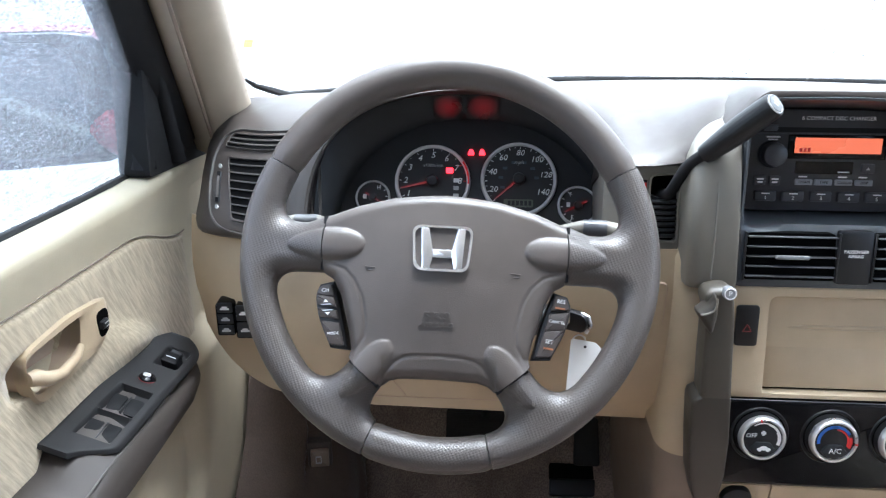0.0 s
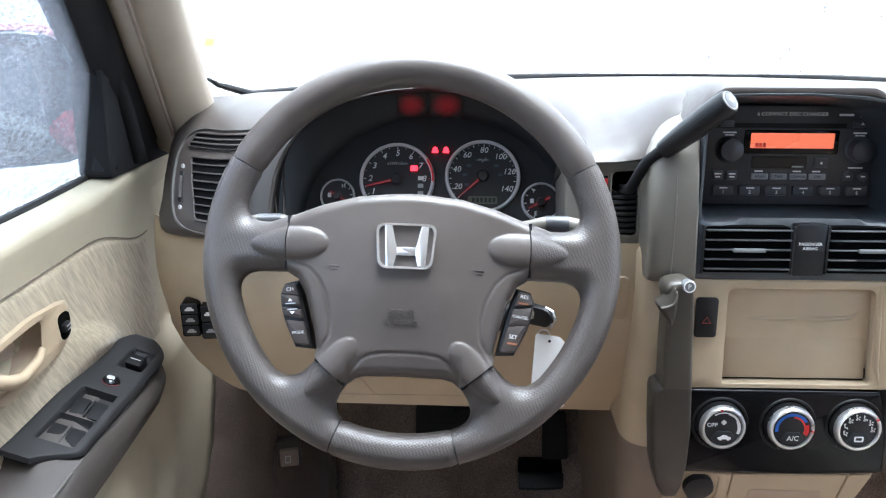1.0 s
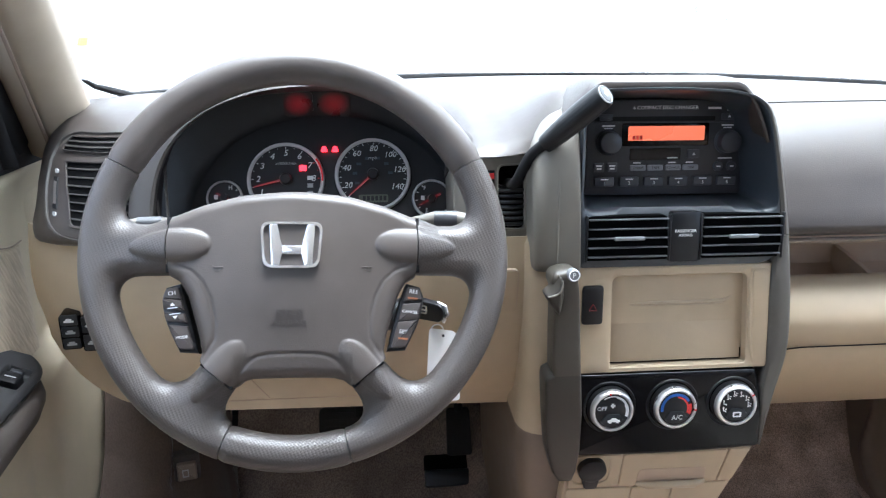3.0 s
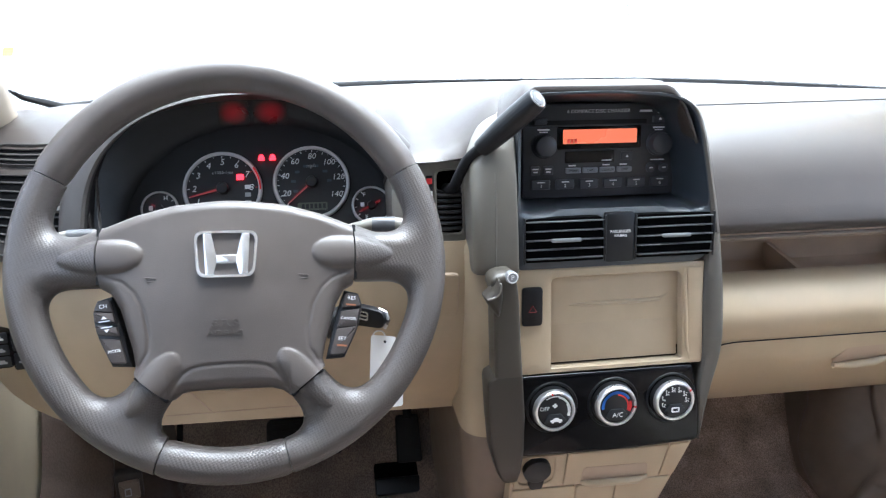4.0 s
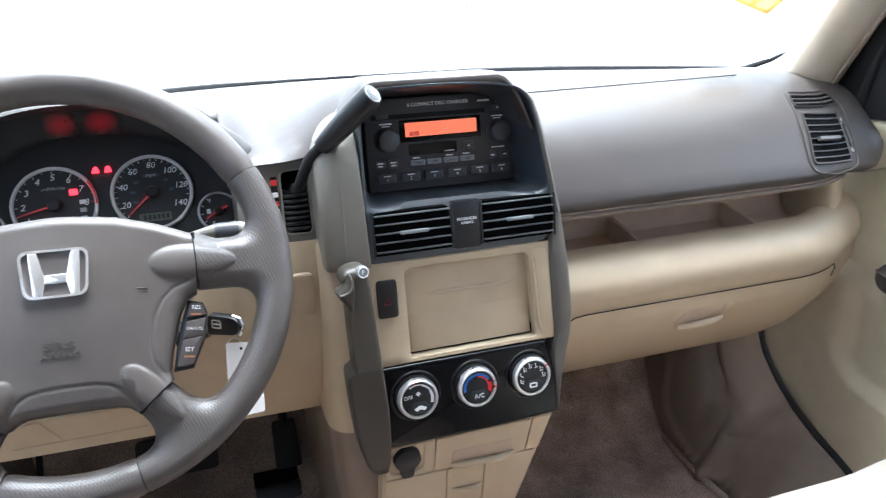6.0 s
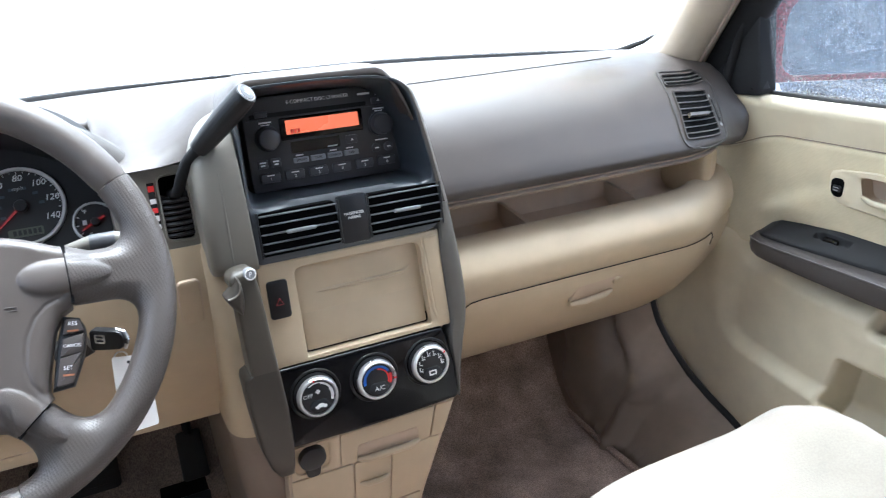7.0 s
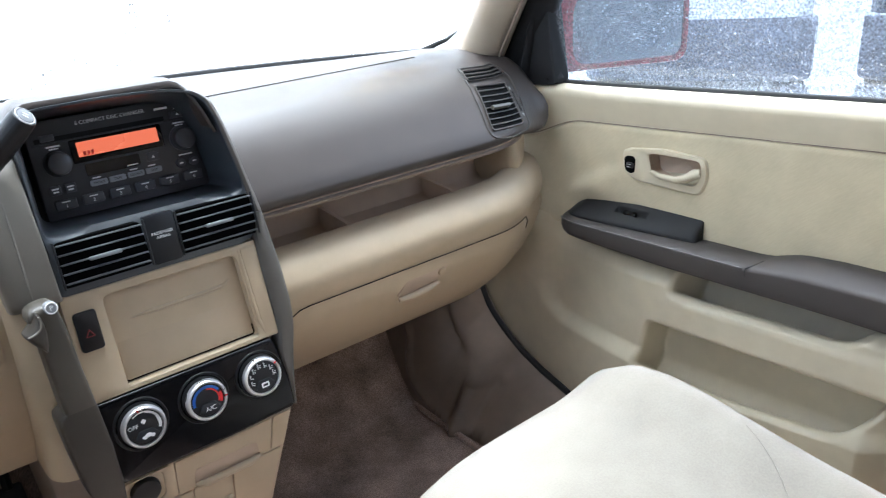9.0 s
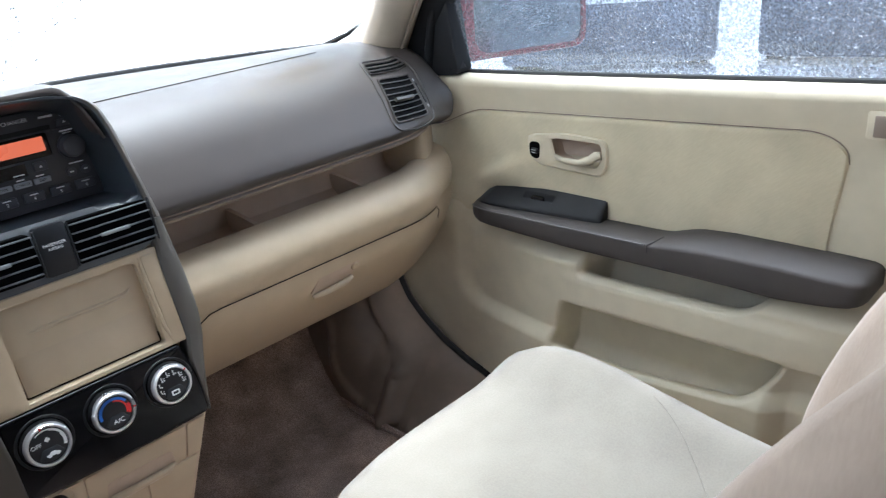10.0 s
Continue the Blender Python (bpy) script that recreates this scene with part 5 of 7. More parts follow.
        for i, y in enumerate(rows_y):
            n, f = lerp(near, y), -0.010 + lerp(far, y)
            row = [Vector((door_x(y) - n - 0.0006, y, 0.5455))]
            for k in range(33):
                w = n + (f - n) * k / 32
                dip = 0.0085 * window_in(0.0010, 0.0098, 0.0012, w) * window_in(0.655, 0.708, 0.0014, y)
                row.append(leaf(w, y, -dip - (0.0025 * (1 - min(1.0, i / 4)) ** 2)))
            rows.append(row)
        rows.insert(0, [Vector((p.x, p.y, 0.544)) for p in rows[0]])
        part("switch_plate", sheet(rows, thick=0.002), PLATE, ar, "charcoal window switch plate with a rounded tip", angle=45)
    sm = lambda w, y, up: Matrix.Translation(leaf(w, y, up)) @ Matrix(((1, 0, 0, 0), (0, 1, 0, 0), (0.365 * s, 0, 1, 0), (0, 0, 0, 1)))
    if s < 0:
        for y in (rear + 0.048, rear + 0.0915):
            for w in (0.0245, 0.0405):
                rock = [[(a, b, c) for a, b in rounded(rect(0, v, 0.0125, e), 0.002)] for v, e, c in ((0, 0.024, -0.006), (0, 0.024, 0.0005), (0.004, 0.014, 0.0030))]
                part("window_switch", loft(rock, sm(w, y - 0.002, -0.0025)), SWITCH, ar, "black window switch")
            part("switch_divider", block(0, -0.002, -0.0015, 0.0016, 0.026, 0.004, 0.0004, sm(0.0325, y, 0.0), seg=1), BLACK, ar)
        part("lock_button", lathe([(0, 0.0085), (0.0055, 0.0080), (0.0080, 0.006), (0.0085, 0.0)], 24, sm(0.034, rear + 0.133, 0.0)), GLOSS, ar, "round lock button with a pale mark")
        part("lock_mark", prism(rounded(rect(0, 0, 0.007, 0.006), 0.002), 0.008, 0.0090, sm(0.034, rear + 0.133, 0.0)), GREYPRINT, ar)
        part("lock_glow", lathe([(0.0070, 0.0060), (0.0086, 0.0046)], 24, sm(0.034, rear + 0.133, 0.0), (200, 340)), DIM_RED, ar)
        part("mirror_pad", prism(rounded(rect(0, 0, 0.017, 0.019), 0.003), -0.006, 0.0062, sm(0.038, rear + 0.178, 0.0), bevel=0.002), SWITCH, ar, "square mirror switch")
        part("mirror_mark", block(0, 0, 0.0064, 0.010, 0.0014, 0.0004, 0, sm(0.038, rear + 0.178, 0.0)), GREYPRINT, ar)
        part("mirror_selector", block(0, 0, 0.003, 0.012, 0.006, 0.004, 0.001, sm(0.038, rear + 0.192, 0.0)), CHARCOAL, ar)
    else:
        part("window_switch", prism(rounded(rect(0, 0, 0.0078, 0.024), 0.003), -0.010, -0.0010, sm(0.0054, 0.684, 0.0), bevel=0.002), GLOSS, ar, "black window switch")
    # window: seal strip, black sail panel, glass
    part("window_seal", tube([(s * (door_x(y) + 0.030), y, sill_z(y) + 0.001) for y in xs((0.85, -0.30, 10))], 0.0045, 8), RUBBER, d)
    sail = rounded(o([(1.02, 0.735), (0.837, 0.752), (0.858, 0.900), (0.827, 0.950), (0.87, 0.99), (1.02, 0.83)]), [0.005, 0.01, 0.015, 0.005, 0.005, 0.01])
    part("sail_panel", prism(sail, -0.03, 0.004, on(0.704), bevel=0.004), BLACK_MATT, d, "black triangular trim at the mirror")
    part("sail_rib", tube([(s * 0.698, 0.905, 0.755), (s * 0.697, 0.885, 0.84), (s * 0.695, 0.852, 0.905)], [0.012, 0.009, 0.004], 10, squash=0.6), BLACK_MATT, d)
    frame_path = [(s * 0.715, 0.852, 0.76), (s * 0.708, 0.867, 0.89), (s * 0.705, 0.827, 0.955), (s * 0.675, 0.675, 1.12), (s * 0.655, 0.52, 1.29), (s * 0.65, 0.3, 1.335), (s * 0.655, -0.2, 1.345), (s * 0.70, -0.28, 1.1), (s * 0.775, -0.30, 0.79)]
    part("window_frame", tube(frame_path, 0.016, 10), BLACK_MATT, d)
    ins2 = []
    for k in range(11):
        t = k / 10
        z = 0.745 + 0.60 * t
        y1 = lerp([(0.745, 0.852), (0.89, 0.867), (0.955, 0.827), (1.12, 0.675), (1.29, 0.52), (1.345, 0.35)], z)
        ins2.append([(s * (door_x(y) + 0.035 - 0.10 * t), y, z + 0.03 * (0.8 - y) * (1 - t)) for y in [y1 + (-0.29 - y1) * i / 24 for i in range(25)]])
    gl = part("window_glass", sheet(ins2), RIPPLED_GLASS if s < 0 else BEADED_GLASS, d, "rain-beaded window glass", solid=0.004)
    gl.visible_shadow = False
    rng, beads = random.Random(11 + s), []
    fine = s < 0
    for _ in range(16000 if fine else 13000):
        z = (0.748 + 0.34 * rng.random()) if fine else 0.748 + 0.40 * rng.random() ** 1.4
        t = (z - 0.748) / 0.58
        y1 = lerp([(0.745, 0.852), (0.89, 0.867), (0.955, 0.827), (1.12, 0.675), (1.29, 0.52), (1.345, 0.35)], z)
        y = y1 - 0.004 - (y1 - (0.42 if fine else -0.12)) * rng.random()
        if noise.noise((y * 7, z * 4, s)) + 0.25 * noise.noise((y * 40, z * 6, 3)) < -0.25 and rng.random() < 0.55:
            continue
        beads.append((Vector((s * (door_x(y) + 0.0395 - 0.10 * t), y, z + 0.03 * (0.8 - y) * (1 - t))), Vector((s, 0, 0.17)).normalized(), Vector((-s * 0.17, 0, 1)).normalized()))
    if fine:
        raindrops("raindrops", beads, "dense fine beads of rain on the side window", 0.0006, 0.0012, 0.6)
    else:
        raindrops("raindrops", beads, "dense beads of rain on the side window", 0.0005, 0.0011, 0.9)
    part("outer_skin", block(s * 0.835, 0.36, 0.30, 0.05, 1.25, 0.70, 0.02), CAR_RED, d, "wet burgundy outer skin")
    part("rear_latch_cover", block(s * (door_x(0.21) + 0.004), 0.209, 0.731, 0.012, 0.040, 0.034, 0.003), BEIGE_DOOR, d) if s > 0 else None
    if s > 0:
        # browner block in place of a hollow, with the shade as its colour
        part("latch_recess", block(s * (door_x(0.21) - 0.0015), 0.206, 0.730, 0.004, 0.030, 0.026, 0.002), KICK, d)
    # folding mirror outside
    mir = thing("door_mirror", (s * 0.86, 0.93, 0.72), "burgundy door mirror seen through wet glass", "door mirror", "door mirrors")
    cx, cy, cz = (0.925 if s > 0 else -0.890), 0.885, 0.822
    mm = Matrix.Translation((cx, cy, cz)) @ Matrix.Rotation(radians(-s * 25), 4, "Z") @ Matrix(((1, 0, 0, 0), (0, 0, -1, 0), (0, 1, 0, 0), (0, 0, 0, 1)))
    shp = rounded([(-0.138, -0.076), (0.138, -0.076), (0.138, 0.076), (-0.138, 0.076)], [0.04, 0.03, 0.05, 0.06] if s > 0 else [0.03, 0.04, 0.06, 0.05], 7)
    part("housing", prism(shp, 0.0, -0.09, mm), CAR_RED, mir, "wet burgundy housing")
    part("housing_back", prism([(p[0] * 0.97, p[1] * 0.97) for p in shp], -0.13, -0.05, mm, bevel=0.03, seg=3), CAR_RED, mir)
    inn = [(p[0] * 0.80 + s * 0.018, p[1] * 0.86) for p in shp]
    part("rim", frame_ring(shp, inn, -0.02, 0.006, mm, 0.003), CHARCOAL if s < 0 else CAR_RED, mir)
    part("mirror_glass", prism(inn, -0.004, 0.001, mm), MIRROR, mir, "rain-streaked mirror glass")
    part("arm", tube([(s * 0.735, 0.935, 0.780), (s * 0.765, 0.945, 0.780), (s * 0.80, 0.950, 0.785)], [0.036, 0.034, 0.030], 14, squash=1.0), CAR_RED, mir, "burgundy mirror arm")


door(-1)
door(1)


# ---------- kick panel, weather strip, seat ----------
RIBS = ([(1.035, 0.350), (1.014, 0.305), (0.994, 0.270), (0.954, 0.228), (0.920, 0.209)], [(0.920, 0.209), (0.936, 0.203), (0.922, 0.174), (0.909, 0.134)],
        [(1.040, 0.375), (1.022, 0.330), (1.004, 0.297), (0.956, 0.243), (0.893, 0.208)], [(1.110, 0.290), (1.082, 0.257), (1.065, 0.190), (1.007, 0.150), (0.907, 0.132), (0.80, 0.128)])


def footwell():
    for s in (-1, 1):
        k = thing("kick_panel", (s * 0.60, 1.0, FLOOR), "tan moulded kick panel beside the footwell", "kick panel", "kick panels")
        rows = []
        ribs = [[(q.x, q.y) for q in curve([(y, z, 0) for y, z in line])] for line in RIBS]
        for i in range(121):
            y = 1.30 - 0.60 * i / 120
            zb = lerp([(0.70, 0.195), (0.79, 0.206), (0.85, 0.220), (0.905, 0.244), (0.955, 0.277), (0.993, 0.315), (1.02, 0.37), (1.06, 0.45)], y)
            row = []
            for j in range(49):
                t = j / 48
                za = FLOOR - 0.01 + 0.05 * smooth(1.1, 1.3, y)
                z = za + (zb - za) * t
                x = 0.520 + 0.045 * t + 0.120 * t ** 3
                x += 0.10 * smooth(0.925, 0.905, y) * (t ** 0.6 - t ** 3) * 0.55
                x -= 0.016 * math.exp(-((y - 0.93) / 0.009) ** 2) * (1 - t) - 0.010 * math.exp(-((t - 0.72) / 0.06) ** 2) * smooth(0.9, 1.0, y)
                for line in ribs:
                    near = min((y - a) ** 2 + (z - b) ** 2 for a, b in line)
                    x -= 0.009 * math.exp(-near / 0.000055)
                row.append((s * x, y, z))
            rows.append(row)
        # the driver's side gets its shade from a darker material
        part("panel", sheet(rows if s > 0 else rows[::-1], thick=0.004), KICK if s > 0 else SHADED_KICK, k, angle=70)
        f = 0.06 if s < 0 else 0.0
        seal = [(s * 0.690, 1.03 + f, 0.56), (s * 0.690, 1.03 + f, 0.45), (s * 0.690, 1.022 + f, 0.36), (s * 0.690, 1.000 + f, 0.285), (s * 0.690, 0.965 + f, 0.234), (s * 0.690, 0.914 + f, 0.207), (s * 0.69, 0.80, 0.198), (s * 0.69, 0.6, 0.192), (s * 0.70, 0.0, 0.19)]
        if s > 0:
            seal = [(min(0.676, door_face(y, z) - 0.003), y, z) for y, z in ((1.035, 0.56), (1.030, 0.45), (1.015, 0.37), (0.993, 0.318), (0.955, 0.280), (0.905, 0.247), (0.85, 0.223), (0.79, 0.209), (0.70, 0.198), (0.50, 0.193))]
        part("door_seal", tube(curve(seal), 0.0060, 8), RUBBER, k, "black rubber door seal")
        carp = [(s * 0.522, 1.27, 0.19), (s * 0.520, 1.15, 0.145), (s * 0.519, 1.0, 0.128), (s * 0.515, 0.85, 0.126), (s * 0.51, 0.7, 0.125)]
        part("carpet_edge", tube(curve(carp), 0.006, 8), CARPET, k)


footwell()


def passenger_seat():
    st = thing("passenger_seat", (0.34, 0.25, FLOOR), "cream fabric passenger seat with pinkish-beige backrest side", "car seat")
    # cushion: rows from front to back
    rows = []
    cx, hw = 0.340, 0.232
    front = [(0.530, 0.20), (0.556, 0.26), (0.572, 0.33), (0.572, 0.365), (0.560, 0.392), (0.530, 0.408), (0.48, 0.413), (0.42, 0.410), (0.34, 0.400), (0.26, 0.388), (0.16, 0.378), (0.08, 0.372)]
    front = [(y + 0.026, z + 0.004) for y, z in front]
    for y, z in front:
        row = []
        for k in range(33):
            u = -1 + 2 * k / 32
            a = abs(u)
            bol = 0.012 * math.exp(-((a - 0.82) / 0.15) ** 2) if u < 0 else 0.030 * math.exp(-((a - 0.72) / 0.22) ** 2)
            drop = 0.17 * max(0, (a - 0.84) / 0.16) ** 2.4
            pull = 0.075 * a ** 3.5 * smooth(0.36, 0.58, y)
            row.append((cx + (hw if u < 0 else hw - 0.012) * (u if a < 0.9 else math.copysign(0.9 + (a - 0.9) * 0.75, u)), y - pull, max(0.16, z + bol - drop * smooth(0.15, 0.38, z))))
        rows.append(row)
    part("cushion", sheet(rows), SEAT, st, "cream brushed fabric seat cushion", angle=80)
    part("cushion_seam", tube([(cx + 0.02 + 0.14 * k / 10 + 0.02 * math.sin(0.314 * k), 0.20 + 0.16 * k / 10, 0.3840 + 0.0185 * k / 10 + 0.030 * math.exp(-(((0.02 + 0.014 * k + 0.02 * math.sin(0.314 * k)) / 0.22 - 0.72) / 0.22) ** 2)) for k in range(11)], 0.0005, 6), SEAT, st)
    part("cushion_base", block(cx, 0.28, 0.23, 0.40, 0.50, 0.18, 0.03), SEAT_SIDE, st)
    # backrest with side bolsters, leaning back
    back = []
    for k in range(15):
        t = k / 14
        z = 0.36 + 0.62 * t
        y = 0.157 - 0.33 * t ** 1.9
        w = 0.245 - 0.035 * t
        row = []
        for j in range(41):
            u = -1 + 2 * j / 40
            a = abs(u)
            bol = 0.052 * math.exp(-((a - 0.84) / 0.15) ** 2) * (1 - 0.5 * t)
            edge = 0.12 * max(0, (a - 0.90) / 0.10) ** 2
            row.append((cx + w * u, y + bol - edge, z + 0.3 * bol))
        back.append(row)
    part("backrest", sheet(back[::-1]), SEAT_SIDE, st, "pinkish-beige fabric backrest", angle=80, solid=0.02)
    # stitches along the bolster's outer face
    for k in range(34):
        ends = []
        for q in (k, k + 0.55):
            t = 0.02 + q / 36
            bol = 0.0255 * (1 - 0.5 * t)
            ends.append((cx - (0.245 - 0.035 * t) * 0.962 - 0.003, 0.157 - 0.33 * t ** 1.9 + bol - 0.0461 + 0.0012, 0.36 + 0.62 * t + 0.3 * bol + 0.001))
        part("stitch", tube(ends, 0.0009, 6), KICK, st)
    part("back_shell", block(cx, -0.14, 0.62, 0.40, 0.10, 0.60, 0.03), SEAT_SIDE, st)


passenger_seat()


# ---------- steering wheel ----------
def steering_wheel():
    w = thing("steering_wheel", (-0.37, 0.665, 0.733), "grey-brown four-spoke steering wheel with chrome emblem", "steering wheel")
    m = WHEEL
    mt = m @ Matrix.Rotation(radians(-1.6), 4, "Z")   # turned slightly out of straight ahead
    R, r = 0.1726, 0.0155
    cx, cy, tall = 0.0015, 0.005, 0.0165

    def arc(a0, a1, n=40):
        """A stretch of the rim, with a shallow joint at its ends."""
        sec = []
        for i in range(n + 1):
            a = radians(a0 + (a1 - a0) * i / n)
            e = 0.0004 if 0 < i < n else -0.0010
            row = []
            for k in range(24):
                b = 2 * math.pi * k / 24
                rad = R + (r + e) * math.cos(b)
                row.append((cx + rad * math.cos(a), cy + rad * math.sin(a), (tall + e) * math.sin(b)))
            sec.append(row)
        return loft(sec, mt)
    part("rim_top", arc(28.4, 153.0), WHEEL_SKIN, w, "smooth upper rim")
    part("rim_base", arc(249.6, 285.2, 20), GRIP, w, "worn dimpled lower rim")

    upper_gap = lambda x, y: np.abs(x) - 0.1052 - 0.0012 * np.cos((y - 0.01) * 60)
    lower_gap = lambda x, y: 0.633 * (np.abs(x) - 0.0637) - 0.775 * (y + 0.0998)

    def spokes(x, y):
        """How far outside the bare spokes a place lies."""
        a = np.abs(x)
        up = np.maximum(y - (0.0385 - 0.35 * np.maximum(0, np.minimum(a, 0.125) - 0.104)), -0.0140 - y)
        up = np.maximum(up, a - 0.172)
        u, v = 0.633 * (a - 0.0637) - 0.775 * (y + 0.0998), 0.775 * (a - 0.0637) + 0.633 * (y + 0.0998)
        low = np.maximum(np.abs(v) - 0.0178 - 0.05 * np.maximum(0, u), u - 0.058)
        return up, low

    def frame_field(x, y):
        rim = np.abs(np.hypot(x - cx, y - cy) - R) - r
        up, low = spokes(x, y)
        f = blend(blend(rim, up, 0.024), low, 0.026)
        return np.maximum(f, np.hypot(x - cx, y - cy) - R - r)

    def side(s):
        def inside(x, y):
            f = frame_field(x, y)
            gap = np.minimum(upper_gap(x, y), 9.0)
            low = lower_gap(x, y)
            cut = np.where(y > -0.045, 0.0006 - gap, 0.0006 - low)
            t = np.degrees(np.arctan2(y - cy, (x - cx) * (s if s > 0 else 1)))
            if s < 0:
                t = np.where(t < 0, t + 360, t)
                ends = np.maximum(153.25 - t, t - 249.35) * 0.003
            else:
                ends = np.maximum(t - 28.15, -74.55 - t) * 0.003
            return np.maximum(np.maximum(f, cut), ends)

        def face(x, y, d):
            rad = np.hypot(x - cx, y - cy)
            base = 0.007 * np.clip((0.158 - rad) / 0.05, 0, 1) ** 1.5
            k = np.clip(-frame_field(x, y) / r, 0, 1)
            rise = tall * np.sqrt(np.maximum(0, 1 - (1 - k) ** 2))
            return base + rise + boss(x, y), base - rise
        xr = (-0.195, -0.045) if s < 0 else (0.035, 0.195)
        return plate(inside, face, xr, (-0.185, 0.10), 0.00115)

    def boss(x, y):
        """Raised teardrops that run across the gaps."""
        a, h = np.abs(x), 0.0
        for px, py, ang, la, lb, high in ((0.1045, 0.0105, -2, 0.0350, 0.0140, 0.0058), (0.0624, -0.0960, -50.4, 0.0320, 0.0120, 0.0045)):
            c, q = math.cos(radians(ang)), math.sin(radians(ang))
            u, v = (a - px) * c + (y - py) * q, -(a - px) * q + (y - py) * c
            h = h + high * np.maximum(0, 1 - (u / la) ** 2 - (v / (lb * (1 - 0.22 * u / la))) ** 2) ** 0.55
        return h
    part("rim_grip", side(-1), GRIP, w, "dimpled rim grip moulded onto two spokes", m=mt, angle=70)
    part("rim_grip", side(1), GRIP, w, "dimpled rim grip moulded onto two spokes", m=mt, angle=70)

    # airbag cover: domed, with the spokes' roots, creases along its sides and foot
    half = [(0, 0.0590), (0.0155, 0.0585), (0.0465, 0.0552), (0.0775, 0.0468), (0.102, 0.0370), (0.13, 0.030), (0.13, -0.0140), (0.107, -0.0140), (0.0965, -0.0200), (0.0890, -0.0330), (0.0840, -0.0500),
            (0.0795, -0.0660), (0.0770, -0.0800), (0.0790, -0.0875), (0.110, -0.1130), (0.080, -0.1380), (0.0507, -0.1117), (0.0430, -0.1055), (0.034, -0.1030), (0, -0.1022)]
    outline = [tuple(p) for p in half] + [(-x, y) for x, y in reversed(half[1:-1])]
    side_crease = [(0.1000, -0.0060), (0.0860, -0.0110), (0.0765, -0.0200), (0.0690, -0.0344), (0.0645, -0.0554), (0.0655, -0.0690), (0.0750, -0.0850)]
    foot_crease = [(0.0530, -0.1110), (0.0450, -0.0985), (0.0375, -0.0882), (0.0300, -0.0838), (0.0200, -0.0818), (0.0, -0.0812)]

    def pad_inside(x, y):
        gap = np.where(y > -0.045, upper_gap(x, y), lower_gap(x, y)) + 0.0006
        return np.maximum(polygon_distance(outline, x, y), gap)

    def pad_face(x, y, d):
        k = np.clip(-polygon_distance(outline, x, y) / 0.010, 0, 1)
        dome = 0.0225 + 0.0085 * np.exp(-((x / 0.085) ** 2 + ((y + 0.012) / 0.062) ** 2))
        z = dome - 0.0105 * (1 - np.sqrt(np.maximum(0, 1 - (1 - k) ** 2)))
        for line in (side_crease, foot_crease):
            q = line_distance(line, np.abs(x), y)
            z = z - 0.0011 * np.exp(-(q / 0.0013) ** 2)
        # the sides and the foot fall away outside the creases
        z = z - 0.0022 * np.clip((-0.0812 - y) / 0.02, 0, 1) * (np.abs(x) < 0.05)
        return z + boss(x, y), np.full_like(z, -0.010)
    pad = part("airbag_pad", plate(pad_inside, pad_face, (-0.11, 0.11), (-0.125, 0.062), 0.00115), WHEEL_SKIN, w, "domed grey-brown airbag cover", m=mt, angle=60)
    for s in (-1, 1):
        part("spoke_gap", block(s * 0.1060, 0.0115, 0.0125, 0.0030, 0.0475, 0.018, 0.0, mt), BLACK_MATT, w, "black gap beside the airbag cover")
        part("spoke_gap", block(0, 0, 0.0110, 0.0030, 0.0335, 0.016, 0.0, mt @ Matrix.Translation((s * 0.0637, -0.0998, 0)) @ Matrix.Rotation(radians(s * -50.8), 4, "Z")), BLACK_MATT, w, "black gap beside the airbag cover")
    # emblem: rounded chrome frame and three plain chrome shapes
    eo = rounded([(-0.0232, -0.0190), (0.0222, -0.0190), (0.0252, 0.0195), (-0.0262, 0.0195)], 0.0085, 6)
    ei = [(p[0] * 0.885, p[1] * 0.86) for p in eo]
    em = mt @ Matrix.Translation((-0.0010, 0.0098, 0.0300)) @ Matrix.Scale(1.05, 4) @ Matrix.Rotation(radians(-3), 4, "X")
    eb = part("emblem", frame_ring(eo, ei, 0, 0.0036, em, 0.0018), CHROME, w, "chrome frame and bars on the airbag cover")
    part("emblem_ground", prism(ei, -0.002, 0.0012, em), WHEEL_SKIN, eb)
    for s in (-1, 1):
        part("emblem_bar", prism(rounded([(s * 0.0098, -0.0168), (s * 0.0163, -0.0168), (s * 0.0185, 0.0170), (s * 0.0118, 0.0170), (s * 0.0082, 0.0010), (s * 0.0068, -0.0040)], 0.0014), 0, 0.0036, em, bevel=0.0009), CHROME, eb)
    part("emblem_bridge", prism(rounded([(-0.0100, -0.0005), (0.0100, -0.0005), (0.0088, -0.0070), (0.0060, -0.0078), (-0.0060, -0.0078), (-0.0088, -0.0070)], 0.0014), 0, 0.0034, em, bevel=0.0009), CHROME, eb)
    # embossed letters and horn marks
    part("embossed_lettering", merge(lettering("SRS", 0.0115, mt @ Matrix.Translation((-0.0030, -0.0475, 0.0291)) @ Matrix.Rotation(radians(8), 4, "X") @ Matrix.Diagonal((1.35, 0.75, 1, 1)), 0.0004), lettering("AIRBAG", 0.0078, mt @ Matrix.Translation((-0.0030, -0.0555, 0.0280)) @ Matrix.Rotation(radians(9), 4, "X") @ Matrix.Diagonal((1.1, 0.75, 1, 1)), 0.0005)), WHEEL_SKIN, pad, "embossed airbag lettering")
    for s in (-1, 1):
        x = s * 0.0625
        part("horn_mark", tube([(x - 0.005, -0.0080, 0.0277), (x + 0.004, -0.0085, 0.0277), (x + 0.003, -0.0112, 0.0274), (x - 0.003, -0.0110, 0.0274)], 0.0005, 6, mt), EMBOSS, pad)
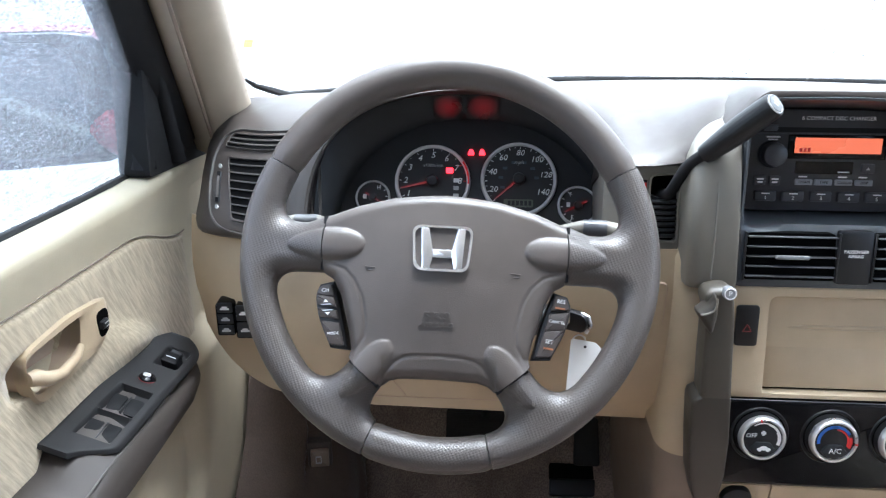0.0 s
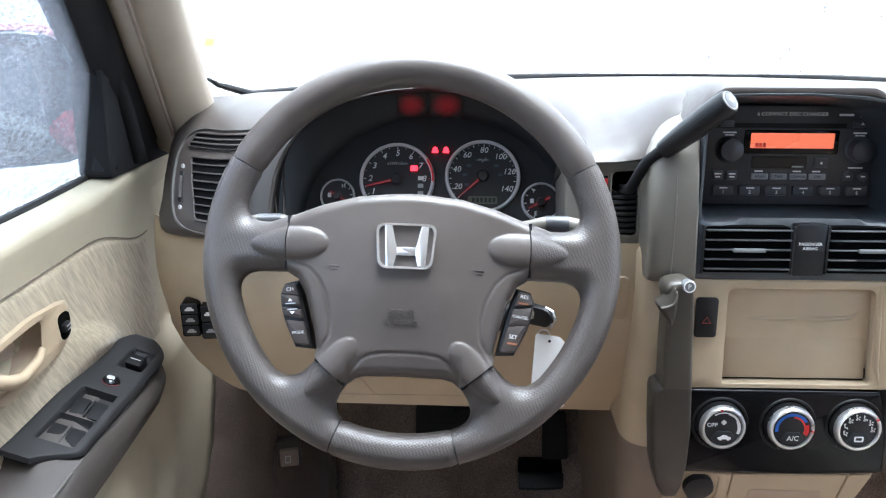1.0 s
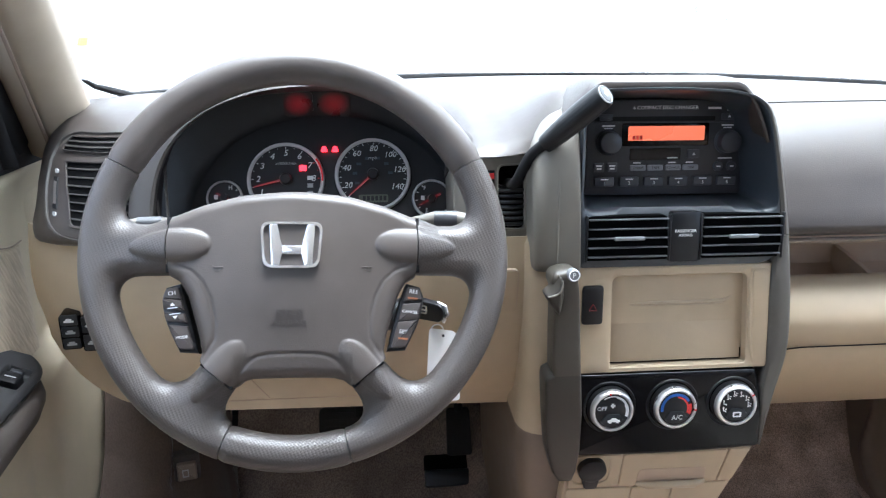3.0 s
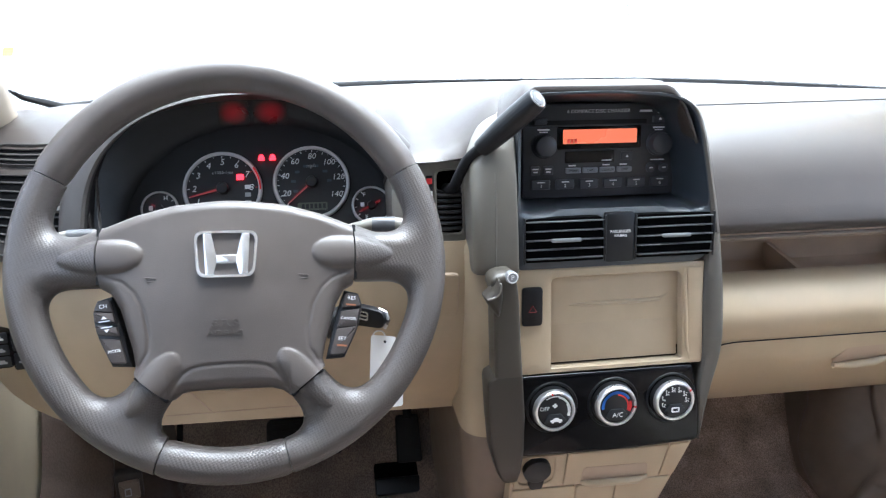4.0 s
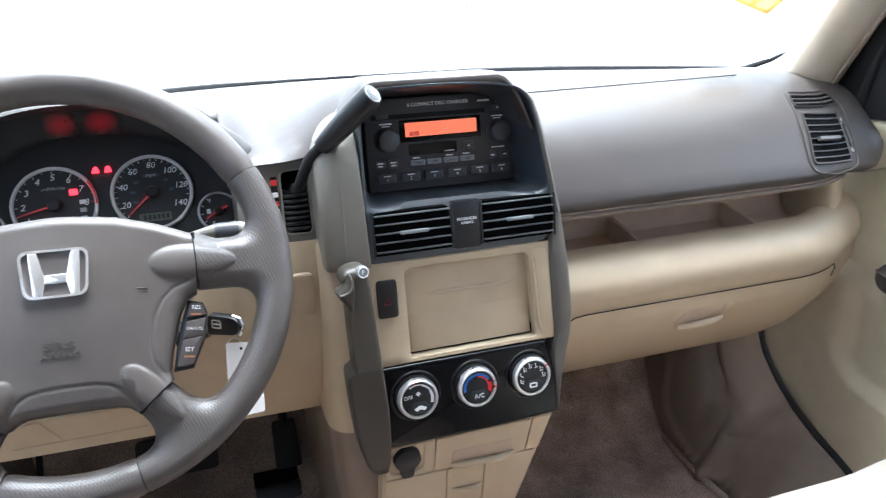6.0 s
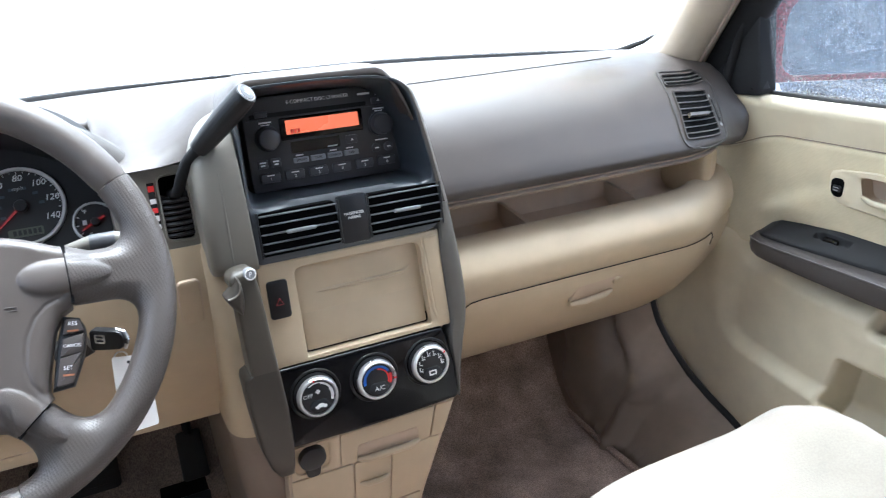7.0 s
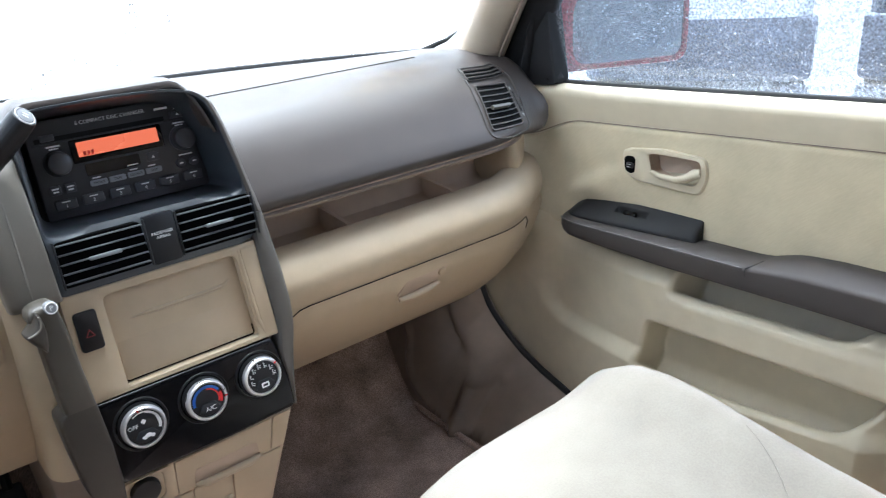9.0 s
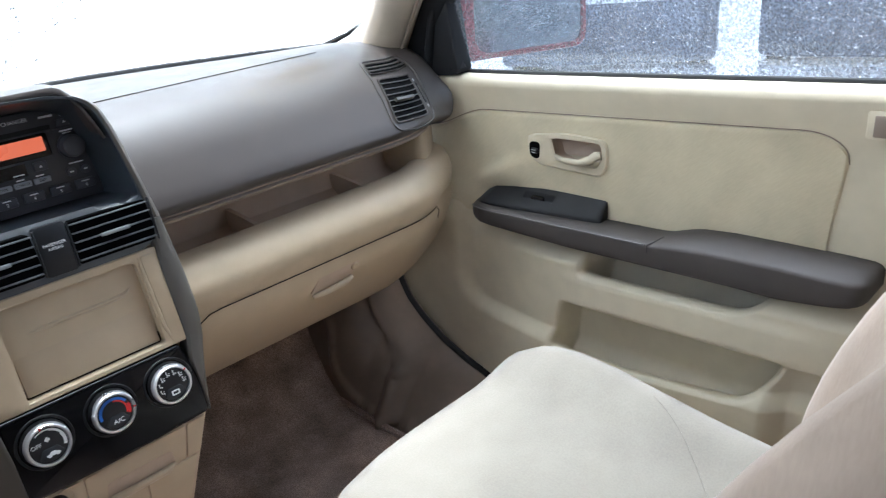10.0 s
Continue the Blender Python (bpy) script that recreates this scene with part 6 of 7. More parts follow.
    # switch pods: crescents that hug the airbag cover, with buttons along them
    inner = [(0.0965, -0.0215), (0.0905, -0.0380), (0.0850, -0.0580), (0.0795, -0.0810)]
    outer = [(0.1085, -0.0250), (0.1115, -0.0360), (0.1070, -0.0560), (0.0955, -0.0800)]
    along = lambda pts, t: curve([(p[0], p[1], 0) for p in pts], 8)[min(24, max(0, round(t * 24)))]
    for s, words in ((-1, ("CH", "+", "-", "MODE")), (1, ("RES", "CANCEL", "SET"))):
        rim = [along(inner, k / 12) for k in range(13)] + [along(outer, 1 - k / 12) for k in range(13)]
        pod = part("switch_pod", prism([(s * p[0], p[1]) for p in rim], -0.006, 0.0150, mt, bevel=0.003), BLACK, w, "black crescent switch pod")
        n = len(words)
        cuts = (0.02, 0.30, 0.48, 0.64, 0.98) if n == 4 else (0.02, 0.36, 0.62, 0.98)
        for k, word in enumerate(words):
            a, b = cuts[k] + 0.008, cuts[k + 1] - 0.008
            q = [along(inner, a).lerp(along(outer, a), 0.16), along(inner, a).lerp(along(outer, a), 0.94), along(inner, b).lerp(along(outer, b), 0.94), along(inner, b).lerp(along(outer, b), 0.16)]
            bt = part("button", prism(rounded([(s * p[0], p[1]) for p in q], [0.003 if k == 0 else 0.001] * 2 + [0.003 if k == n - 1 else 0.001] * 2), 0.013, 0.0172 + (0.0012 if word in "+-" else 0), mt, bevel=0.0012), BUTTON, pod, "brown-black switch button")
            c = sum(q, Vector()) / 4
            tm = mt @ Matrix.Translation((s * c.x, c.y, 0.0174 + (0.0012 if word in "+-" else 0))) @ Matrix.Rotation(radians(7 if s < 0 else -7), 4, "Z")
            if word in "+-":
                e = 1 if word == "+" else -1
                part("arrow_mark", prism([(-0.0022, -0.0012 * e), (0.0022, -0.0012 * e), (0, 0.0016 * e)], -0.0002, 0.0003, tm), WHITE, bt)
                part("button_mark", block(0, -0.0030 * e, 0, 0.009, 0.0009, 0.0004, 0, tm), SILVER, bt)
            else:
                part("button_lettering", lettering(word, 0.0047 if len(word) < 4 else 0.0036, tm @ at(0, 0.002 if s > 0 and k != 1 else 0)), WHITE, bt)
            if s > 0 and k != 1:
                part("button_mark", block(0, -0.0038, 0, 0.0085, 0.0016, 0.0004, 0, tm), ORANGE, bt)
    # column behind the wheel
    colm = thing("steering_column", (-0.365, 0.75, 0.66), "beige and black steering column shroud", "steering column")
    part("shroud", loft([[(x * k, y * k, z) for x, y in rounded([(-0.050, -0.050), (0.050, -0.050), (0.056, 0.036), (-0.056, 0.036)], 0.02)] for z, k in ((-0.030, 0.9), (-0.038, 1.0), (-0.14, 1.05))], m), TAUPE, colm)
    for s in (-1, 1):
        p = [(s * 0.05, 0.026, -0.050), (s * 0.10, 0.037, -0.050), (s * 0.128, 0.041, -0.048), (s * 0.150, 0.040, -0.046), (s * 0.172, 0.036, -0.044)]
        st = part("stalk", tube(p, [0.006, 0.006, 0.0085, 0.009, 0.008], 12, m), TRIM, colm, "pale control stalk behind the wheel")
        part("stalk_cap", tube(p[2:4], [0.0092, 0.0096], 12, m), SLAT, st)


GRIP = material("dimpled_wheel_grip", (0.073, 0.063, 0.057), 0.38, spread=0.06)
n_, l_ = GRIP.node_tree.nodes, GRIP.node_tree.links
co_, vo_, bu_ = n_.new("ShaderNodeTexCoord"), n_.new("ShaderNodeTexVoronoi"), n_.new("ShaderNodeBump")
vo_.inputs["Scale"].default_value, vo_.inputs["Randomness"].default_value = 520, 0.10
bu_.inputs["Strength"].default_value, bu_.inputs["Distance"].default_value = 0.38, 0.0008
mp_ = n_.new("ShaderNodeMapping")
mp_.inputs["Rotation"].default_value = (radians(33), radians(21), radians(45))
l_.new(co_.outputs["Object"], mp_.inputs["Vector"])
l_.new(mp_.outputs[0], vo_.inputs["Vector"])
l_.new(vo_.outputs["Distance"], bu_.inputs["Height"])
l_.new(bu_.outputs[0], n_["Principled BSDF"].inputs["Normal"])
EMBOSS = material("embossed_letters", (0.080, 0.066, 0.059), 0.6, spread=0.03)
BUTTON = material("brown_black_button", (0.045, 0.036, 0.032), 0.5, spread=0.1)
ORANGE = material("orange_print", (0.28, 0.11, 0.05), 0.5, spread=0.05)
steering_wheel()


# ---------- instrument cluster ----------
def instruments():
    c = thing("instrument_cluster", (-0.35, 0.87, 0.70), "black instrument cluster with four ringed dials and red lights", "instrument cluster")
    m = DIALS
    face = []
    for i in range(41):
        th = math.pi * i / 40
        face.append((-0.011 - 0.164 * math.cos(th), -0.067 + 0.189 * max(0, math.sin(th)) ** 0.555))
    part("face", prism(face, -0.012, -0.001, m), FACE, c, "matt black dial face")
    brow = []
    for i in range(41):
        th = math.pi * i / 40
        brow.append([(-0.012 - 0.170 * math.cos(th), -0.070 + 0.176 * math.sin(th) ** 0.72, 0.03), (-0.006 - 0.150 * math.cos(th), -0.075 + 0.150 * math.sin(th) ** 0.8, 0.012), (-0.004 - 0.146 * math.cos(th), -0.075 + 0.143 * math.sin(th) ** 0.8, 0.0)])
    part("mask", sheet(brow), CHARCOAL, c, "charcoal rim inside the shroud", m=m, angle=50)

    def dial(x, y, r, a0, a1, ticks, numbers, needle, size, red=None):
        d = part("dial", disc(0, 0, r * 0.98, -0.002, 0.0012, 40), FACE, c, "black dial with a pale ring", m=m @ at(x, y))
        ring = lathe([(r * 0.925, 0.001), (r * 0.925, 0.0030), (r * 0.955, 0.0044), (r * 1.0, 0.0044), (r * 1.03, 0.0005)], 56, m @ at(x, y))
        part("ring", ring, RING, d)
        for k in range(ticks + 1):
            a = radians(a0 + (a1 - a0) * k / ticks)
            big = k % 2 == 0
            ln = r * (0.06 if big else 0.035)
            part("tick", block(r * 0.90 - ln / 2, 0, 0.0015, ln, r * 0.016 if big else r * 0.010, 0.0004, 0, m @ at(x, y) @ Matrix.Rotation(a, 4, "Z")), WHITE if not (red and k >= red) else RED, d)
        for text, a in numbers:
            a = radians(a)
            part("numeral", lettering(text, size, m @ at(x + r * 0.73 * math.cos(a), y + r * 0.73 * math.sin(a), 0.0016), slant=0.2), WHITE, d)
        a = radians(needle)
        nm = m @ at(x, y) @ Matrix.Rotation(a, 4, "Z")
        part("needle", prism([(-r * 0.15, -r * 0.03), (r * 0.86, -r * 0.012), (r * 0.86, r * 0.012), (-r * 0.15, r * 0.03)], 0.004, 0.0055, nm), NEEDLE, d, "red needle")
        part("needle_cap", lathe([(0, 0.0085), (r * 0.13, 0.0080), (r * 0.16, 0.0065), (r * 0.16, 0.002)], 24, m @ at(x, y)), BLACK, d)
        return d
    t0, t1 = 237.5, 1.5
    dt = dial(-0.047, -0.004, 0.0405, t0, t1, 16, [(str(k), t0 + (t1 - t0) * k / 8) for k in range(1, 9)], 194, 0.0095, 14)
    part("dial_lettering", lettering("x1000r/min", 0.0048, m @ at(-0.047, 0.014, 0.0016), slant=0.2), GREYPRINT, dt)
    part("red_zone", lathe([(0.0385, 0.0049), (0.0405, 0.0052)], 14, m @ at(-0.047, -0.004), (-4, 34)), RED, dt)
    for k in range(3):
        part("selector_mark", block(-0.021, 0.006 - 0.0085 - 0.0085 * k, 0.0016, 0.006, 0.0045, 0.0004, 0, m), GREYPRINT if k else WHITE, dt)
    s0, s1 = 241.5, -28
    ds = dial(0.047, 0.0, 0.0405, s0, s1, 28, [(str(k), s0 + (s1 - s0) * k / 140) for k in range(20, 160, 20)], 222, 0.0092)
    part("dial_lettering", lettering("mph", 0.0058, m @ at(0.047, 0.019, 0.0016), slant=0.2), GREYPRINT, ds)
    for k in range(7):
        a = radians(s0 + (s1 - s0) * (k + 1) / 8)
        part("inner_numeral", block(0.047 + 0.0195 * math.cos(a), 0.0195 * math.sin(a), 0.0014, 0.005, 0.0028, 0.0003, 0, m), INNER, ds)
    part("odometer", prism(rounded(rect(0.047, -0.0265, 0.032, 0.0085), 0.002), 0.0, 0.0018, m), ODO, ds, "grey-green odometer window")
    part("odometer_digits", merge(*[block(0.037 + 0.0045 * k, -0.0265, 0.0019, 0.003, 0.0052, 0.0003, 0, m) for k in range(6)]), FACE, ds)
    for x, y, r, need, marks in ((-0.112, -0.023, 0.0185, 330, (("H", 60), ("C", -40))), (0.111, -0.028, 0.0210, 208, (("F", 122), ("E", 245)))):
        d = part("small_dial", disc(0, 0, r, -0.002, 0.0012, 32), FACE, c, "small black dial with a pale ring", m=m @ at(x, y))
        part("ring", lathe([(r * 0.92, 0.001), (r * 0.92, 0.0032), (r * 0.96, 0.0042), (r * 1.0, 0.0040), (r * 1.05, 0.0005)], 40, m @ at(x, y)), RING, d)
        part("needle", prism([(-r * 0.5, -r * 0.05), (r * 0.75, -r * 0.025), (r * 0.75, r * 0.025), (-r * 0.5, r * 0.05)], 0.003, 0.0042, m @ at(x, y, 0, need)), NEEDLE, d)
        part("needle_cap", lathe([(0, 0.0062), (r * 0.2, 0.0058), (r * 0.24, 0.002)], 20, m @ at(x, y)), BLACK, d)
        for text, a in marks:
            part("numeral", lettering(text, 0.0062, m @ at(x + r * 0.68 * math.cos(radians(a)), y + r * 0.68 * math.sin(radians(a)), 0.0016)), WHITE, d)
        part("gauge_mark", block(x - r * 0.48, y + r * 0.05, 0.0015, 0.004, 0.005, 0.0003, 0.0, m), WHITE, d)
        for k in range(5):
            a = radians(125 + 120 * k / 4) if x > 0 else radians(60 - 110 * k / 4)
            part("tick", block(r * 0.82, 0, 0.0015, r * 0.12, r * 0.04, 0.0004, 0, m @ at(x, y) @ Matrix.Rotation(a, 4, "Z")), WHITE, d)
    # lit warning lights
    for x, y in ((-0.0055, 0.030), (0.0065, 0.030)):
        part("warning_light", merge(disc(0, 0.0006, 0.0026, 0, 0.001, 12), block(0, -0.002, 0.0005, 0.0066, 0.0028, 0.001)), TELL, c, "lit red warning light", m=m @ at(x, y, 0.0005))
    part("warning_light", prism(rounded(rect(0, 0, 0.0078, 0.0060), 0.001), 0, 0.001), TELL, c, "lit red warning light", m=m @ at(-0.0285, 0.0085, 0.0016))
    # red reflection under the hood, added as two glowing panels
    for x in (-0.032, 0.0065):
        part("red_reflection_panel", prism(rounded(rect(0, 0, 0.032 if x < -0.02 else 0.036, 0.027), 0.006), 0, 0.001), RED_REFLECTION, c, "dim red reflection under the hood, built as a glowing panel", m=m @ at(x, 0.0765, 0.0150) @ Matrix.Rotation(radians(30), 4, "X"))


FACE = material("dial_black", (0.013, 0.013, 0.014), 0.6, spread=0.1)
RING = material("pale_dial_ring", (0.56, 0.56, 0.56), 0.35, metal=0.4, spread=0.04)
INNER = material("dim_blue_grey_print", (0.04, 0.055, 0.07), 0.6, spread=0.05)
ODO = material("odometer_grey_green", (0.08, 0.09, 0.065), 0.3, spread=0.05)
instruments()


# ---------- radio ----------
def radio():
    r = thing("car_radio", (0, 0.81, 0.75), "black car radio with lit orange display", "radio")
    m = RADIO
    part("faceplate", prism(rounded(rect(-0.001, -0.006, 0.168, 0.098), 0.004), -0.04, 0.0, m, bevel=0.002), RADIO_FACE, r)
    part("disc_slot", prism(rounded(rect(-0.014, 0.0235, 0.128, 0.0045), 0.001), -0.002, 0.0006, m), BLACK_MATT, r)
    part("slot_lip", block(-0.002, 0.0195, 0.0006, 0.160, 0.0012, 0.0016, 0.0004, m, seg=1), RADIO_KEY, r)
    part("title_lettering", lettering("6 COMPACT DISC CHANGER", 0.0053, m @ at(-0.003, 0.0345, 0.0003)), WHITE, r, "white compact disc changer print")
    part("print_bar", block(0.049, 0.0340, 0.0002, 0.014, 0.0022, 0.0003, 0, m), WHITE, r)
    part("disc_mark", frame_ring(rect(0.067, 0.0342, 0.0085, 0.006), rect(0.067, 0.0342, 0.006, 0.0036), 0, 0.0003, m), WHITE, r)
    fr = part("display_frame", prism(rounded(rect(-0.002, 0.0075, 0.092, 0.0235), 0.002), -0.001, 0.0016, m, bevel=0.0008), GLOSS, r)
    lc = part("display", prism(rounded(rect(-0.0015, 0.0088, 0.081, 0.0148), 0.001), 0.0, 0.0020, m), LCD, fr, "lit orange display")
    part("display_digits", merge(*[block(-0.036 + 0.0038 * k, 0.0045, 0.0021, 0.0026, 0.0042, 0.0002, 0, m) for k in range(3)]), RED, lc)
    for x in (-0.0625, 0.0640):
        k = part("knob", lathe([(0, 0.0132), (0.0095, 0.013), (0.0108, 0.0120), (0.0116, 0.008), (0.0120, 0.003), (0.0135, 0.0015), (0.0135, 0)], 36, m @ at(x, 0.0)), RADIO_KEY, r, "round black radio knob")
        part("knob_print", block(x, 0.0165, 0.0003, 0.013, 0.0016, 0.0003, 0, m), WHITE, r)
        part("knob_print", block(x, 0.0195 - 0.0055, 0.0003, 0.009, 0.0012, 0.0003, 0, m), WHITE, r)
    part("load_button", prism(rounded(rect(-0.066, 0.0252, 0.013, 0.0062), 0.001), 0, 0.0025, m, bevel=0.0008), RADIO_KEY, r)
    part("eject_button", prism(rounded(rect(0.064, 0.0252, 0.015, 0.0068), 0.001), 0, 0.0028, m, bevel=0.0008), RADIO_KEY, r)
    part("eject_mark", prism([(0.0625, 0.0245), (0.0660, 0.0245), (0.0642, 0.0272)], 0.0028, 0.0031, m), WHITE, r)
    part("tape_door", prism(rounded(rect(-0.012, -0.0125, 0.054, 0.0120), 0.001), -0.001, 0.0010, m), GLOSS, r, "gloss black tape slot")
    part("tape_print", block(0.0065, -0.0165, 0.0011, 0.011, 0.0012, 0.0003, 0, m), WHITE, r)
    part("tape_eject", prism(rounded(rect(0.0285, -0.0125, 0.0125, 0.0090), 0.0012), 0, 0.0028, m, bevel=0.0008), RADIO_KEY, r)
    part("tape_eject_mark", prism([(0.0268, -0.0138), (0.0302, -0.0138), (0.0285, -0.0112)], 0.0028, 0.0031, m), WHITE, r)
    for i, (x, wd) in enumerate(((-0.030, 0.0165), (-0.0115, 0.0165), (0.0075, 0.0165), (0.0265, 0.0165))):
        b = part("source_button", prism(rounded(rect(x, -0.0265, wd, 0.0058), 0.0012), 0, 0.0024, m, bevel=0.0008), GREYBUTTON, r, "grey source button")
        part("button_print", lettering(("FM/AM", "TAPE", "CD/AUX", "DISP")[i], 0.0036, m @ at(x, -0.0265, 0.0025)), FACE, b)
        if i != 1:
            part("button_caption", block(x - 0.001, -0.0214, 0.0003, 0.008, 0.0014, 0.0003, 0, m), WHITE, r)
    for i in range(6):
        x = -0.0655 + 0.0263 * i
        b = part("preset_button", prism(rounded(rect(x, -0.0405, 0.0205, 0.0100), 0.002), 0, 0.0035, m, bevel=0.0014), RADIO_KEY, r, "numbered preset button")
        part("preset_numeral", lettering(str(i + 1), 0.0050, m @ at(x, -0.0420, 0.0037)), WHITE, b)
        part("preset_print", block(x, -0.0378, 0.0036, 0.008, 0.0012, 0.0003, 0, m), WHITE, b)
    for x in (-0.0715, -0.0575):
        b = part("small_button", prism(rounded(rect(x, -0.0255, 0.0105, 0.0092), 0.0015), 0, 0.0022, m, bevel=0.0008), RADIO_KEY, r)
        part("button_print", merge(block(x, -0.0240, 0.0023, 0.0065, 0.0014, 0.0003, 0, m), block(x, -0.0270, 0.0023, 0.0050, 0.0014, 0.0003, 0, m)), WHITE, b)
    for x in (0.0560, 0.0705):
        b = part("round_button", lathe([(0, 0.0028), (0.0042, 0.0028), (0.0052, 0.0018), (0.0052, 0)], 24, m @ at(x, -0.0258)), RADIO_KEY, r)
        part("button_print", block(x, -0.0258, 0.0029, 0.0040, 0.0014, 0.0003, 0, m), WHITE, b)
    part("seek_print", block(0.0635, -0.0175, 0.0003, 0.015, 0.0013, 0.0003, 0, m), WHITE, r)


GREYBUTTON = material("pale_grey_button", (0.26, 0.27, 0.29), 0.4, spread=0.05)
radio()


# ---------- climate controls ----------
def climate():
    c = thing("climate_panel", (0, 0.71, 0.50), "gloss black climate panel with three silver-ringed knobs", "climate controls")
    m = STACK
    part("panel", prism(rounded([(-0.107, -0.1475), (0.0, -0.1505), (0.0985, -0.1470), (0.0970, -0.105), (0.0925, -0.080), (0.0865, -0.0590), (-0.104, -0.0585)], [0.006, 0.05, 0.008, 0.01, 0.01, 0.003, 0.003], 6), -0.02, 0.0065, m, bevel=0.005, seg=4), GLOSS, c)
    for i, x in enumerate((-0.0682, -0.0018, 0.0625)):
        km = m @ at(x, -0.0940, 0.0) @ Matrix.Diagonal((0.955, 0.955, 1, 1))
        part("knob_well", lathe([(0.0255, 0.005), (0.0265, 0.0075), (0.0285, 0.0080), (0.0300, 0.005)], 48, km), BLACK, c)
        k = part("knob", lathe([(0, 0.0175), (0.0180, 0.0175), (0.0195, 0.0165)], 48, km), BLACK, c, "black climate knob with silver ring")
        part("knob_skirt", lathe([(0.0233, 0.013), (0.0240, 0.010), (0.0248, 0.004)], 48, km), BLACK, k)
        part("silver_ring", lathe([(0.0188, 0.0172), (0.0196, 0.0190), (0.0212, 0.0192), (0.0226, 0.0178), (0.0232, 0.0150), (0.0234, 0.012)], 56, km), SILVER, k, "satin silver ring")
        f = lambda a0, a1, r0, r1, mat, nm: part(nm, lathe([(r0, 0.0178), (r1, 0.0178)], 24, km, (a0, a1)), mat, k)
        part("push_button", prism(rounded([(-0.0085, -0.0160), (0.0085, -0.0160), (0.0125, -0.0105), (0.0070, -0.0028), (-0.0070, -0.0028), (-0.0125, -0.0105)], 0.0015), 0.016, 0.0192, km, bevel=0.0008), CHARCOAL, k, "charcoal push button")
        tick = radians((100, -5, 35)[i])
        part("pointer", block(0, 0, 0, 0.0030, 0.0014, 0.0008, 0, km @ Matrix.Translation((0.0205 * math.cos(tick), 0.0205 * math.sin(tick), 0.0192)) @ Matrix.Rotation(tick, 4, "Z")), RED, k)
        if i == 0:
            f(-22, 30, 0.0142, 0.0176, WHITE, "fan_scale")
            f(30, 75, 0.0152, 0.0176, WHITE, "fan_scale")
            f(75, 125, 0.0162, 0.0176, WHITE, "fan_scale")
            part("knob_lettering", lettering("OFF", 0.0062, km @ at(-0.0115, 0.0035, 0.0178)), WHITE, k)
            part("fan_mark", merge(block(0, 0.0065, 0.0178, 0.005, 0.0022, 0.0003, 0, km), block(0, 0.0065, 0.0178, 0.0022, 0.005, 0.0003, 0, km)), WHITE, k)
            part("car_mark", merge(prism(rounded([(-0.0055, -0.0112), (0.0080, -0.0112), (0.0075, -0.0090), (0.0050, -0.0084), (0.0030, -0.0068), (-0.0010, -0.0068), (-0.0030, -0.0086), (-0.0058, -0.0092)], 0.0006), 0.0190, 0.0195, km), prism(rounded(rect(-0.0028, -0.0115, 0.003, 0.002), 0.0008), 0.0190, 0.0195, km), prism(rounded(rect(0.0052, -0.0115, 0.003, 0.002), 0.0008), 0.0190, 0.0195, km)), WHITE, k)
        elif i == 1:
            f(82, 190, 0.0140, 0.0172, BLUE, "cold_scale")
            f(-22, 86, 0.0120, 0.0138, RED, "hot_scale")
            f(-25, 18, 0.0140, 0.0172, RED, "hot_scale_end")
            f(30, 180, 0.0142, 0.0170, BLUE, "scale_band")
            part("button_lettering", lettering("A/C", 0.0074, km @ at(0.0008, -0.0095, 0.0194)), WHITE, k)
        else:
            for q in range(7):
                a = radians(196 - 32 * q)
                fm = km @ at(0.0140 * math.cos(a), 0.0140 * math.sin(a), 0.0178)
                seat = [tube([(-0.0016, 0.0014, 0), (-0.0010, -0.0012, 0), (0.0014, -0.0014, 0), (0.0016, -0.0026, 0)], 0.0006, 6, fm)]
                if q % 3 != 1:
                    seat.append(tube([(0.0004, 0.0006, 0), (0.0024, 0.0008, 0)], 0.0005, 6, fm))
                if q > 1:
                    seat.append(tube([(-0.0022, -0.0022, 0), (-0.0002, -0.0026, 0)], 0.0005, 6, fm))
                seat.append(prism(rounded(rect(-0.0014, 0.0024, 0.0016, 0.0016), 0.0006), -0.0002, 0.0003, fm))
                part("airflow_mark", merge(*seat), WHITE, k)
            part("demist_mark", frame_ring(rounded(rect(0, -0.0092, 0.0095, 0.0060), 0.0015), rounded(rect(0, -0.0092, 0.0060, 0.0030), 0.0008), 0.0190, 0.0195, km), WHITE, k)


climate()


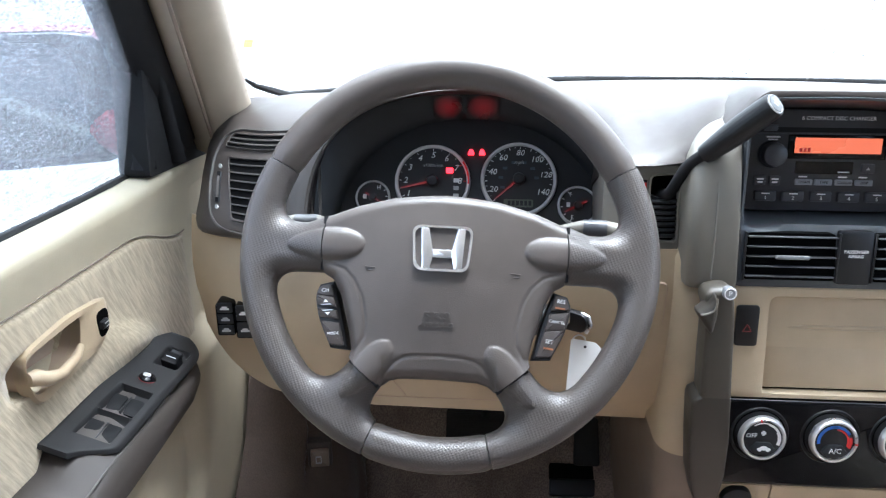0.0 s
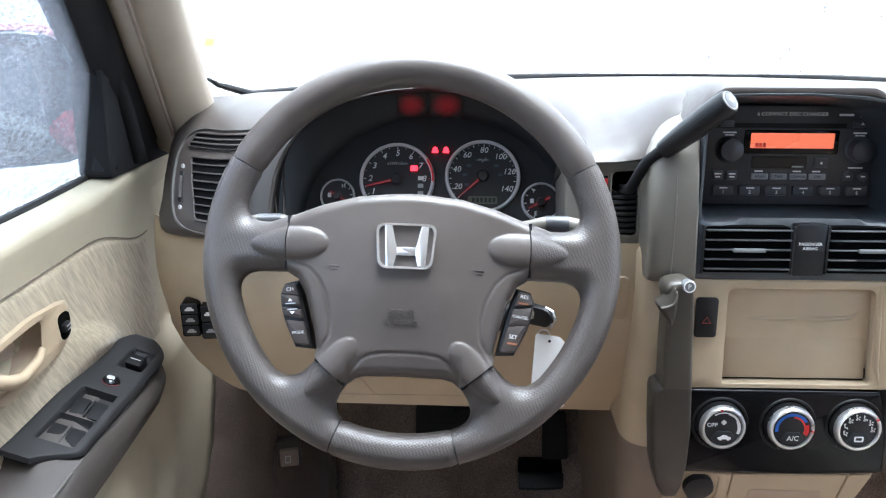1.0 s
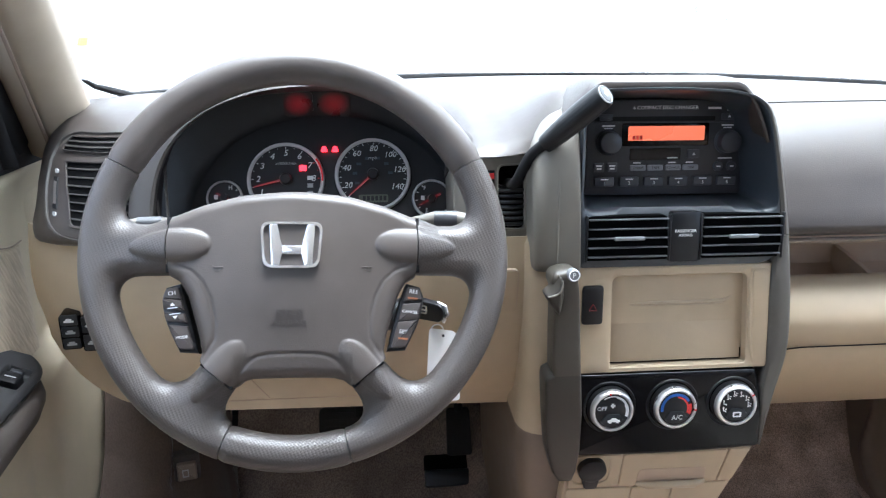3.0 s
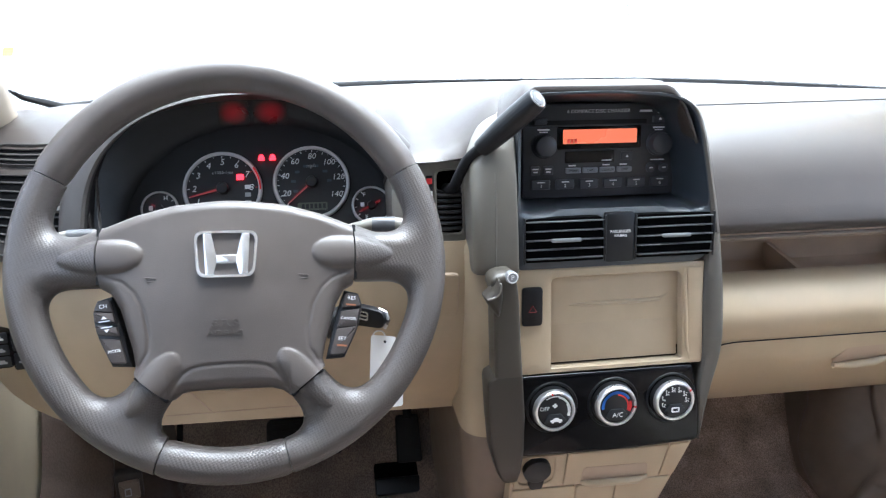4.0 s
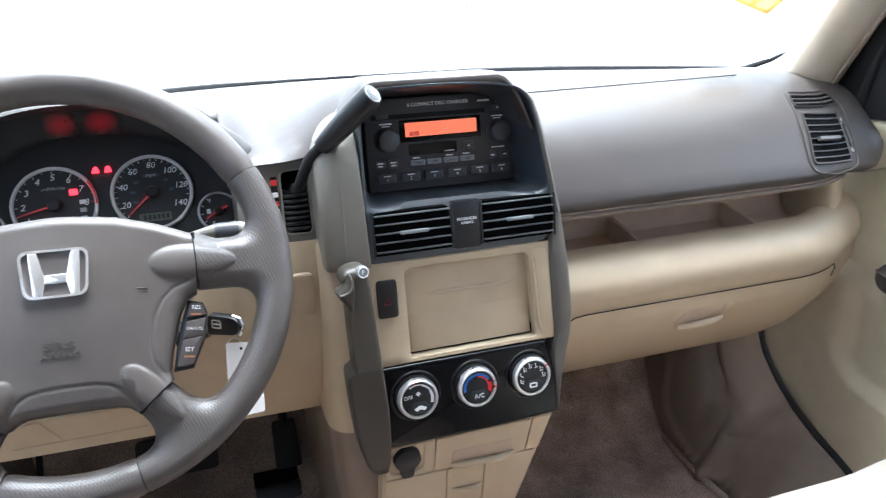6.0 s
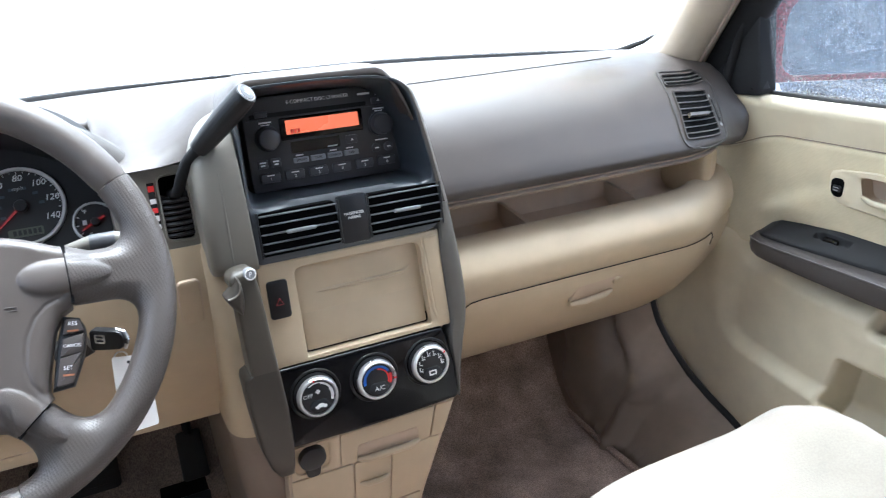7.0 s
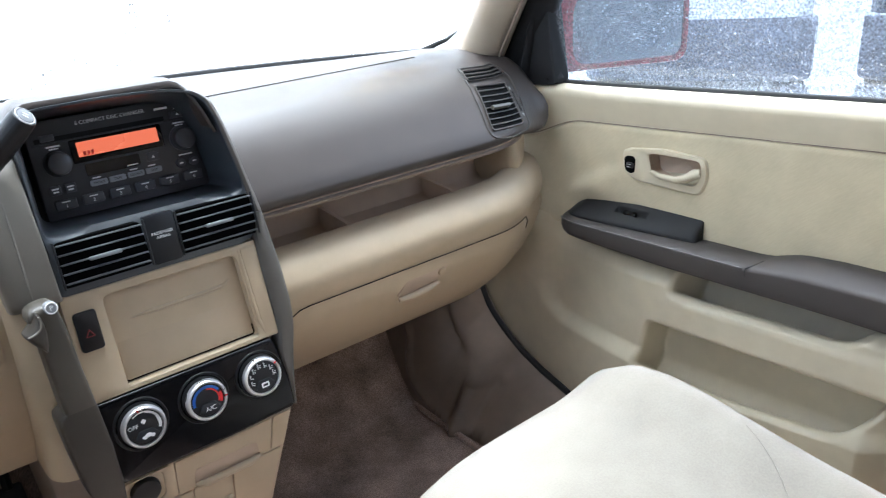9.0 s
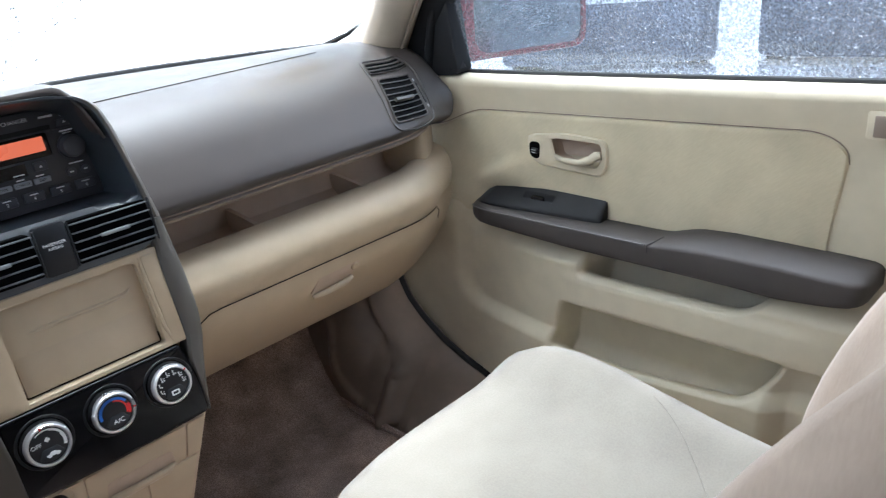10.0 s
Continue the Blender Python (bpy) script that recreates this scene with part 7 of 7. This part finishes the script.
# ---------- gear lever and its gate ----------
def gear_lever():
    g = thing("gear_lever", (-0.165, 0.77, 0.72), "black column gear lever in a ribbed dashboard gate", "gear lever")
    pm = plane((-0.1625, 0.776, 0.743), 12)
    mid = (-0.0025, 0.0085)
    outer = rounded([(-0.060, -0.036), (0.027, -0.041), (0.027, 0.0500), (-0.060, 0.0505)], 0.004)
    hole = rounded([(-0.0155, -0.0235), (0.0110, -0.0245), (0.0108, 0.0400), (-0.0155, 0.0385)], 0.0055)
    part("gate_panel", frame_ring(radial(outer, mid), radial(hole, mid), -0.08, 0.0, pm, 0.0025), TRIM, g, "light taupe gear gate panel")
    grown = [(mid[0] + (p[0] - mid[0]) * 1.14, mid[1] + (p[1] - mid[1]) * 1.06) for p in hole]
    part("gate_rim", frame_ring(radial(grown, mid), radial(hole, mid), -0.004, 0.0022, pm, 0.001), TRIM, g)
    part("gate_well", block(-0.0025, 0.027, -0.022, 0.034, 0.034, 0.012, 0.002, pm), VOID, g, "dark hollow of the gate")
    part("gate_step", prism(rounded([(-0.0165, 0.010), (0.012, 0.010), (0.012, 0.0215), (0.0045, 0.0235), (0.0015, 0.0185), (-0.0025, 0.0185), (-0.0045, 0.0235), (-0.008, 0.0185), (-0.0165, 0.0215)], 0.0012), -0.03, -0.006, pm, bevel=0.001), CHARCOAL, g, "black notched gate step")
    part("rib_backing", block(-0.0025, -0.006, -0.010, 0.030, 0.040, 0.012, 0.001, pm), VOID, g)
    for k in range(7):
        v = -0.0195 + 0.0056 * k
        part("rib", tube([(-0.0165, v, -0.0045), (-0.0105, v, 0.0002), (-0.002, v, 0.0012), (0.0060, v, 0.0002), (0.0118, v, -0.0045)], 0.0021, 8, pm), CHARCOAL, g)
    part("position_strip", block(-0.0226, 0.0067, 0.0003, 0.0066, 0.056, 0.0008, 0.0, pm), BLACK_MATT, g)
    for v, h, mat in ((0.029, 0.0058, RED), (0.0167, 0.0048, WHITE), (0.0078, 0.0050, RED), (0.0, 0.0052, WHITE), (-0.0083, 0.0048, WHITE), (-0.0156, 0.0042, GREYPRINT)):
        part("position_mark", block(-0.0226, v, 0.0010, 0.0058, h, 0.0008, 0.0002, pm, seg=1), mat, g)
    path = [(-0.1660, 0.805, 0.757), (-0.1625, 0.772, 0.767), (-0.1580, 0.763, 0.782), (-0.1520, 0.758, 0.797), (-0.1445, 0.7535, 0.8068), (-0.1375, 0.7490, 0.8130)]
    part("shaft", tube(curve(path), 0.0054, 14), BLACK_MATT, g, "bent black shaft")
    a, b = Vector((-0.1405, 0.7500, 0.8105)), Vector((-0.0950, 0.7220, 0.8625))
    along = (b - a).normalized()
    facing = (along + Vector((-0.05, -0.14, 0.0))).normalized()
    secs = []
    for t, r in ((0.0, 0.0050), (0.001, 0.0084), (0.02, 0.0089), (0.10, 0.0096), (0.25, 0.0106), (0.42, 0.0114), (0.60, 0.0117), (0.78, 0.0116), (0.90, 0.0114), (0.97, 0.0111), (0.995, 0.0104), (1.0, 0.0094)):
        nrm = along.lerp(facing, smooth(0.55, 0.97, t)).normalized()
        u = nrm.cross(Vector((0, 1, 0))).normalized()
        w = nrm.cross(u)
        ring = []
        for i in range(72):
            th = 2 * math.pi * i / 72
            k = r * (1 + 0.010 * math.cos(24 * th) * smooth(0.02, 0.1, t) * smooth(0.97, 0.9, t))
            ring.append(a.lerp(b, t) + u * (k * math.cos(th)) + w * (k * math.sin(th)))
        secs.append(ring)
    part("grip", loft(secs), BLACK_GRIP, g, "black finely ribbed grip", angle=30)
    u = facing.cross(Vector((0, 1, 0))).normalized()
    w = facing.cross(u)
    if w.z < 0:
        u, w = -u, -w
    capm = Matrix(((u.x, w.x, facing.x, b.x), (u.y, w.y, facing.y, b.y), (u.z, w.z, facing.z, b.z), (0, 0, 0, 1)))
    if capm.determinant() < 0:
        capm = capm @ Matrix.Scale(-1, 4, (1, 0, 0))
    oval = lambda x, y: [(x * math.cos(2 * math.pi * i / 40), y * math.sin(2 * math.pi * i / 40)) for i in range(40)]
    part("release_button", prism(oval(0.0070, 0.0084), -0.002, 0.0012, capm, bevel=0.0006), SLAT, g, "grey oval release button")
    part("release_ring", frame_ring(oval(0.0088, 0.0101), oval(0.0078, 0.0091), -0.002, 0.0010, capm, 0.0003), GREYPRINT, g, "pale ring round the button")
    part("release_print", merge(block(0, 0.0022, 0.0013, 0.005, 0.0014, 0.0003, 0, capm), block(0, -0.0012, 0.0013, 0.005, 0.0014, 0.0003, 0, capm)), GREYPRINT, g)


BLACK_GRIP = material("black_grip_rubber", (0.009, 0.0095, 0.0105), 0.42, grain=0.3, spread=0.1, spec=0.35)
gear_lever()


# ---------- parking brake ----------
def parking_brake():
    p = thing("parking_brake", (-0.125, 0.70, 0.46), "olive brown upright parking brake handle on the centre stack", "parking brake")
    set_to = Matrix.Translation((0.007, 0.012, -0.005))
    secs = []
    # z, left, right, middle, half depth, slant of the section
    for z, x0, x1, y, t, k in ((0.7125, -0.141, -0.129, 0.692, 0.008, 0.14), (0.7120, -0.1445, -0.1260, 0.691, 0.0125, 0.14), (0.7105, -0.1465, -0.1240, 0.690, 0.0150, 0.14), (0.7080, -0.1475, -0.1232, 0.689, 0.0155, 0.14), (0.7040, -0.1478, -0.1228, 0.689, 0.0155, 0.12), (0.7000, -0.1472, -0.1222, 0.689, 0.0155, 0.10),
                               (0.696, -0.1465, -0.1215, 0.689, 0.0155, 0.04), (0.688, -0.1450, -0.1205, 0.688, 0.0155, 0), (0.664, -0.1435, -0.1180, 0.688, 0.0155, 0), (0.64, -0.1425, -0.1160, 0.688, 0.0155, 0), (0.602, -0.1405, -0.1125, 0.687, 0.0155, 0),
                               (0.598, -0.1470, -0.1120, 0.687, 0.0155, 0), (0.592, -0.1480, -0.1115, 0.687, 0.0155, 0), (0.555, -0.1450, -0.1080, 0.687, 0.0155, 0), (0.51, -0.1395, -0.1060, 0.690, 0.0155, 0), (0.480, -0.131, -0.1060, 0.696, 0.0145, 0), (0.462, -0.122, -0.1060, 0.703, 0.012, 0), (0.455, -0.117, -0.108, 0.708, 0.008, 0)):
        o = rounded([(x0, y - t), (x1, y - t), (x1, y + t), (x0, y + t)], 0.0042, 4)
        secs.append([(q[0], q[1], z + k * (q[0] - x1) - 0.18 * smooth(0.69, 0.705, z) * (q[1] - y + t)) for q in o])
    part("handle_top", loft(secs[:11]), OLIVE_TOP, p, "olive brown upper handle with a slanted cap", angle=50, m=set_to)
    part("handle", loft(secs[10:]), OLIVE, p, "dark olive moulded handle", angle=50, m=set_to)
    # hooked trigger: dark rounded underside, highlight on its top as a paler ridge
    hook = [(-0.1425, 0.7085), (-0.1438, 0.7040), (-0.1470, 0.6985), (-0.1515, 0.6935), (-0.1545, 0.6905), (-0.1540, 0.6875), (-0.1505, 0.6815), (-0.1455, 0.6745), (-0.1405, 0.6685), (-0.1382, 0.6720), (-0.1368, 0.6800), (-0.1362, 0.6890), (-0.1372, 0.6985), (-0.1392, 0.7060)]
    up = Matrix(((1, 0, 0, 0), (0, 0, -1, 0.678), (0, 1, 0, 0), (0, 0, 0, 1)))
    form = [tuple(q) for q in curve([(x, z, 0) for x, z in hook + hook[:1]], 4)]
    form = [(q[0], q[1]) for q in form[:-1]]
    shape = plate(lambda x, y: polygon_distance(form, x, y), lambda x, y, d: (0.0015 + 0.0115 * np.sqrt(1 - (1 - np.clip(-polygon_distance(form, x, y) / 0.0065, 0, 1)) ** 2), -0.004 + 0 * x), (-0.157, -0.134), (0.666, 0.711), 0.0006)
    trig = part("release_trigger", shape, OLIVE, p, "hooked release trigger", m=set_to @ up)
    rim = curve([(-0.1405, 0.6668, 0.7055), (-0.1398, 0.6662, 0.7010), (-0.1412, 0.6658, 0.6960), (-0.1445, 0.6656, 0.6925), (-0.1490, 0.6658, 0.6905), (-0.1525, 0.6668, 0.6895)])
    part("trigger_ridge", tube(rim, 0.0011, 8), TRIM, trig, "pale ridge for the highlight on the trigger", m=set_to)
    bm_ = set_to @ plane((-0.1285, 0.6745, 0.7080), 12)
    bd = part("badge", lathe([(0, 0.0045), (0.0052, 0.0045), (0.0060, 0.0035), (0.0060, -0.004)], 28, bm_), SLIDER, p, "round grey badge with a white ring and P")
    part("badge_ring", lathe([(0.0042, 0.0046), (0.0047, 0.0050), (0.0053, 0.0045)], 28, bm_), WHITE, bd)
    part("badge_lettering", lettering("P", 0.0064, bm_ @ at(0, 0, 0.0049)), WHITE, bd)


parking_brake()


# ---------- key, switches, pedals ----------
def small_things():
    k = thing("ignition_key", (-0.25, 0.73, 0.64), "black ignition key with chrome-edged head", "key")
    km = plane((-0.2485, 0.735, 0.646), 5, -35) @ Matrix.Scale(0.92, 4)
    part("barrel", lathe([(0, 0.0), (0.013, 0.0), (0.014, -0.03)], 24, Matrix.Translation((-0.268, 0.752, 0.643)) @ Matrix.Rotation(radians(70), 4, "Y")), BLACK, k)
    part("key_head", prism(rounded([(-0.020, -0.011), (0.014, -0.008), (0.019, 0.004), (0.013, 0.012), (-0.020, 0.012)], 0.005), -0.005, 0.005, km, bevel=0.002), BLACK, k)
    part("key_edge", tube([(0.008, 0.012, 0.0), (0.0165, 0.010, 0.0), (0.020, 0.002, 0.0), (0.0155, -0.008, 0.0)], 0.0020, 8, km), SILVER, k, "chrome edge")
    part("key_mark", frame_ring(rounded(rect(-0.008, 0.003, 0.012, 0.010), 0.003), rounded(rect(-0.008, 0.003, 0.008, 0.0065), 0.002), 0.005, 0.0056, km), CHROME, k)
    part("key_mark_bar", block(-0.008, 0.003, 0.0053, 0.008, 0.002, 0.0006, 0, km), CHROME, k)
    ring = [(0.006 * math.cos(2 * math.pi * i / 20), 0.006 * math.sin(2 * math.pi * i / 20), 0) for i in range(20)]
    part("key_ring", tube(ring, 0.0008, 6, Matrix.Translation((-0.243, 0.728, 0.629)) @ Matrix.Rotation(radians(80), 4, "X"), closed=True), SILVER, k)
    tg = thing("key_tag", (-0.24, 0.73, 0.55), "white card tag hanging from the key", "tag")
    tm = plane((-0.2385, 0.716, 0.598), 18, -8)
    part("card", prism(rounded([(-0.016, -0.040), (0.018, -0.036), (0.017, 0.026), (0.010, 0.033), (-0.014, 0.035)], 0.003), 0, 0.0008, tm), TAG, tg)
    part("tag_hole", disc(0.0, 0.028, 0.0014, 0.0, 0.0010, 14), BLACK_MATT, tg, m=tm)
    # switches on the knee panel
    for i, x in enumerate((-0.617, -0.594)):
        s = thing("panel_switch", (x, 0.81, 0.60), "black push switches with pale symbols on the knee panel", "switch", "dashboard switches")
        sm = plane((x - 0.005, 0.8005 + (0.005 if i == 0 else 0.0), 0.603), 3, 6)
        part("plate", prism(rounded(rect(0, -0.001, 0.0205, 0.039), 0.004), -0.02, 0.0025, sm, bevel=0.0012), GLOSS, s)
        for q in range(2 + (i == 0)):
            y = (0.013, 0.0, -0.013)[q] if i == 0 else (0.010, -0.010)[q]
            bt = part("button", prism(rounded(rect(0, y, 0.017, 0.0115 if i == 0 else 0.018), 0.002), 0.001, 0.0034, sm, bevel=0.0006), CHARCOAL, s)
            part("symbol", merge(prism(rounded(rect(0, y - 0.001, 0.010, 0.0022), 0.001), 0.0033, 0.0037, sm), prism(rounded(rect(0, y + 0.001, 0.006, 0.0022), 0.001), 0.0033, 0.0037, sm)), WHITE if q == 0 else GREYPRINT, bt)
    # pull pocket above the switches
    part("coin_recess", prism(rounded(rect(-0.575, 0.655, 0.05, 0.030), 0.010), 0, 0.004, Matrix(((1, 0, 0, 0), (0, 0, -1, 0.802), (0, 1, 0, 0), (0, 0, 0, 1)))), BEIGE_DARK, None, "tan oval recess in the knee panel", category="recess", kind="structure")
    h = thing("fuel_lid_release", (-0.585, 1.0, 0.27), "tan fuel lid release lever in the footwell", "release lever")
    hm = plane((-0.578, 1.0, 0.278), 8, 12)
    part("surround", prism(rounded(rect(0, 0, 0.036, 0.040), 0.004), -0.02, 0.0, hm, bevel=0.002), ARMREST, h)
    part("pull", prism(rounded(rect(0, -0.003, 0.027, 0.027), 0.003), 0.0, 0.008, hm, bevel=0.003), KICK, h)
    part("pump_mark", frame_ring(rounded(rect(-0.002, -0.004, 0.009, 0.012), 0.001), rounded(rect(-0.002, -0.004, 0.006, 0.008), 0.001), 0.0075, 0.0084, hm), GREYPRINT, h)
    # pedals
    b = thing("brake_pedal", (-0.33, 1.12, 0.25), "worn black rubber brake pedal", "pedal")
    bm_ = plane((-0.335, 1.12, 0.255), 25)
    part("pad", prism(rounded(rect(0, 0, 0.12, 0.062), 0.01), -0.006, 0.006, bm_, bevel=0.003), RUBBER, b)
    for q in range(5):
        part("rib", block(0, -0.022 + 0.011 * q, 0.007, 0.10, 0.003, 0.002, 0.0005, bm_, seg=1), RUBBER, b)
    part("arm", tube([(-0.33, 1.125, 0.27), (-0.33, 1.18, 0.40), (-0.33, 1.15, 0.52)], 0.008, 8), BLACK_MATT, b)
    a = thing("accelerator_pedal", (-0.18, 1.15, 0.20), "black rubber accelerator pedal in the footwell", "pedal")
    am = plane((-0.169, 1.095, 0.250), 35)
    part("pad", prism(rounded([(-0.021, -0.036), (0.020, -0.036), (0.018, 0.040), (-0.019, 0.040)], 0.006), -0.005, 0.006, am, bevel=0.003), RUBBER, a)
    part("arm", tube([(-0.169, 1.11, 0.280), (-0.169, 1.18, 0.38), (-0.169, 1.18, 0.50)], 0.007, 8), BLACK_MATT, a)
    fm = thing("floor_mat", (-0.36, 0.85, FLOOR + 0.005), "brown carpet floor mat with raised heel edge, darkened as footwell shade", "floor mat")
    mat_z = lambda y: FLOOR + smooth(1.0, 1.38, y) * 0.34 + 0.014
    # runs up the slope so that its dark colour gives the footwell's shade
    part("mat", sheet([[(-0.535 + 0.417 * k / 16, y, mat_z(y) + (0.0 if 0 < k < 16 else -0.008) + 0.10 * (1 - smooth(0.07, 0.19, 0.535 - 0.417 * k / 16))) for k in range(17)] for y in xs((0.62, 1.30, 34))], thick=0.008), MAT, fm)
    part("binding", tube(curve([(-0.535, y, mat_z(y)) for y in (1.28, 1.1, 0.95, 0.8, 0.66)] + [(-0.51, 0.625, mat_z(0.62)), (-0.35, 0.62, mat_z(0.62)), (-0.21, 0.625, mat_z(0.62))]), 0.005, 8), BLACK_MATT, fm)
    hp = plane((-0.181, 1.080, 0.191), 48)
    part("heel_pad", prism(rounded(rect(0, -0.014, 0.090, 0.026), 0.004), -0.012, 0.004, hp, bevel=0.002), CHARCOAL, fm, "dark rubber heel pad")
    # recess drawn as a flat black plate, its shade put into the colour
    part("heel_recess", prism(rounded(rect(0, 0.011, 0.090, 0.024), 0.004), -0.012, 0.0025, hp), VOID, fm, "flat black plate for the recess above the heel pad")
    # sticker on the windscreen and the rubber edge of the glass
    part("windscreen_sticker", prism(rounded(rect(0, 0, 0.011, 0.012), 0.001), 0, 0.0006, plane((-0.616, 0.955, 0.882), 50)), YELLOW, None, "small yellow sticker on the windscreen corner", category="sticker")
    edge = [(s * x, y, z) for s, x, y, z in ((-1, 0.668, 0.965, 0.880), (-1, 0.655, 1.0, 0.850), (-1, 0.635, 1.028, 0.822))] + [(x, glass_base(x) - 0.010, 0.8050) for x in xs((-0.60, 0.60, 40))] + [(0.635, 1.028, 0.822), (0.655, 1.0, 0.850), (0.668, 0.965, 0.880)]
    part("windscreen_edge", tube(edge, [0.0022 + 0.003 * smooth(0.05, 0.25, abs(p[0])) * (1 - 0.6 * smooth(0.59, 0.65, abs(p[0]))) for p in edge], 8), RUBBER, None, "black rubber lower edge of the windscreen", category="trim", kind="structure")


small_things()


# ---------- outside ----------
def parked_van(x, y, turn, colour, label, dark=False):
    v = thing("parked_car", (x, y, -0.28), label, "parked car", "parked cars")
    m = Matrix.Translation((x, y, -0.28)) @ Matrix.Rotation(radians(turn), 4, "Z")
    secs = []
    for xx, w, z0, z1 in ((-2.15, 0.78, 0.45, 0.85), (-2.0, 0.88, 0.32, 0.98), (-1.0, 0.92, 0.28, 1.02), (0.0, 0.92, 0.28, 1.04), (1.2, 0.92, 0.28, 1.02), (2.0, 0.88, 0.32, 0.95), (2.15, 0.78, 0.45, 0.8)):
        o = rounded([(-w, z0), (w, z0), (w, z1), (-w, z1)], 0.12)
        secs.append([(xx, p[0], p[1]) for p in o])
    part("body", loft(secs, m), colour, v)
    cab = []
    for z, a, b, w in ((0.98, -1.95, 1.05, 0.84), (1.35, -1.80, 0.55, 0.76), (1.62, -1.65, 0.20, 0.68), (1.66, -1.55, 0.10, 0.62)):
        cab.append([(p[0], p[1], z) for p in rounded([(a, -w), (b, -w), (b, w), (a, w)], 0.15)])
    part("roof", loft(cab, m), colour, v)
    # reaches almost to the ground, where it stands in for the car's shadow
    part("bumper", loft([[(-2.2 + x, y, z) for y, z in rounded([(-w, 0.04), (w, 0.04), (w, 0.54), (-w, 0.54)], 0.06)] for x, w in ((0.0, 0.80), (0.05, 0.90), (0.30, 0.935))], m), BUMPER, v, "grey-blue bumper that also stands in for the shadow below")
    for s in (-1, 1):
        for a, b in ((-1.45, -0.55), (-0.45, 0.45)):
            part("side_window", prism(rounded([(a, 1.08), (b, 1.08), (b - 0.12, 1.50), (a + 0.06, 1.50)], 0.05), 0.0, 0.03, m @ Matrix.Translation((0, s * (0.86 - 0.045), 0)) @ Matrix(((1, 0, 0, 0), (0, -0.20 * s, s, s * 0.19), (0, 1, 0, 0), (0, 0, 0, 1)))), GLOSS, v)
        for wx in (-1.35, 1.35):
            wm = m @ Matrix.Translation((wx, s * 0.80, 0.33)) @ Matrix.Rotation(radians(90), 4, "X")
            wh = part("wheel", lathe([(0.20, -0.11), (0.31, -0.11), (0.33, -0.07), (0.33, 0.07), (0.31, 0.11), (0.20, 0.11)], 28, wm), RUBBER, v)
            part("rim", lathe([(0, -0.04), (0.2, -0.10), (0.21, -0.11), (0.21, 0.11), (0.2, 0.10), (0, 0.04)], 20, wm), BLACK, wh)


BUMPER = material("grey_blue_bumper_and_shadow", (0.085, 0.095, 0.12), 0.3, spread=0.3, scale=4.0)
VAN_WHITE = material("white_car_paint", (0.75, 0.76, 0.77), 0.25, spread=0.03, coat=0.5)
VAN_DARK = material("dark_blue_car_paint", (0.03, 0.04, 0.065), 0.25, spread=0.05, coat=0.5)
parked_van(7.41, 4.72, 30, VAN_WHITE, "white parked car with dark bumper on the wet car park")
parked_van(8.58, 2.31, 15, VAN_DARK, "dark blue parked car on the wet car park")


# ---------- decal on the windscreen ----------
def decal():
    d = thing("windscreen_decal", (0.57, 0.98, 0.90), "translucent yellow decal with orange outline on the windscreen", "decal")
    b, a, c = Vector((0.571, 0.980, 0.895)), Vector((0.486, 0.989, 0.926)), Vector((0.605, 0.926, 0.928))
    u, v = (a - b).normalized(), (c - b)
    w = u.cross(v).normalized()
    v = w.cross(u).normalized()
    m = Matrix((( u.x, v.x, w.x, b.x), (u.y, v.y, w.y, b.y), (u.z, v.z, w.z, b.z), (0, 0, 0, 1)))
    bars = [(0.075, 0.0035, 0.15, 0.007), (0.075, 0.0865, 0.15, 0.007)] + [(x, 0.045, w, 0.076) for x, w in ((0.0035, 0.007), (0.0335, 0.009), (0.0895, 0.009), (0.1465, 0.007))]
    for x, y, wide, high in bars:
        part("outline_bar", block(x, y, 0.0003, wide, high, 0.0006, 0, m), DECAL_ORANGE, d)
    for x0, x1 in ((0.007, 0.029), (0.038, 0.085), (0.094, 0.143)):
        part("panel", prism(rounded([(x0, 0.007), (x1, 0.007), (x1, 0.08), (x0, 0.08)], 0.004), -0.0004, 0.0008, m), DECAL_YELLOW, d)


def film(name, colour):
    f = material(name, colour, 0.5, spread=0.05)
    n, l = f.node_tree.nodes, f.node_tree.links
    t, x = n.new("ShaderNodeBsdfTranslucent"), n.new("ShaderNodeMixShader")
    t.inputs[0].default_value = (*colour, 1)
    x.inputs[0].default_value = 0.7
    l.new(n["Principled BSDF"].outputs[0], x.inputs[1])
    l.new(t.outputs[0], x.inputs[2])
    l.new(x.outputs[0], n["Material Output"].inputs["Surface"])
    return f


DECAL_ORANGE, DECAL_YELLOW = film("orange_film", (0.80, 0.40, 0.20)), film("yellow_film", (0.85, 0.76, 0.34))
decal()
